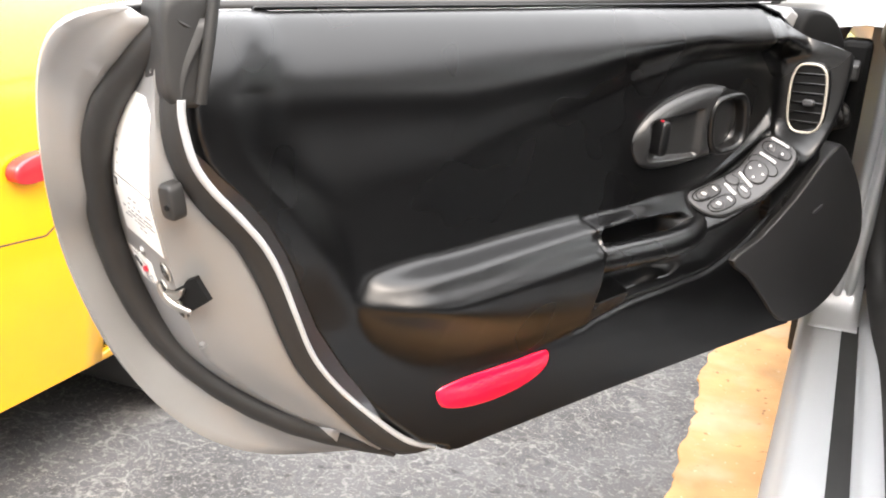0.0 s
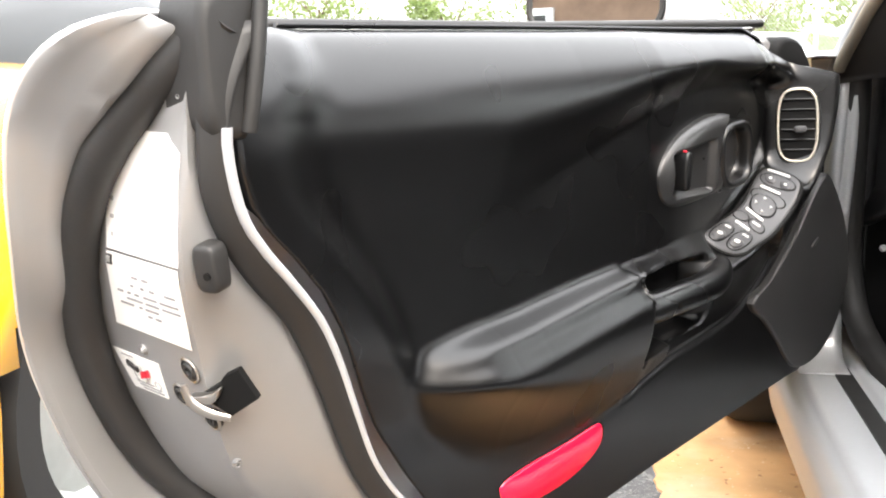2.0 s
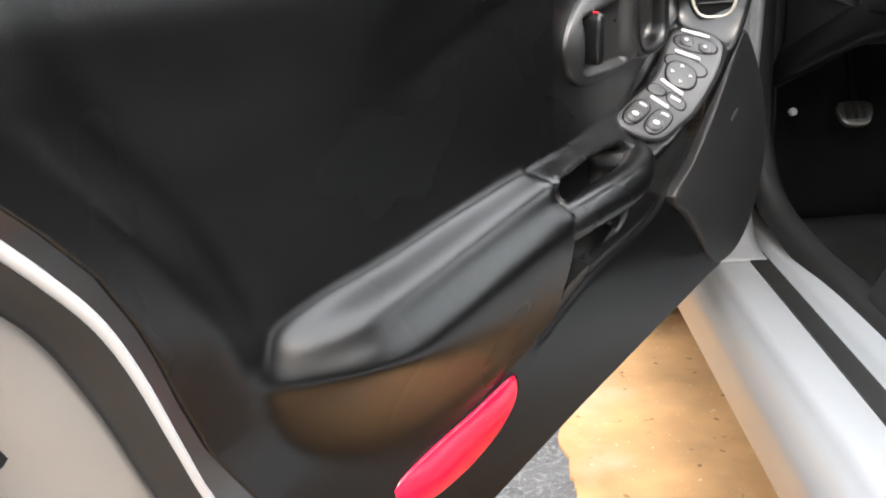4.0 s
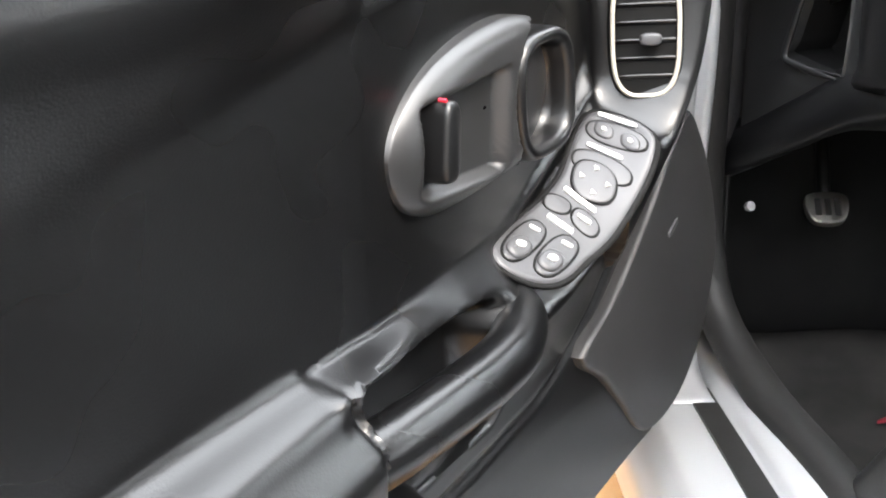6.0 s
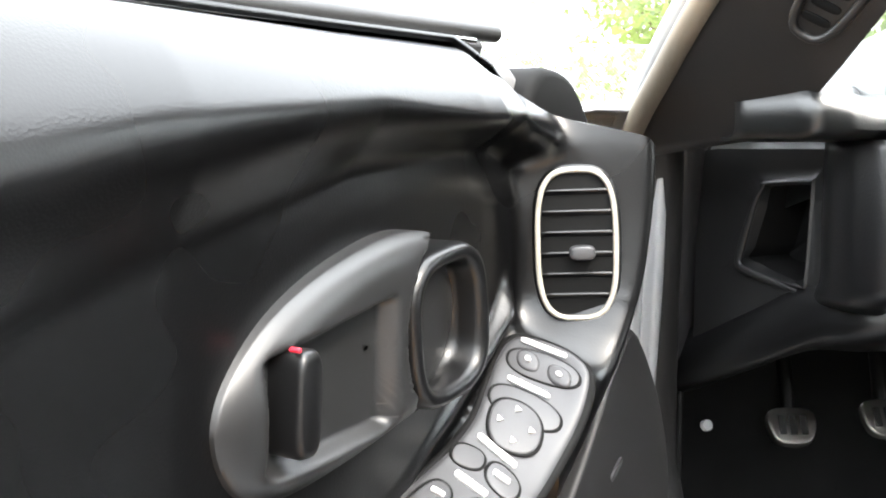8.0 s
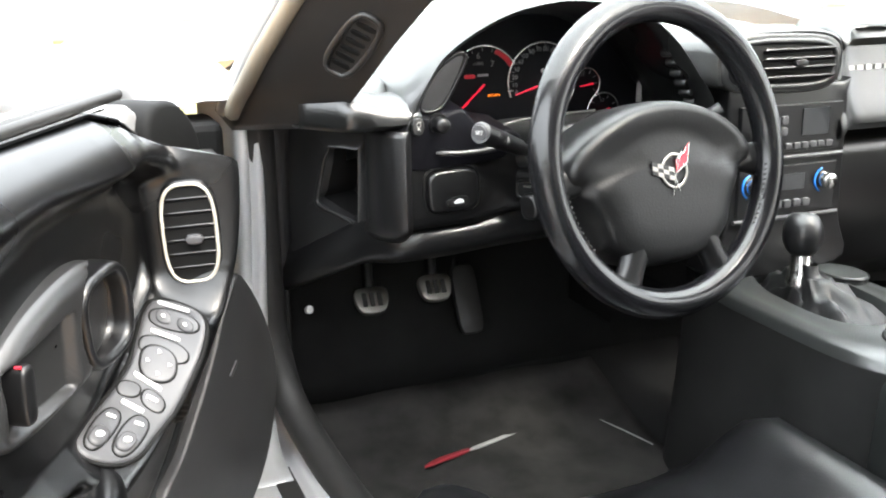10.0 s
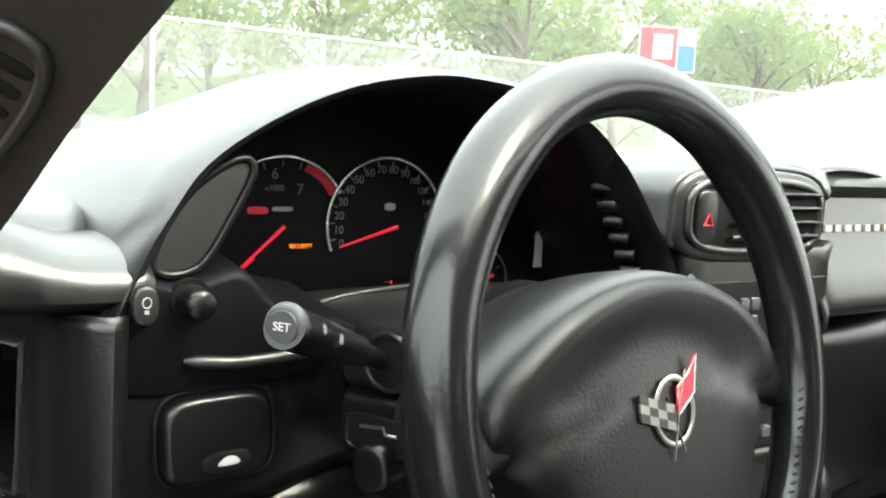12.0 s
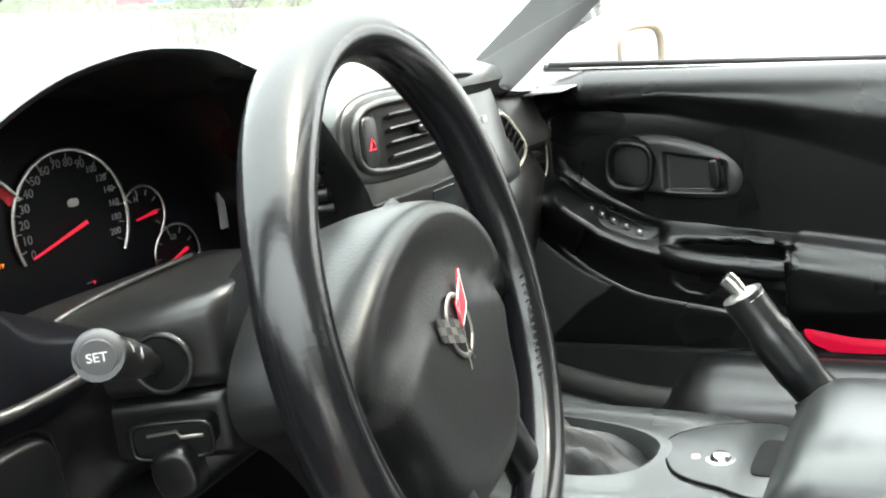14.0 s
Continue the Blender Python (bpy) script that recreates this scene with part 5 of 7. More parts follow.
# driver information buttons on the hood's inner flank
for k in range(6):
    t = k / 5
    bx = basis((-0.212 + 0.042 * t, 0.228 + 0.004 * t, 0.982 - 0.066 * t), (0.85, 0.45, -0.1), (0, 0, 1))
    b = part("info_button", slab(oval(0, 0, 0.013, 0.0055, -0.1, 20, 4), -0.012, 0.004, 0.002), PLASTIC, dash, "small black button", bx)
    part("mark", slab(oval(0.0, 0.0005, 0.007, 0.0016, -0.05, 8, 6), 0.003, 0.0046, 0.0001), GREY_INK, b, "", bx, False)
# a reflection on the cluster, put in as a pale grey slab
part("reflection_strip", slab([(-0.206, 0.908), (-0.198, 0.908), (-0.199, 0.966), (-0.204, 0.968)], 0.006, 0.0085, 0.0004), GREY_INK, dash, "pale grey strip painted as a reflection", FACE, False)
# face below: bolster, trunk release panel, knee roll
bol = []
for z in np.linspace(0.775, 0.912, 18):
    puff = 0.004 * math.sin((z - 0.775) / 0.137 * math.pi)
    tuck = 0.03 * (1 - smooth01(z, 0.772, 0.795))
    bol.append([(x - 0.004 * math.sin(9 * z) - 0.3 * puff, y - puff + tuck, z) for x, y in crv([(-0.598, 0.31), (-0.612, 0.275), (-0.615, 0.250), (-0.611, 0.222), (-0.603, 0.203), (-0.594, 0.194), (-0.585, 0.196), (-0.579, 0.215)], 18)])
part("end_bolster", thicken(sheet(bol), 0.004), LEATHER, dash, "padded black dash end")
fp = []
for z in np.linspace(0.775, 0.872, 14):
    fp.append([(x, 0.212 + 0.02 * smooth01(x, -0.50, -0.43) + 0.05 * (1 - smooth01(z, 0.775, 0.80)) ** 2, z + 0.02 * (x + 0.6)) for x in np.linspace(-0.60, -0.40, 20)])
part("knee_panel", thicken(sheet(fp), 0.004), PLASTIC, dash, "black knee panel")
tm = basis((-0.532, 0.203, 0.836), (1, 0.02, 0.03), (0, 0.02, 1))
tr = part("trunk_release", slab(oval(0, 0, 0.033, 0.026, 0, 40, 4.2), -0.012, 0.004, 0.005), PLASTIC, dash, "black square release panel", tm)
part("panel_gap", ring(oval(0.002, 0, 0.0365, 0.0285, 0, 40, 4.2), 0.0016, -0.006), DEEP, tr, "", tm)
part("release_button", slab(oval(0.004, -0.0135, 0.0155, 0.0068, 0.05, 28, 2.6), 0.0, 0.0062, 0.0025), DEEP, tr, "dark oval button", tm)
part("button_mark", slab(crv([(-0.002, -0.0145), (0.0, -0.0115), (0.004, -0.0095), (0.009, -0.0105), (0.011, -0.0145)], 16, True), 0.005, 0.0066, 0.0001), WHITE_INK, tr, "white trunk symbol", tm)
knee_way = crv([(-0.705, 0.50, 0.672), (-0.677, 0.434, 0.694), (-0.644, 0.345, 0.736), (-0.615, 0.270, 0.771), (-0.585, 0.236, 0.777), (-0.52, 0.230, 0.780), (-0.44, 0.232, 0.785), (-0.30, 0.240, 0.789), (-0.13, 0.25, 0.792)], 70)
knee = [[(x, y + dy, z + dz) for x, y, z in knee_way] for dy, dz in ((0.03, 0.022), (0.012, 0.014), (-0.004, 0.004), (-0.010, -0.008), (-0.008, -0.020), (0.004, -0.030), (0.03, -0.040), (0.09, -0.048), (0.25, -0.052))]
part("knee_roll", thicken(sheet(knee), 0.004), PLASTIC, dash, "black padded lower dash edge")
PK = basis((-0.634, 0.332, 0.836), (0.355, -0.935, 0.0), (0, 0, 1))
pk = crv([(-0.045, -0.037), (-0.040, -0.022), (-0.022, 0.030), (-0.016, 0.036), (0.036, 0.039), (0.040, 0.034), (0.036, -0.043), (0.030, -0.050)], 64, True)
panel_rows, end_edge = [], []
for u, v in pk:
    # the panel's outline in the pocket's direction: upright sides, level top, rising foot
    ks = [(0.069 / u if u > 0 else -0.117 / u), 0.069 / v if v > 0 else 9]
    if v + 0.457 * -u < 0:
        ks.append(-0.0925 / (v - 0.457 * u))
    k = min(q for q in ks if q > 0)
    end_edge.append((u * k, v * k))
for t, dz in ((1, 0), (0.5, 0), (0.12, 0), (0.06, 0.0025), (0.02, 0.002), (0, -0.002), (-0.03, -0.008)):
    panel_rows.append([(p[0] * (1 - t) + q[0] * t, p[1] * (1 - t) + q[1] * t, dz) for p, q in zip(pk, end_edge)])
dash_end = part("dash_end", sheet(panel_rows, loop=True), PANEL, dash, "black dash end panel", PK)
# pocket is modelled; its shade is deepened by the near-black colour
part("pocket", sheet([[(u * r, v * r, z) for u, v in pk] for r, z in ((0.985, -0.006), (0.95, -0.03), (0.92, -0.055), (0.5, -0.06), (0.02, -0.06))], loop=True), DEEP, dash_end, "side pocket coloured near-black for its shade", PK)
part("pocket_rim", tube(crv([(-0.020, 0.038, 0.0), (-0.030, 0.016, 0.003), (-0.046, -0.030, 0.004), (-0.047, -0.038, 0.004), (-0.036, -0.044, 0.004), (0.026, -0.056, 0.0)], 30), [0.002 + 0.0025 * math.sin(math.pi * k / 29) for k in range(30)], 10, squash=0.7), PANEL, dash_end, "raised black pocket rim", PK)
# column
col, under = [], []
for y, k, hw in ((0.166, 0.30, 0.064), (0.164, 0.80, 0.064), (0.165, 0.94, 0.064), (0.170, 1.0, 0.066), (0.20, 1.0, 0.080), (0.235, 1.0, 0.098), (0.262, 1.0, 0.112), (0.30, 1.0, 0.125)):
    col.append([(-0.342 + x * k, y, 0.8815 - 0.09 * (y - 0.165) + z * k) for x, z in oval(0, 0, hw, 0.0325, 0, 64, 4.5)])
    under.append([(-0.342 + x * k, y + 0.002, 0.829 + z * k) for x, z in oval(0, 0, hw - 0.001, 0.0245, 0, 64, 6)])
column = part("column_shroud", sheet(col, loop=True), PANEL, dash, "black steering column shroud")
part("lower_shroud", sheet(under, loop=True), PLASTIC, column, "black lower column shroud")
part("column_collar", lathe([(0.03, 0.085), (0.052, 0.08), (0.058, 0.07), (0.058, 0.0)], 32), PLASTIC, column, "dark collar behind the wheel", basis((-0.342, 0.172, 0.868), (1, 0, 0), (0, 0, 1)))
part("shroud_lip", tube(crv([(-0.450, 0.262, 0.872), (-0.453, 0.258, 0.888), (-0.446, 0.256, 0.899), (-0.42, 0.256, 0.905), (-0.37, 0.262, 0.908), (-0.30, 0.272, 0.908)], 24), 0.0022, 8), SATIN, column, "thin black lip")
for sx, tip in ((-1, (-0.533, 0.120, 0.918)), (1, (-0.177, 0.167, 0.914))):
    b0, b1 = Vector((-0.338 + sx * 0.084, 0.200, 0.872)), Vector(tip)
    d = (b1 - b0).normalized()
    st = part("stalk", tube([b0 + d * s for s in (0, 0.03, 0.045, 0.05, 0.085, 0.09, (b1 - b0).length)], [0.006, 0.0065, 0.0075, 0.0095, 0.0105, 0.011, 0.0118], 20), PLASTIC, column, "black column stalk")
    if sx < 0:
        sm2 = basis(b1, Vector((0, 0, 1)).cross(d).normalized(), (0, 0, 1))
        part("stalk_cap", lathe([(0.0001, 0.003), (0.0082, 0.003), (0.0087, 0.0015), (0.0097, 0.0015), (0.0118, -0.001), (0.012, -0.004)], 28), GREY_PLASTIC, column, "dark grey button cap", sm2)
        words("SET", 0.0062, sm2 @ Matrix.Translation((0, 0, 0.0032)), WHITE_INK, column)
        v = Vector((-0.10, -0.90, 0.45))
        n = (v - d * v.dot(d)).normalized()
        for s, up in ((0.024, 0.0), (0.046, -0.2)):
            m = basis(b1 - d * s, -d, n.cross(-d)) @ pose(0, 0, 0, -up * 57, 0, 0)
            part("stalk_mark", ring(oval(0, 0, 0.0013, 0.0013, 0, 14), 0.0003, 0.0112), GREY_INK, column, "white lamp symbol", m)
            for q in range(8):
                part("stalk_mark", block(0.0020, 0.0029, -0.0002, 0.0002, 0.0109, 0.0114), GREY_INK, column, "", m @ pose(0, 0, 0, 0, 0, 45 * q), False)
        for s, up, w in ((0.038, 0.45, 0.0042), (0.044, 0.5, 0.0034), (0.039, -0.5, 0.002), (0.044, -0.5, 0.0026), (0.052, 0.45, 0.004)):
            m = basis(b1 - d * s, -d, n.cross(-d)) @ pose(0, 0, 0, -up * 57, 0, 0)
            for q in range(3):
                part("stalk_mark", block(-w / 2, w / 2, -0.0014 + 0.0013 * q, -0.0010 + 0.0013 * q, 0.0106, 0.0111), GREY_INK, column, "white switch symbol", m, False)
    hm = basis((-0.342 + sx * 0.0835, 0.190, 0.8745), (0.36, 0.93 * sx, 0), (0, 0, 1))
    # a near-black disc paints the shade of the stalk's hole
    part("stalk_hole_shade", slab(oval(0, 0, 0.0165, 0.0165, 0, 32), -0.004, 0.003, 0.0005), DEEP, column, "near-black disc for the shaded opening round the stalk", hm)
    part("stalk_well", ring(oval(0, 0, 0.0175, 0.0175, 0, 32), 0.0022, 0.002), PANEL, column, "black ring", hm)
KEY = basis((-0.4315, 0.186, 0.828), (0.42, -0.90, 0), (0, 0, 1))
# slot's shade put on as a near-black plate, nothing is cut out
part("lever_slot_shade", slab(oval(0, 0.002, 0.023, 0.010, 0, 28, 5), -0.03, 0.0035, 0.001), DEEP, column, "near-black plate for a slot's shade", KEY)
part("slot_edge", ring(oval(0, 0.002, 0.024, 0.011, 0, 36, 5), 0.0014, 0.0035), PLASTIC, column, "worn slot edge", KEY)
part("slot_spring", tube([(-0.014, 0.006, 0.004), (0.004, 0.008, 0.005), (0.006, 0.004, 0.005), (0.019, 0.004, 0.004)], 0.0012, 6), STEEL, column, "bright steel spring", KEY)
part("tilt_lever", slab(oval(0.002, -0.016, 0.0135, 0.0165, 0.2, 32, 2.6), -0.004, 0.016, 0.005), PLASTIC, column, "black oval tilt lever", KEY)
# centre stack
STK = basis((0.0065, 0.250, -0.004), (1, 0, 0), (0, 0, 1))
stack_out = crv([(-0.108, 0.92), (-0.098, 0.74), (-0.115, 0.66), (0.112, 0.66), (0.106, 0.74), (0.102, 0.92), (0.09, 0.932), (-0.09, 0.932)], 60, True)
stack = part("centre_panel", slab(stack_out, -0.12, 0.0, 0.006), PLASTIC, dash, "black centre stack", STK)
vent_out = oval(-0.0245, 0.963, 0.089, 0.031, -0.02, 56, 3.6)
cv = part("centre_vent", slab(oval(-0.0245, 0.963, 0.104, 0.042, -0.02, 56, 3.6), -0.14, 0.006, 0.008), DASH_SKIN, dash, "centre air vent housing", STK)
brow = []
for k, kz, y in ((0.99, 0.99, 0.248), (1.03, 1.04, 0.252), (1.10, 1.08, 0.272), (1.22, 1.06, 0.31), (1.36, 0.98, 0.36), (1.5, 0.8, 0.42)):
    brow.append([(-0.018 + 0.104 * k * math.copysign(abs(math.cos(a)) ** 0.56, math.cos(a)), y, 0.959 + 0.042 * kz * math.copysign(abs(math.sin(a)) ** 0.56, math.sin(a))) for a in np.linspace(radians(205), radians(-25), 40)])
part("vent_brow", thicken(sheet(brow), 0.003), DASH_SKIN, cv, "soft dash skin round the vent")
part("vent_rim", ring(vent_out, 0.004, 0.007), DASH_SKIN, cv, "raised rim", STK)
# the throat's shade is a flat near-black plate
part("throat_shade", slab([(-0.0245 + (x + 0.0245) * 0.97, 0.963 + (y - 0.963) * 0.95) for x, y in vent_out], 0, 0.0075, 0.0005), DEEP, cv, "near-black plate for the shaded throat", STK)
for k in range(4):
    part("slat", slab(oval(-0.002, 0, 0.062, 0.005, 0, 16, 8), -0.001, 0.001, 0.0004), PLASTIC, cv, "", STK @ pose(0, 0.944 + 0.0125 * k, 0.011, 60, 0, 0))
part("vent_knob", slab(oval(-0.002, 0.964, 0.011, 0.005, 0, 20, 3), 0.01, 0.018, 0.003), PLASTIC, cv, "", STK)
hz = part("hazard_switch", slab(oval(-0.093, 0.962, 0.013, 0.024, 0, 28, 4), 0.0, 0.011, 0.003), PLASTIC, cv, "black hazard switch", STK)
part("hazard_mark", ring([(-0.098, 0.956), (-0.088, 0.956), (-0.093, 0.965)], 0.0012, 0.0118), RED_INK, cv, "red triangle", STK)
radio = part("radio", slab([(-0.088, 0.838), (0.088, 0.838), (0.090, 0.905), (-0.09, 0.905)], -0.01, 0.006, 0.002), PLASTIC, dash, "car radio with a dark display", STK, False)
part("display", slab([(0.016, 0.860), (0.064, 0.860), (0.064, 0.899), (0.016, 0.899)], 0.004, 0.0075, 0.0005), SCREEN, radio, "dark display", STK, False)
for k in range(6):
    part("button", slab(oval(-0.006 + 0.0145 * k, 0.8465, 0.006, 0.0045, 0, 16, 4), 0.004, 0.009, 0.0015), GREY_PLASTIC, radio, "", STK)
for k in range(4):
    part("button", slab(oval(-0.03 + 0.014 * (k % 2), 0.868 + 0.016 * (k // 2), 0.006, 0.006, 0, 16, 4), 0.004, 0.009, 0.0015), GREY_PLASTIC, radio, "", STK)
part("knob", lathe([(0.0001, 0.02), (0.009, 0.02), (0.0105, 0.018), (0.011, 0.004)], 24), CHROME, radio, "silver volume knob", STK @ Matrix.Translation((-0.066, 0.868, 0)))
part("trim_rail", tube([STK @ Vector((-0.094, 0.830, 0.005)), STK @ Vector((0.094, 0.830, 0.005))], 0.0035, 8), GREY_PLASTIC, dash, "silver-grey rail")
hvac = part("climate_panel", slab([(-0.086, 0.748), (0.088, 0.748), (0.088, 0.818), (-0.086, 0.818)], -0.01, 0.005, 0.002), PLASTIC, dash, "black climate control panel", STK, False)
for x in (-0.062, 0.066):
    part("knob", lathe([(0.0001, 0.022), (0.010, 0.022), (0.0115, 0.02), (0.0125, 0.004)], 24), CHROME, hvac, "silver climate knob", STK @ Matrix.Translation((x, 0.792, 0)))
    part("knob_arc", tube([STK @ Vector((x + 0.018 * math.cos(a), 0.792 + 0.018 * math.sin(a), 0.006)) for a in np.linspace(1.9, 4.2, 12)], 0.0015, 6), BLUE_INK, hvac, "blue arc")
for k in range(5):
    part("button", slab(oval(-0.034 + 0.017 * k, 0.762, 0.007, 0.006, 0, 16, 4), 0.004, 0.009, 0.0015), GREY_PLASTIC, hvac, "", STK)
part("display", slab([(-0.03, 0.782), (0.03, 0.782), (0.03, 0.806), (-0.03, 0.806)], 0.004, 0.0062, 0.0005), SCREEN, hvac, "dark display", STK, False)
part("trim_rail", tube([STK @ Vector((-0.092, 0.742, 0.005)), STK @ Vector((0.094, 0.742, 0.005))], 0.0035, 8), GREY_PLASTIC, dash, "silver-grey rail")
# passenger side
pf = []
for t, (dy, z) in enumerate(((0.10, 1.005), (0.03, 1.008), (0.0, 0.998), (-0.008, 0.985), (0.012, 0.972), (0.006, 0.95), (-0.005, 0.90), (-0.02, 0.872), (-0.02, 0.86), (0.0, 0.848), (0.06, 0.835), (0.2, 0.80))):
    row = []
    for x in np.linspace(0.090, 0.74, 40):
        lift = 1 - 0.9 * smooth01(x, 0.35, 0.72) * (z - 0.86) / 0.15
        row.append((x, 0.300 + dy + 0.12 * smooth01(x, 0.28, 0.62) - 0.045 * (1 - smooth01(x, 0.08, 0.16)), 0.86 + (z - 0.86) * (0.55 + 0.45 * lift) - 0.02 * (1 - smooth01(x, 0.06, 0.12))))
    pf.append(row)
part("airbag_panel", thicken(sheet(pf), 0.004), DASH_SKIN, dash, "black passenger airbag panel")
for k, w in enumerate((0.017, 0.016, 0.014, 0.014, 0.013, 0.012, 0.012, 0.013)):
    part("brand_bar", block(0.148 + 0.0178 * k, 0.148 + 0.0178 * k + w * 0.8, -0.0036, 0.0036, -0.01, 0.001), GREY_INK, dash, "pale grey brand lettering drawn as a bar", basis((0, 0.3000, 0.94), (1, 0, 0), (0, 0.05, 1)), False)
part("hand_rail", tube(crv([(0.105, 0.316, 0.986), (0.14, 0.305, 0.996), (0.19, 0.302, 1.000), (0.28, 0.315, 0.990), (0.40, 0.355, 0.962), (0.50, 0.395, 0.935)], 30), [0.003 + 0.010 * math.sin(math.pi * min(1, (k + 1) / 12, (30 - k) / 12) / 2) for k in range(30)], 10, squash=0.6), VINYL, dash, "black overhanging dash lip")
pv = basis((0.545, 0.392, 0.880), (0.465, -0.216, 0.585), (-0.78, 0, 0.62))
pvent = part("passenger_vent", slab(oval(0, 0, 0.030, 0.066, 0, 40, 3.2), -0.05, 0.0, 0.008), DASH_SKIN, dash, "passenger air vent", pv)
part("vent_rim", ring(oval(0, 0, 0.024, 0.058, 0, 40, 3.2), 0.003, 0.002), WHITE_RING, pvent, "", pv)
# flat near-black plate in place of the vent's shaded depth
part("throat_shade", slab(oval(0, 0, 0.022, 0.056, 0, 40, 3.2), -0.01, 0.001, 0.0005), DEEP, pvent, "near-black plate for the shaded throat", pv)
for k in range(5):
    part("slat", slab(oval(0, 0, 0.020, 0.005, 0, 16, 8), -0.0008, 0.0008, 0.0004), PLASTIC, pvent, "", pv @ pose(0, -0.032 + 0.016 * k, 0.005, 60, 0, 0))
gb = []
for z, dy in ((0.84, 0.02), (0.80, 0.0), (0.70, 0.02), (0.60, 0.06), (0.55, 0.12)):
    gb.append([(x, 0.33 + dy + 0.08 * smooth01(x, 0.4, 0.74), z) for x in np.linspace(0.085, 0.72, 24)])
part("glove_box", thicken(sheet(gb), 0.004), PLASTIC, dash, "black glove box")
part("sill_trim", block(0.728, 0.742, -1.2, 0.62, 0.30, 0.50), CARPET, dash, "dark sill trim", None, False, 0.01)
part("side_kick", block(0.69, 0.70, 0.47, 0.66, 0.30, 0.80), CARPET, dash, "dark footwell side", None, False)

# ---- steering wheel ----
steer = thing("steering_wheel", "black leather steering wheel with four spokes and airbag", "steering wheel", at=(-0.337, 0.0535, 0.888))
W = Matrix.Translation((-0.337, 0.0535, 0.888)) @ pose(0, 0, 0, 90 - 12.5, 0, 9.3) @ Matrix.Scale(1.045, 4)
part("rim", tube([(0.1585 * math.cos(a), 0.1585 * math.sin(a), 0) for a in np.linspace(0, 2 * math.pi, 96, endpoint=False)], [0.0168 + 0.0012 * math.exp(-(((k / 96 * 360 - 45 + 180) % 360 - 180) / 14.0) ** 2) + 0.0012 * math.exp(-(((k / 96 * 360 - 135 + 180) % 360 - 180) / 14.0) ** 2) for k in range(96)], 20, True), RIM_LEATHER, steer, "worn shiny black leather rim", W)
for a0, a1 in ((-38, -8), (188, 218)):
    n = int(abs(a1 - a0) / 2.2)
    for k in range(n):
        a = radians(a0 + (a1 - a0) * k / n)
        part("stitch", tube([(0.1428 * math.cos(a), 0.1428 * math.sin(a), 0.0075), (0.1445 * math.cos(a + 0.014), 0.1445 * math.sin(a + 0.014), 0.0098)], 0.0009, 6), RUBBER, steer, "", W)
pad = crv([(0, 0.060), (0.045, 0.055), (0.090, 0.038), (0.126, 0.012), (0.133, -0.012), (0.112, -0.034), (0.096, -0.058), (0.083, -0.090), (0.052, -0.112), (0.0, -0.118), (-0.052, -0.112), (-0.083, -0.090), (-0.096, -0.058), (-0.112, -0.034), (-0.133, -0.012), (-0.126, 0.012), (-0.090, 0.038), (-0.045, 0.055)], 96, True)
rows = []
for r, z in ((0.97, -0.06), (1.0, -0.036), (1.0, -0.016), (0.985, -0.004), (0.95, 0.005), (0.9, 0.0105), (0.8, 0.0145), (0.62, 0.0175), (0.4, 0.019), (0.2, 0.0197), (0.01, 0.02)):
    rows.append([(x * r, y * r - 0.01 * (1 - r), z - 0.004 - 0.010 * (1 - r * r) + 0.006 * smooth01(y * r, 0.0, 0.05) * (1 - smooth01(r, 0.9, 1.0)) - 0.009 * math.exp(-(((y * r - 0.030 + 4.0 * (x * r) ** 2) / 0.013) ** 2)) * (r < 0.97)) for x, y in pad])
hub = part("airbag_pad", sheet(rows, loop=True), PAD_SKIN, steer, "black grained airbag cover", W)
for sx in (-1, 1):
    sp_rows = []
    for t in np.linspace(0, 1, 8):
        cx, cy, hw = sx * (0.100 + 0.054 * t), -0.010 - 0.010 * t, 0.019 - 0.004 * math.sin(math.pi * t) + 0.003 * t
        sp_rows.append([(cx, cy + hw * math.cos(a), -0.012 + 0.009 * math.sin(a)) for a in np.linspace(0, 2 * math.pi, 16, endpoint=False)])
    part("spoke", sheet(sp_rows, loop=True), PLASTIC, steer, "black side spoke", W)
    lw = []
    for t in np.linspace(0, 1, 8):
        cx, cy, hw = sx * (0.048 + 0.026 * t), -0.092 - 0.052 * t, 0.019 - 0.006 * math.sin(math.pi * t) + 0.004 * t
        lw.append([(cx + hw * math.cos(a), cy + 0.4 * hw * math.cos(a) * sx, -0.006 + 0.012 * math.sin(a)) for a in np.linspace(0, 2 * math.pi, 16, endpoint=False)])
    part("lower_spoke", sheet(lw, loop=True), PLASTIC, steer, "glossy black lower spoke", W, flip=sx > 0)
EM = W @ Matrix.Translation((0.004, -0.017, 0.0072)) @ Matrix.Diagonal((1.22, 1.22, 0.6, 1))
part("emblem_ring", ring(oval(0, 0, 0.0145, 0.0145, 0, 32), 0.0014, 0.001, 0.7), STEEL, hub, "silver emblem ring", EM)
red_flag = [(0.002, -0.002), (0.0155, 0.006), (0.0195, 0.023), (0.012, 0.015), (0.003, 0.010)]
part("emblem_flag", slab(red_flag, 0.0, 0.0024, 0.0004), RED_INK, hub, "red emblem flag", EM, False)
part("emblem_flag_rim", ring(red_flag, 0.0006, 0.0024), CHROME, hub, "", EM)
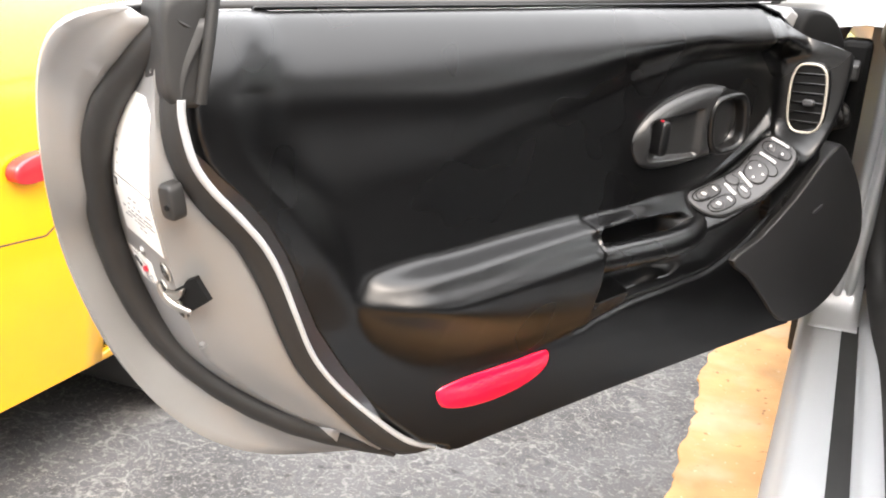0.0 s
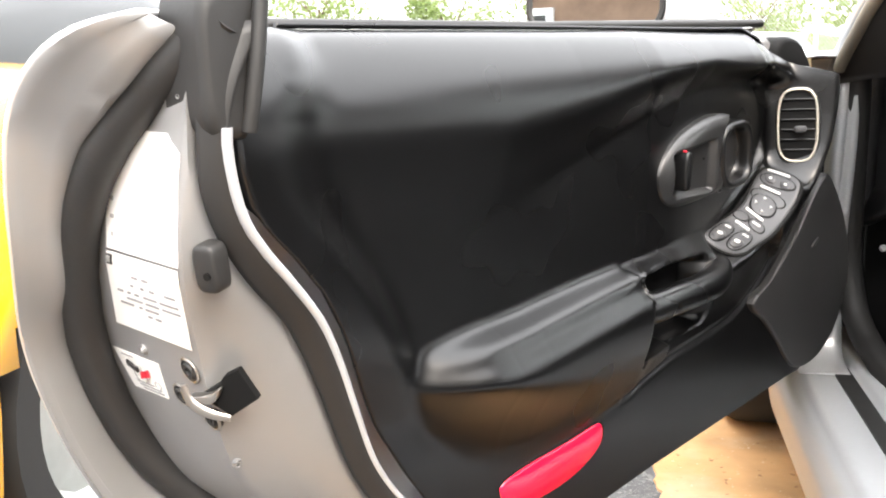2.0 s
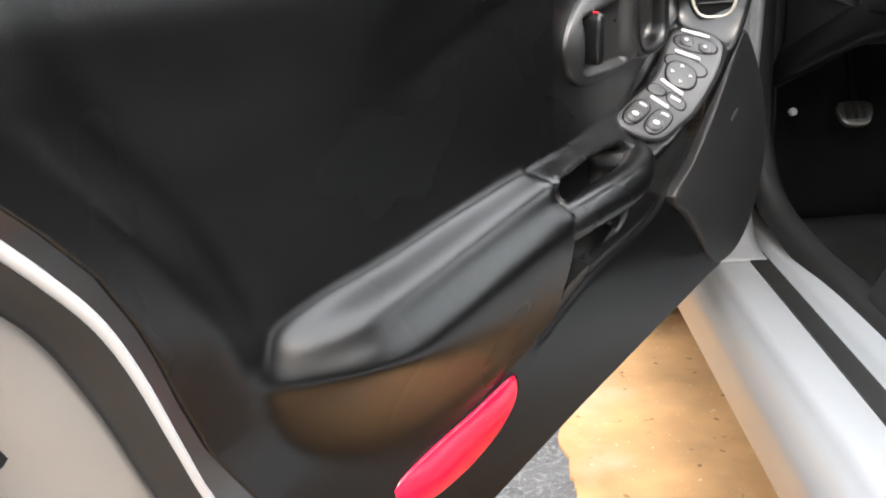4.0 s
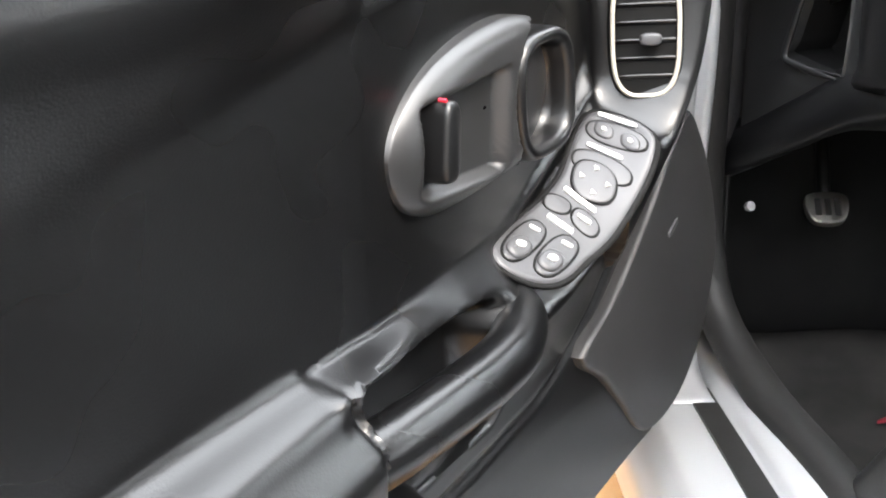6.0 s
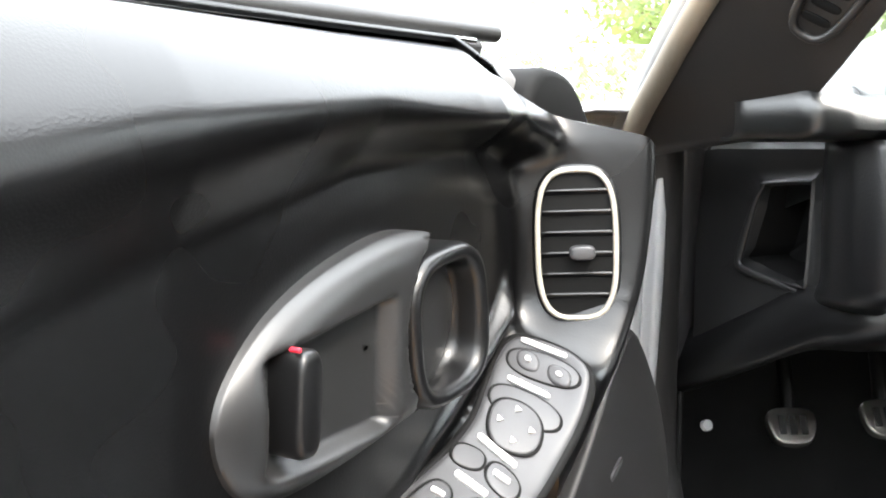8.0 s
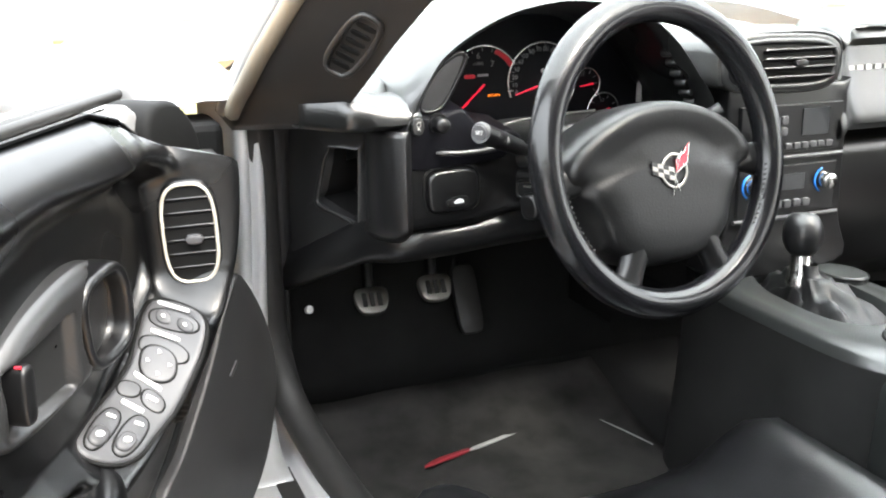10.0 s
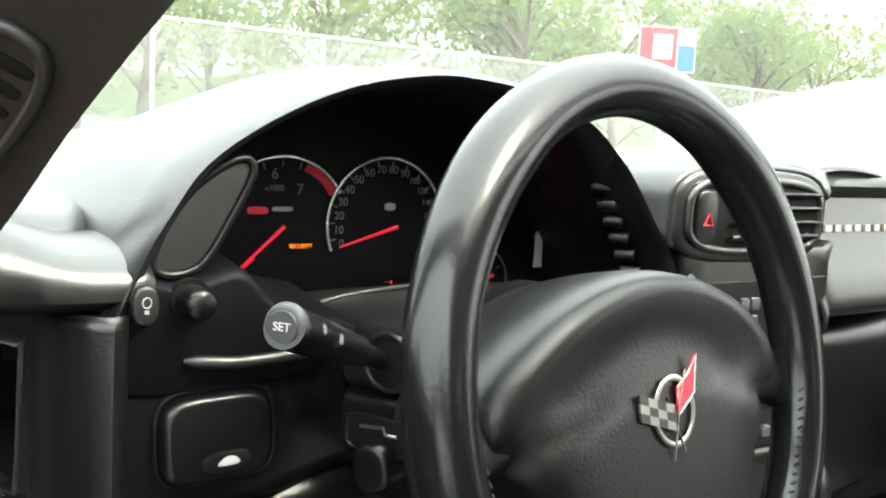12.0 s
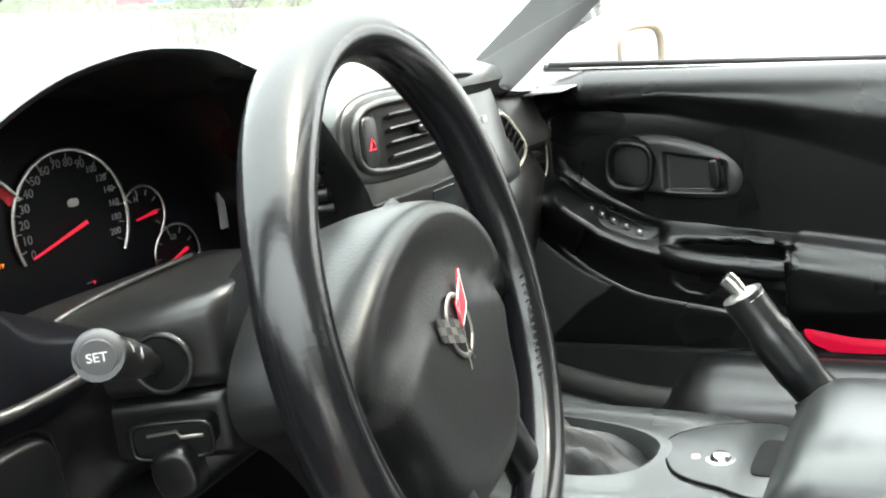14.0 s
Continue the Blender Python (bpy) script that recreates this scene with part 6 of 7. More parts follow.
for i in range(4):
    for j in range(3):
        q = [(-0.0255 + 0.0062 * (i + a), 0.0085 - 0.0032 * (i + a) * 0.6 - 0.0038 * (j + b) + 0.002) for a, b in ((0, 1), (1, 1), (1, 0), (0, 0))]
        part("emblem_check", slab(q, 0.0, 0.0022, 0.0001), STEEL if (i + j) % 2 else BLACK_INK, hub, "", EM, False)
part("emblem_staff", tube([(-0.004, -0.021, 0.002), (0.003, 0.002, 0.002), (0.010, 0.017, 0.002)], 0.0006, 6), CHROME, hub, "", EM)
part("emblem_staff", tube([(0.004, -0.018, 0.002), (-0.002, 0.001, 0.002)], 0.0006, 6), CHROME, hub, "", EM)
part("hub_shaft", rod(0.03, -0.09, -0.02, 24), PLASTIC, steer, "black column hub", W)

# ---- pedals ----
for x, y, z, nm in ((-0.534, 0.530, 0.596, "clutch"), (-0.436, 0.510, 0.610, "brake")):
    ped = thing("pedal", f"{nm} pedal with a ribbed metal pad", "pedal", "pedals", at=(x, 0.6, 0.75))
    pm = basis((x, y, z), (1, -0.08, 0), (0, 0.8, 1)) @ Matrix.Diagonal((0.85, 0.85, 1, 1))
    part("pad", slab(crv([(-0.028, 0.02), (0.028, 0.02), (0.022, -0.022), (-0.022, -0.022)], 32, True), -0.006, 0.004, 0.003), STEEL, ped, "metal pedal pad", pm)
    for k in range(3):
        part("rubber_rib", block(-0.018 + 0.014 * k, -0.010 + 0.014 * k, -0.014, 0.012, 0.002, 0.0065), RUBBER, ped, "black rubber rib", pm, False)
    part("arm", tube(crv([(x, y + 0.012, z), (x + 0.005, y + 0.05, z + 0.08), (x + 0.01, 0.65, z + 0.2)], 12), 0.009, 8), PLASTIC, ped, "black pedal arm")
acc = thing("pedal", "tall black accelerator pedal", "pedal", "pedals", at=(-0.33, 0.6, 0.5))
part("pad", slab(oval(0, 0, 0.021, 0.058, 0, 28, 5), -0.008, 0.004, 0.003), RUBBER, acc, "", basis((-0.360, 0.56, 0.565), (1, 0, 0), (0, 0.5, 1)))
part("arm", tube([(-0.360, 0.58, 0.565), (-0.355, 0.66, 0.66)], 0.008, 8), PLASTIC, acc, "black pedal arm")
mat_ob = thing("floor_mat", "black carpet floor mat with a stitched badge", "floor mat", at=(-0.42, 0.2, 0.31))
part("carpet", thicken(sheet([[(x, y, 0.335 + 0.10 * smooth01(y, 0.35, 0.75) + 0.004 * math.sin(30 * x) * math.sin(20 * y)) for x in np.linspace(-0.64, -0.10, 26)] for y in np.linspace(-0.25, 0.60, 30)]), 0.008), MAT_CARPET, mat_ob, "black pile")
part("badge", slab(crv([(-0.088, -0.004), (-0.010, -0.004), (0.002, 0.004), (-0.060, 0.005)], 24, True), 0, 0.003, 0.001), skin("faded_red_thread", (0.22, 0.012, 0.02), 0.8), mat_ob, "red stitched badge", Matrix.Translation((-0.41, 0.440, 0.3555)) @ pose(0, 0, 0, 8, 0, 14))
part("badge", slab(crv([(0.010, -0.003), (0.115, -0.001), (0.117, 0.004), (0.012, 0.003)], 24, True), 0, 0.003, 0.001), GREY_INK, mat_ob, "grey stitched badge", Matrix.Translation((-0.41, 0.440, 0.3555)) @ pose(0, 0, 0, 8, 0, 14))
part("stitch_line", tube([(-0.172, 0.470, 0.358), (-0.145, 0.42, 0.352), (-0.12, 0.36, 0.346)], 0.0012, 6), GREY_INK, mat_ob, "pale stitch line")

# ---- console ----
cons = thing("centre_console", "grey-black centre console with gear lever opening", "console", at=(0.03, -0.1, 0.4))
HOLE = crv(oval(0.028, 0.115, 0.062, 0.122, -0.12, 40, 2.6), 60, True)


def console_edge(y, sx):
    w = np.interp(y, [-0.8, -0.2, 0.0, 0.15, 0.3], [0.125, 0.125, 0.118, 0.112, 0.105])
    return 0.03 + sx * w


outer = []
for x, y in HOLE:
    a = math.atan2((y - 0.115) / 0.21, (x - 0.028) / 0.115)
    outer.append((0.03 + 0.118 * math.copysign(abs(math.cos(a)) ** 0.45, math.cos(a)), 0.10 + 0.225 * math.copysign(abs(math.sin(a)) ** 0.45, math.sin(a))))
rows = []
for t, dz in ((0, -0.05), (0.0, -0.004), (0.03, 0.003), (0.1, 0.003), (0.2, 0.0), (0.5, 0.0), (0.85, -0.001), (0.95, -0.006), (1.0, -0.018)):
    rows.append([(a[0] * (1 - t) + b[0] * t, a[1] * (1 - t) + b[1] * t, 0.632 + dz + 0.02 * smooth01(a[1] * (1 - t) + b[1] * t, 0.15, 0.35)) for a, b in zip(HOLE, outer)])
flank = [[(0.03 + (b[0] - 0.03) * s, b[1], z + 0.02 * smooth01(b[1], 0.15, 0.35) * (z > 0.6)) for b in outer] for s, z in ((0.998, 0.615), (1.01, 0.56), (1.10, 0.45), (1.25, 0.32))]
part("tunnel_side", sheet(flank, loop=True), CARPET, cons, "black carpeted tunnel side", flip=True)
part("top_panel", sheet(rows, loop=True), CONSOLE_SKIN, cons, "smooth grey-black top", flip=True)
back = []
for y in np.linspace(-0.12, -0.9, 14):
    back.append([(0.03 + x, y, z) for x, z in crv([(-0.135, 0.30), (-0.13, 0.5), (-0.122, 0.61), (-0.105, 0.630), (0, 0.632), (0.105, 0.630), (0.122, 0.61), (0.13, 0.5), (0.135, 0.30)], 30)])
part("rear_tunnel", thicken(sheet(back), 0.004), CONSOLE_SKIN, cons, "grey-black tunnel")
ov = crv([(0.063, -0.012), (-0.005, -0.030), (-0.030, -0.075), (-0.035, -0.12), (0.10, -0.12), (0.105, -0.06)], 48, True)
part("ash_lid", slab(ov, 0.62, 0.6345, 0.002), CONSOLE_SKIN, cons, "flush oval lid")
part("lid_gap", ring(ov, 0.0013, 0.6335), DEEP, cons, "dark joint")
part("fuel_button", lathe([(0.0001, 0.006), (0.006, 0.006), (0.0085, 0.004), (0.010, 0.0005), (0.013, 0.0)], 24), CHROME, cons, "round metal button", Matrix.Translation((0.024, -0.067, 0.6345)))
part("button_mark", slab(oval(0.024, -0.045, 0.005, 0.004, 0.3, 8, 3), 0.633, 0.6353, 0.0002), WHITE_INK, cons, "white pump symbol")
part("round_cap", slab(oval(0.116, 0.172, 0.031, 0.042, 0, 32), 0.625, 0.6425, 0.003), CONSOLE_SKIN, cons, "round flush cap")
part("cap_gap", ring(oval(0.116, 0.172, 0.0325, 0.0435, 0, 32), 0.0012, 0.6395), DEEP, cons, "dark joint")
lid = [[(0.055 + x, -0.118 - 0.40 * t, 0.632 + z * (math.sin(min(1, t * 8 + 0.12) * math.pi / 2))) for x, z in crv([(-0.115, -0.03), (-0.12, 0.0), (-0.11, 0.03), (-0.07, 0.042), (0.0, 0.046), (0.07, 0.042), (0.11, 0.03), (0.12, 0.0), (0.115, -0.03)], 30)] for t in np.linspace(0, 1, 24)]
part("armrest_lid", thicken(sheet(lid), 0.004), CONSOLE_SKIN, cons, "padded armrest lid")
# flush near-black plate paints the shaded well
part("cup_shade", slab(oval(0.034, -0.108, 0.038, 0.013, 0, 24, 4), 0.60, 0.6358, 0.0005), DEEP, cons, "near-black plate for the shaded cup well")
shift = thing("gear_lever", "black ball gear knob on a leather boot", "gear lever", at=(0.02, 0.13, 0.6))
boot_rows = []
for k, (r, z) in enumerate(((1.0, 0.612), (0.96, 0.616), (0.86, 0.622), (0.74, 0.632), (0.62, 0.643), (0.50, 0.646), (0.42, 0.652), (0.36, 0.662), (0.30, 0.668), (0.24, 0.667), (0.2, 0.672), (0.18, 0.684))):
    w = math.sin(math.pi * min(1, k / 8))
    row = []
    for i, (x, y) in enumerate(HOLE):
        a = 2 * math.pi * i / len(HOLE)
        fold = math.sin(7 * a + 0.8 * k) + 0.7 * math.sin(12 * a - 0.5 * k + 1.0)
        shift_c = 1 - r
        row.append((0.028 - 0.034 * shift_c + (x - 0.028) * r * (1 + 0.03 * w * fold), 0.115 + 0.008 * shift_c + (y - 0.115) * r * (1 + 0.03 * w * fold), z + 0.0065 * w * fold))
    boot_rows.append(row)
part("boot", sheet(boot_rows, loop=True), BOOT, shift, "wrinkled black leather boot", flip=True)
SH = Matrix.Translation((-0.006, 0.123, 0.656)) @ pose(0, 0, 0, -6, 4, 0)
part("collar", lathe([(0.019, -0.006), (0.020, 0.0), (0.0165, 0.014), (0.0145, 0.018), (0.0145, 0.036), (0.012, 0.040), (0.0001, 0.040)], 28), CHROME, shift, "brushed metal collar", SH)
part("knob", lathe([(0.0001, 0.034), (0.013, 0.036), (0.021, 0.044), (0.0262, 0.056), (0.0272, 0.066), (0.0258, 0.078), (0.021, 0.089), (0.015, 0.0945), (0.0135, 0.0935), (0.0001, 0.0935)], 32), LEATHER, shift, "black ball knob", SH)
part("knob_cap", lathe([(0.0001, 0.0945), (0.012, 0.0945), (0.0138, 0.0938)], 28), GREY_PLASTIC, shift, "grey shift pattern cap", SH)
hb = thing("handbrake", "raised black leather handbrake lever", "handbrake", at=(0.17, -0.1, 0.55))
hbp = [(0.175, -0.16, 0.60), (0.173, -0.135, 0.632), (0.171, -0.115, 0.655), (0.168, -0.088, 0.695), (0.166, -0.062, 0.735), (0.165, -0.055, 0.748)]
part("lever", tube(crv(hbp, 24), [0.019] * 5 + [0.0245] * 6 + [0.0262] * 7 + [0.0235] * 6, 16, squash=0.9), LEATHER, hb, "black leather sleeve")
part("release_button", tube([(0.165, -0.055, 0.748), (0.164, -0.046, 0.760), (0.163, -0.040, 0.766)], [0.008, 0.009, 0.0085], 12), CHROME, hb, "metal release button")
part("top_collar", tube([(0.1655, -0.0585, 0.742), (0.165, -0.054, 0.750)], [0.0232, 0.015], 16, squash=0.9), STEEL, hb, "thin metal end collar")
part("base_bracket", slab([(-0.012, -0.008), (0.010, -0.010), (0.014, 0.004), (0.0, 0.012), (-0.010, 0.006)], -0.004, 0.004, 0.002), STEEL, hb, "worn steel bracket", basis((0.150, -0.118, 0.634), (0.3, 1, 0), (0, 0.3, 1)))
part("base_boot", tube(crv([(0.178, -0.18, 0.57), (0.174, -0.145, 0.622), (0.172, -0.125, 0.645)], 10), [0.034, 0.031, 0.026, 0.028, 0.024, 0.027, 0.023, 0.025, 0.024, 0.021], 14), RUBBER, hb, "wrinkled base boot")
# the console group stands as one
for ob, way in ((cons, (-0.025, 0.039, 0.013)), (shift, (-0.025, 0.039, 0.013)), (hb, (0.0, 0.035, 0.005))):
    ob.location += Vector(way)
# seats
for sx, nm, lab in ((-1, "driver", "black leather driver seat with side bolsters"), (1, "passenger", "black leather passenger seat with side bolsters")):
    seat = thing("bucket_seat", lab, "seat", "car seats", at=(sx * 0.40, -0.45, 0.32))
    cx = -0.405 if sx < 0 else 0.46
    cu = []
    front = 0.15 if sx < 0 else 0.27
    for y in np.linspace(front, -0.62, 24):
        f = 1 - smooth01(y, front - 0.13, front)
        cu.append([(cx + x, y, (0.34 if sx > 0 else 0.388) + (z * (0.25 + 0.75 * f))) for x, z in crv([(-0.25, 0.0), (-0.255, 0.10), (-0.225, 0.165), (-0.175, 0.150), (-0.12, 0.11), (0, 0.10), (0.12, 0.11), (0.175, 0.150), (0.225, 0.165), (0.255, 0.10), (0.25, 0.0)], 40)])
    part("cushion", thicken(sheet(cu), 0.006), LEATHER, seat, "black leather cushion")
    bk = []
    for z in np.linspace(0.40, 1.10, 24):
        s = 1 - 0.35 * smooth01(z, 0.85, 1.1)
        y0 = -0.62 - 0.32 * (z - 0.4)
        bk.append([(cx + x * s, y0 + dy, z) for x, dy in crv([(-0.25, -0.12), (-0.25, 0.02), (-0.20, 0.085), (-0.14, 0.04), (0, 0.02), (0.14, 0.04), (0.20, 0.085), (0.25, 0.02), (0.25, -0.12)], 36)])
    part("backrest", thicken(sheet(bk), 0.006), LEATHER, seat, "black leather backrest")


# ---- ground and surroundings ----
ground = part("ground", sheet([[(x, y, 0) for x in np.linspace(-150, 150, 12)] for y in np.linspace(-120, 180, 12)]), ASPHALT, None, smooth=False)
tagged(ground, "cracked grey asphalt yard", "ground", kind="structure")


def ragged(points, amp, n, seed):
    out = []
    for x, y in crv(points, n, True):
        s = amp * (noise.noise(Vector((3 * x, 3 * y, seed))) + 0.5 * noise.noise(Vector((11 * x, 11 * y, seed))) + 0.25 * noise.noise(Vector((35 * x, 35 * y, seed))))
        out.append((x + s, y + s))
    return out


dirt = part("dirt_strip", slab(ragged([(-1.02, -3.0), (-0.99, 0.2), (-1.03, 1.2), (-1.02, 3.2), (0.2, 3.5), (1.2, 3.2), (1.3, 0), (1.2, -3)], 0.035, 900, 3), -0.02, 0.006, 0.004), SAND, None, smooth=False)
tagged(dirt, "strip of orange sandy dirt beside the asphalt", "dirt", kind="structure")
turf = part("verge", slab(ragged([(-30, 4.2), (-10, 3.9), (-3, 4.1), (3, 3.9), (12, 4.2), (40, 4.0), (60, 30), (0, 34), (-60, 30)], 0.06, 300, 5), -0.02, 0.03, 0.02), TURF, None, smooth=False)
tagged(turf, "dry yellow-green grass verge", "grass", kind="structure")
rng = random.Random(11)
verts, faces = [], []
for k in range(9000):
    x, y = rng.uniform(-7, 4), 4.0 + 6.0 * rng.random() ** 1.4
    h, a, w = rng.uniform(0.03, 0.11), rng.uniform(0, 6.28), rng.uniform(0.004, 0.009)
    dx, dy, lx, ly = w * math.cos(a), w * math.sin(a), rng.uniform(-0.05, 0.05), rng.uniform(-0.05, 0.05)
    b = len(verts)
    verts += [(x - dx, y - dy, 0.02), (x + dx, y + dy, 0.02), (x + lx, y + ly, h)]
    faces.append((b, b + 1, b + 2))
me = bpy.data.meshes.new("grass")
me.from_pydata(verts, [], faces)
me.materials.append(GRASS)
tagged(new("grass", me), "tufts of dry yellow grass", "grass", kind="stuff")
far_road = part("road", slab([(-140, 36), (140, 36), (140, 44), (-140, 44)], -0.02, 0.02, 0.005), skin("pale_asphalt", (0.2, 0.2, 0.2), 0.85, 0, 200, 0.4, 0.2), None, smooth=False)
tagged(far_road, "pale grey road across the field", "road", kind="structure")

rail = thing("guard_rail", "weathered galvanised roadside guard rail on posts", "guard rail", at=(0, 9.0, 0))
prof = [(0.0, 0.42), (-0.05, 0.45), (-0.06, 0.50), (0.0, 0.54), (0.0, 0.58), (-0.06, 0.62), (-0.05, 0.67), (0.0, 0.72)]
for k in range(8):
    x0 = -16 + 4 * k
    part("rail_beam", thicken(sheet([[(x, 9.0 + py, pz) for py, pz in prof] for x in np.linspace(x0, x0 + 3.99, 5)]), 0.004), GALV, rail, "W-shaped steel beam")
for k in range(17):
    part("post", block(-16 + 2 * k + 0.55, -16 + 2 * k + 0.72, 9.02, 9.20, 0, 0.78), GALV, rail, "steel post", None, False, 0.01)
fence = thing("chain_link_fence", "grey chain-link fence with steel posts", "fence", at=(12, 12, 0))
for k in range(14):
    part("post", rod(0.03, 0, 2.2, 10), GALV, fence, "", Matrix.Translation((1 + 2.4 * k, 12 + 0.1 * k, 0)))
part("top_rail", tube([(1, 12, 2.17), (32.2, 13.3, 2.17)], 0.022, 8), GALV, fence, "steel top rail")
wv, wf = [], []
for k in range(700):
    x0 = 1 + 31 * k / 700
    for s in (-1, 1):
        b = len(wv)
        xa, xb = x0, x0 + 2.0 * s
        for x, z in ((xa, 0.05), (xa + 0.006, 0.05), (xb + 0.006, 2.15), (xb, 2.15)):
            wv.append((x, 12 + (x - 1) / 24.0, z))
        wf.append((b, b + 1, b + 2, b + 3))
me = bpy.data.meshes.new("wire_mesh")
me.from_pydata(wv, [], wf)
me.materials.append(GALV)
wire = new("wire_mesh", me)
wire.parent = fence
wire.location = (-12, -12, 0)

DARK_GLASS = skin("dark_car_glass", (0.01, 0.012, 0.012), 0.06, 0, 0, 0, 0.1)


def parked_car(label, m, paint, tall=0.0, oval_lamps=False):
    """A low coupe, its tail at y = 0 and its nose at y = 4.5; tall lifts the body to a van's height."""
    root = thing("parked_car", label, "car", "parked cars", at=m.translation)
    st = [(0.0, 0.72, 0.30, 0.88), (0.04, 0.84, 0.22, 0.93), (0.25, 0.91, 0.17, 0.96), (0.8, 0.935, 0.20, 0.95), (1.4, 0.93, 0.20, 0.93), (2.6, 0.915, 0.20, 0.92), (3.3, 0.92, 0.20, 0.88), (4.0, 0.88, 0.22, 0.74), (4.4, 0.74, 0.28, 0.62), (4.5, 0.55, 0.36, 0.54)]
    ys = np.linspace(0, 4.5, 90)
    rows = []
    for y in ys:
        w, zb, zt = (np.interp(y, [s[0] for s in st], [s[k] for s in st]) for k in (1, 2, 3))
        zt += tall
        half = crv([(0.3, zb), (w * 0.93, zb), (w, zb + 0.12), (w * 1.0, 0.5 * zb + 0.5 * zt), (w * 0.965, zt - 0.14), (w * 0.86, zt - 0.03), (w * 0.5, zt), (0.0, zt + 0.005)], 36)
        rows.append([(x, y, z) for x, z in half] + [(-x, y, z) for x, z in half[::-1][1:]])
    bm = sheet(rows)
    gone = [f for f in bm.faces if any(math.hypot(f.calc_center_median().y - wy, f.calc_center_median().z - 0.33) < 0.365 for wy in (0.98, 3.62)) and abs(f.calc_center_median().x) > 0.5]
    bmesh.ops.delete(bm, geom=gone, context="FACES")
    bmesh.ops.recalc_face_normals(bm, faces=bm.faces[:])
    shell = part("body", bm, paint, root, "", m)
    mod = shell.modifiers.new("solid", "SOLIDIFY")
    mod.thickness, mod.offset = 0.02, -1
    part("tail_panel", slab([(x, z) for x, z in crv([(-0.72, 0.44 + tall * 0), (0.72, 0.44), (0.74, 0.7 + tall), (0.66, 0.87 + tall), (-0.66, 0.87 + tall), (-0.74, 0.7 + tall)], 40, True)], 0, 0.02, 0.01), paint, root, "", m @ basis((0, 0.0, 0), (-1, 0, 0), (0, 0, 1)) @ Matrix.Diagonal((1, 1, 1, 1)))
    cab = []
    for y, w, z in ((0.35, 0.55, 0.95), (0.7, 0.62, 1.04), (1.3, 0.60, 1.19), (1.75, 0.58, 1.215), (2.1, 0.60, 1.18), (2.6, 0.68, 1.02), (2.85, 0.70, 0.93)):
        cab.append([(x, y, zz + tall) for x, zz in crv([(w * 1.1, 0.90), (w * 1.05, 0.5 * (0.92 + z)), (w * 0.85, z - 0.03), (0, z), (-w * 0.85, z - 0.03), (-w * 1.05, 0.5 * (0.92 + z)), (-w * 1.1, 0.90)], 24)])
    part("cabin_glass", sheet(cab), DARK_GLASS, root, "dark tinted windows", m)
    part("roof_skin", thicken(sheet([[(x * 0.9, y, z + 0.004) for x, y, z in row[7:17]] for row in cab[1:5]]), 0.006), paint, root, "", m)
    part("bumper_seam", tube([m.inverted() @ m @ Vector(p) for p in ((0.945, 0.2, 0.52), (0.948, 0.45, 0.505), (0.944, 0.56, 0.56))], 0.0016, 6), TYRE, root, "panel seam", m)
    for sx in (-1, 1):
        part("side_marker", slab(oval(0, 0, 0.055, 0.024, 0.1, 24, 2.4), -0.01, 0.014, 0.006), TAIL_RED, root, "red side marker lamp", m @ Matrix.Translation((sx * 0.928, 0.455, 0.62)) @ basis((0, 0, 0), (0, sx, 0), (0, 0, 1)))
        part("door_handle", slab(oval(0, 0, 0.08, 0.015, 0, 20, 4), -0.01, 0.01, 0.004), BLACK_INK, root, "dark door handle", m @ Matrix.Translation((sx * 0.91, 1.75, 0.78 + tall)) @ basis((0, 0, 0), (0, sx, 0), (0, 0, 1)))
        for wy in (0.98, 3.62):
            wl = part("wheel", lathe([(0.23, 0.10), (0.31, 0.11), (0.325, 0.08), (0.325, -0.13), (0.2, -0.14)], 36), TYRE, root, "black tyre", m @ Matrix.Translation((sx * 0.80, wy, 0.325)) @ pose(0, 0, 0, 0, 90 * sx, 0))
            part("rim", lathe([(0.0001, 0.07), (0.06, 0.07), (0.2, 0.05), (0.232, 0.09)], 20), GALV, wl, "silver rim", m @ Matrix.Translation((sx * 0.80, wy, 0.325)) @ pose(0, 0, 0, 0, 90 * sx, 0))
        for x in (0.34, 0.58):
            part("tail_lamp", slab(oval(0, 0, 0.095, 0.065, 0, 28, 2.3), -0.01, 0.02, 0.01), TAIL_RED, root, "oval red tail lamp", m @ basis((sx * x, -0.018, 0.72), (1, 0, 0), (0, 0, 1)))
    part("undertray", block(-0.8, 0.8, 0.3, 4.2, 0.16, 0.24), DEEP, root, "", m, False)
    return root


parked_car("yellow sports coupe with a red side marker lamp", Matrix.Translation((-2.94, -0.67, 0)), YELLOW)
parked_car("white sports coupe with oval red tail lamps", Matrix.Translation((-2.80, -1.62, 0)) @ pose(0, 0, 0, 0, 0, 180), WHITE_PAINT)
parked_car("white van-height car parked alongside", Matrix.Translation((3.6, -1.2, 0)), WHITE_PAINT, 0.45)
parked_car("white car on the far road", Matrix.Translation((-6.0, 39, 0.02)) @ pose(0, 0, 0, 0, 0, 90), WHITE_PAINT, 0.3)
parked_car("white car on the far road", Matrix.Translation((4.0, 41, 0.02)) @ pose(0, 0, 0, 0, 0, -90), WHITE_PAINT, 0.3)

sign = thing("roadside_sign", "red, white and blue roadside sign on a post", "sign", at=(15.0, 14.6, 0))
part("post", rod(0.05, 0, 2.6, 12), GALV, sign, "steel post", Matrix.Translation((15.0, 14.6, 0)))
SG = basis((15.0, 14.54, 2.95), (0.85, -0.52, 0), (0, 0, 1))
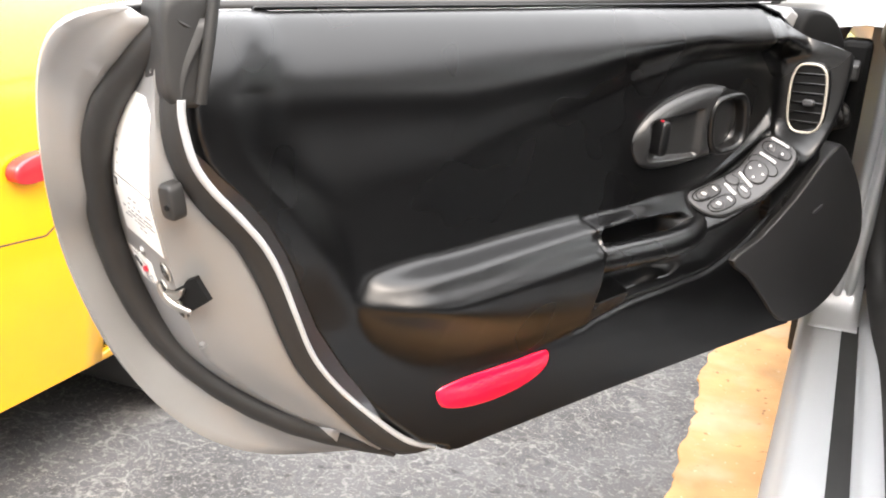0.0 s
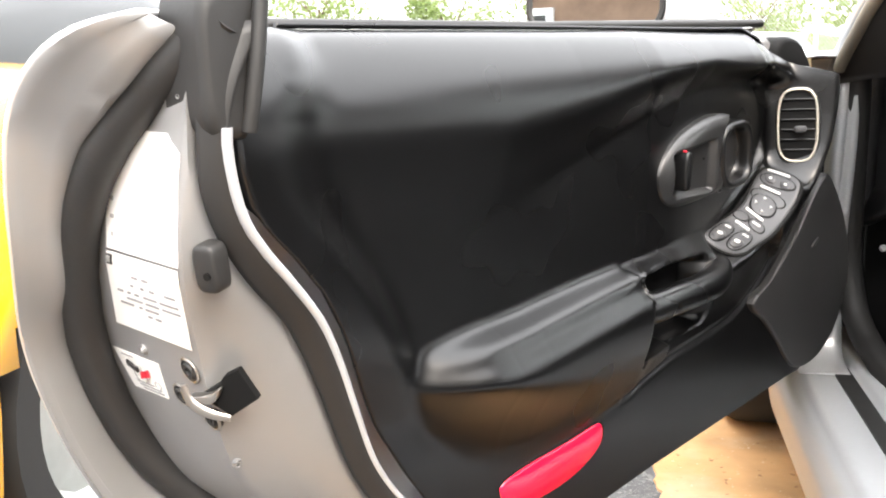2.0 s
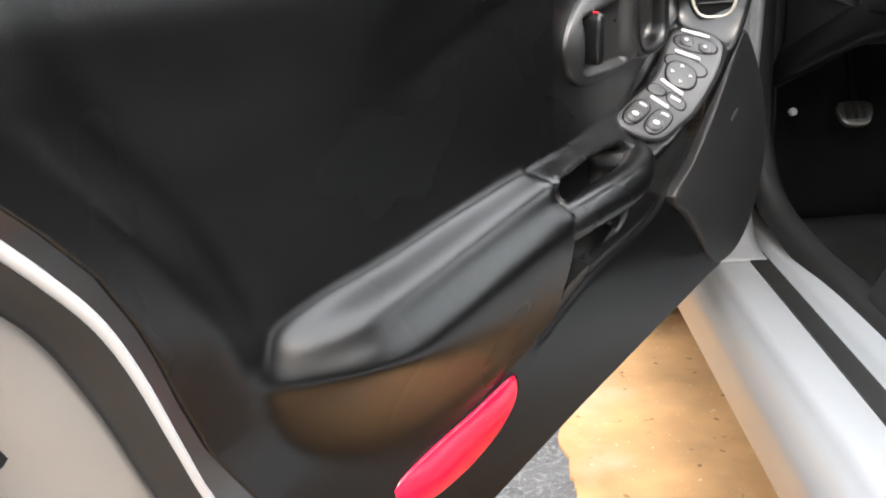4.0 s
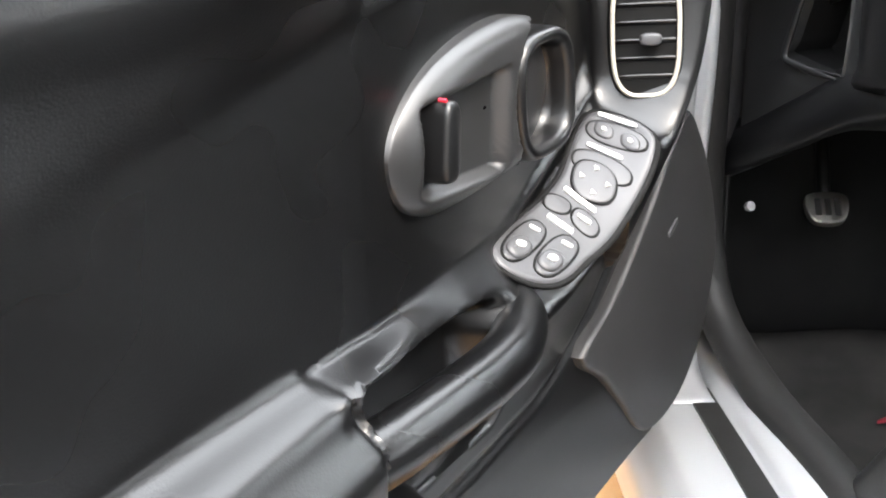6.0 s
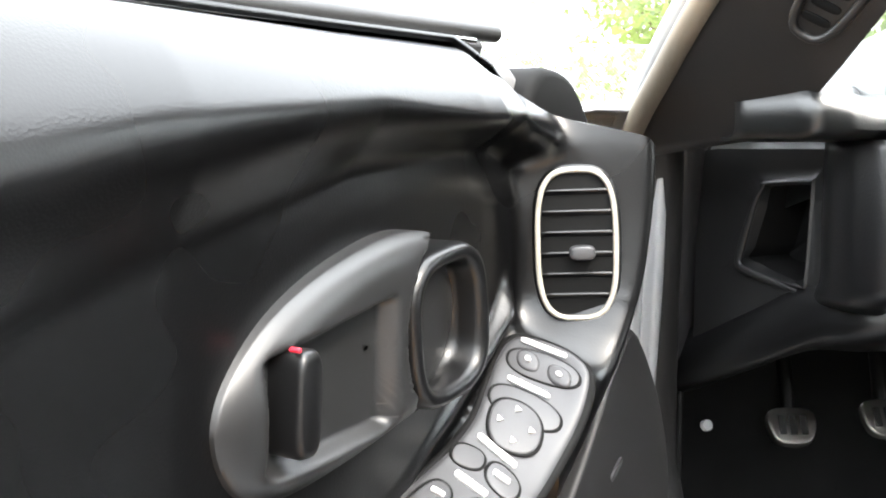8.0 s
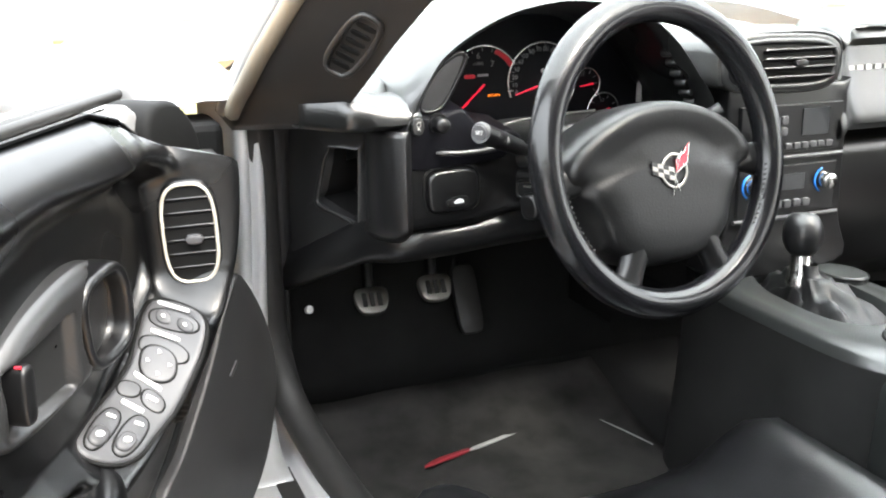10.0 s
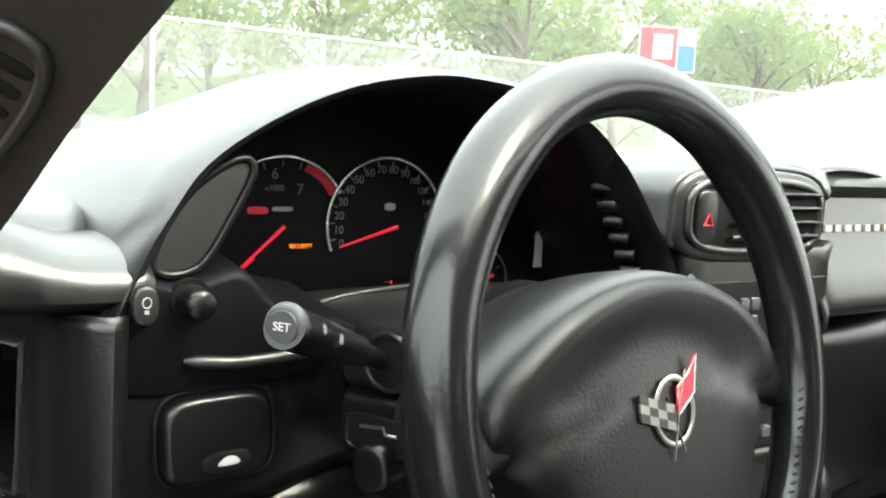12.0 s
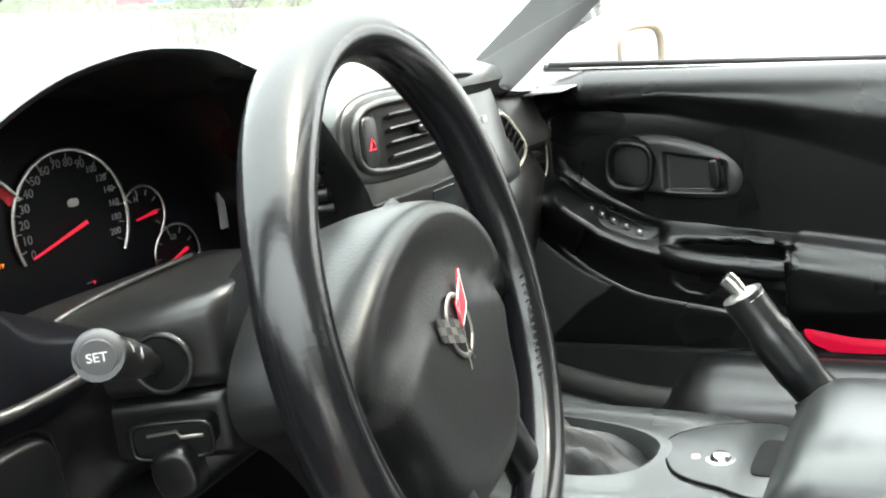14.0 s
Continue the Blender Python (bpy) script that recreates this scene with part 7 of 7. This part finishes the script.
part("panel", block(-0.6, 0.6, -0.45, 0.45, -0.03, 0), WHITE_PAINT, sign, "white sign panel", SG, False, 0.01)
part("colour_field", block(-0.58, 0.2, -0.43, 0.43, 0, 0.006), RED_INK, sign, "red field", SG, False)
part("colour_field", block(-0.3, 0.1, -0.2, 0.3, 0.006, 0.01), WHITE_INK, sign, "white shape", SG, False)
part("colour_field", block(0.22, 0.58, -0.43, 0.1, 0, 0.006), BLUE_INK, sign, "blue field", SG, False)


def tree(label, at, height, seed):
    r = random.Random(seed)
    root = thing("tree", label, "tree", "trees behind the fence", at=at)
    base = Vector(at)
    part("trunk", tube([base + Vector((0.1 * math.sin(k), 0.1 * math.cos(1.3 * k), height * 0.6 * k / 6)) for k in range(7)], [0.20 - 0.022 * k for k in range(7)], 10), BARK, root, "brown trunk")
    v, f, lv = [], [], []
    limbs = bmesh.new()
    for k in range(16):
        a, h = r.uniform(0, 6.28), r.uniform(0.12, 0.6) * height
        tip = base + Vector((math.cos(a) * height * r.uniform(0.2, 0.38), math.sin(a) * height * r.uniform(0.2, 0.38), h + height * r.uniform(0.12, 0.4)))
        t = tube([base + Vector((0, 0, h)), (base + Vector((0, 0, h)) + tip) / 2 + Vector((0, 0, 0.2)), tip], [0.06, 0.04, 0.015], 6)
        me = bpy.data.meshes.new("t")
        t.to_mesh(me)
        t.free()
        limbs.from_mesh(me)
        bpy.data.meshes.remove(me)
        for q in range(150):
            c = tip + Vector((r.gauss(0, 0.16), r.gauss(0, 0.16), r.gauss(0, 0.13))) * height * 0.5
            s = r.uniform(0.06, 0.16)
            ax, bx = Vector((r.uniform(-1, 1), r.uniform(-1, 1), r.uniform(-1, 1))).normalized() * s, Vector((r.uniform(-1, 1), r.uniform(-1, 1), r.uniform(-1, 1))).normalized() * s
            b = len(v)
            v += [tuple(c - ax), tuple(c + bx), tuple(c + ax), tuple(c - bx * 0.6)]
            f.append((b, b + 1, b + 2, b + 3))
    part("branching", limbs, BARK, root, "brown limbs")
    me = bpy.data.meshes.new("crown")
    me.from_pydata([tuple(Vector(p) - base) for p in v], [], f)
    me.materials.append(LEAF)
    cr = new("crown", me)
    cr.parent = root
    return root


first = tree("leafy green tree, behind the fence or added unseen at the back", (6, 26, 0), 7.0, 1)
second = tree("leafy green tree, behind the fence or added unseen at the back", (18, 24, 0), 6.0, 2)
for k in range(22):
    src = first if k % 2 else second
    copy_thing(src, Matrix.Translation((-34 + 5.4 * k + (k % 3), 50 + 5 * math.sin(k * 2.1) if k < 8 else 27 + 3 * math.sin(k), 0)) if k < 14 else Matrix.Translation((6 + 5 * (k - 14) + (k % 2), 22 + 2 * math.sin(3 * k), -0.3 * (k % 2))) @ pose(0, 0, 0, 0, 0, 61 * k))
far = part("far_hills", sheet([[(x, 150, -2) for x in np.linspace(-170, 170, 80)], [(x, 152, 7 + 2.5 * noise.noise(Vector((x * 0.05, 0, 0)))) for x in np.linspace(-170, 170, 80)]]), skin("distant_woods", (0.12, 0.16, 0.09), 0.9, 0, 0.5, 0.5, 0.3, large=0.2), None)
tagged(far, "distant hazy tree line", "woods", kind="structure")
# unseen trees added behind the camera to darken the low sky in reflections
for k in range(7):
    copy_thing(second if k % 2 else first, Matrix.Translation((-21 + 6.5 * k, -17 - 2 * math.sin(2.3 * k), 0)))

# low building behind the yard
house = thing("building", "low brown brick building with white-framed windows", "building", at=(-9, -11, 0))
BRICK = skin("brown_brick", (0.2, 0.13, 0.09), 0.85, 0, 40, 0.4, 0.3, large=2)
part("wall", block(-18, 1, -14, -11, 0, 3.1), BRICK, house, "brown brick wall", None, False)
part("roof", slab([(-18.6, -14.5), (1.6, -14.5), (1.6, -10.5), (-18.6, -10.5)], 3.1, 3.5, 0.05), DEEP, house, "dark flat roof", None, False)
for k in range(5):
    x = -16.4 + 3.4 * k
    win = part("window", block(x, x + 1.7, -11.0, -10.93, 0.9, 2.3), WHITE_PAINT, house, "white window frame", None, False, 0.01)
    part("pane", block(x + 0.1, x + 1.6, -10.95, -10.92, 1.0, 2.2), DARK_GLASS, win, "dark window pane", None, False)
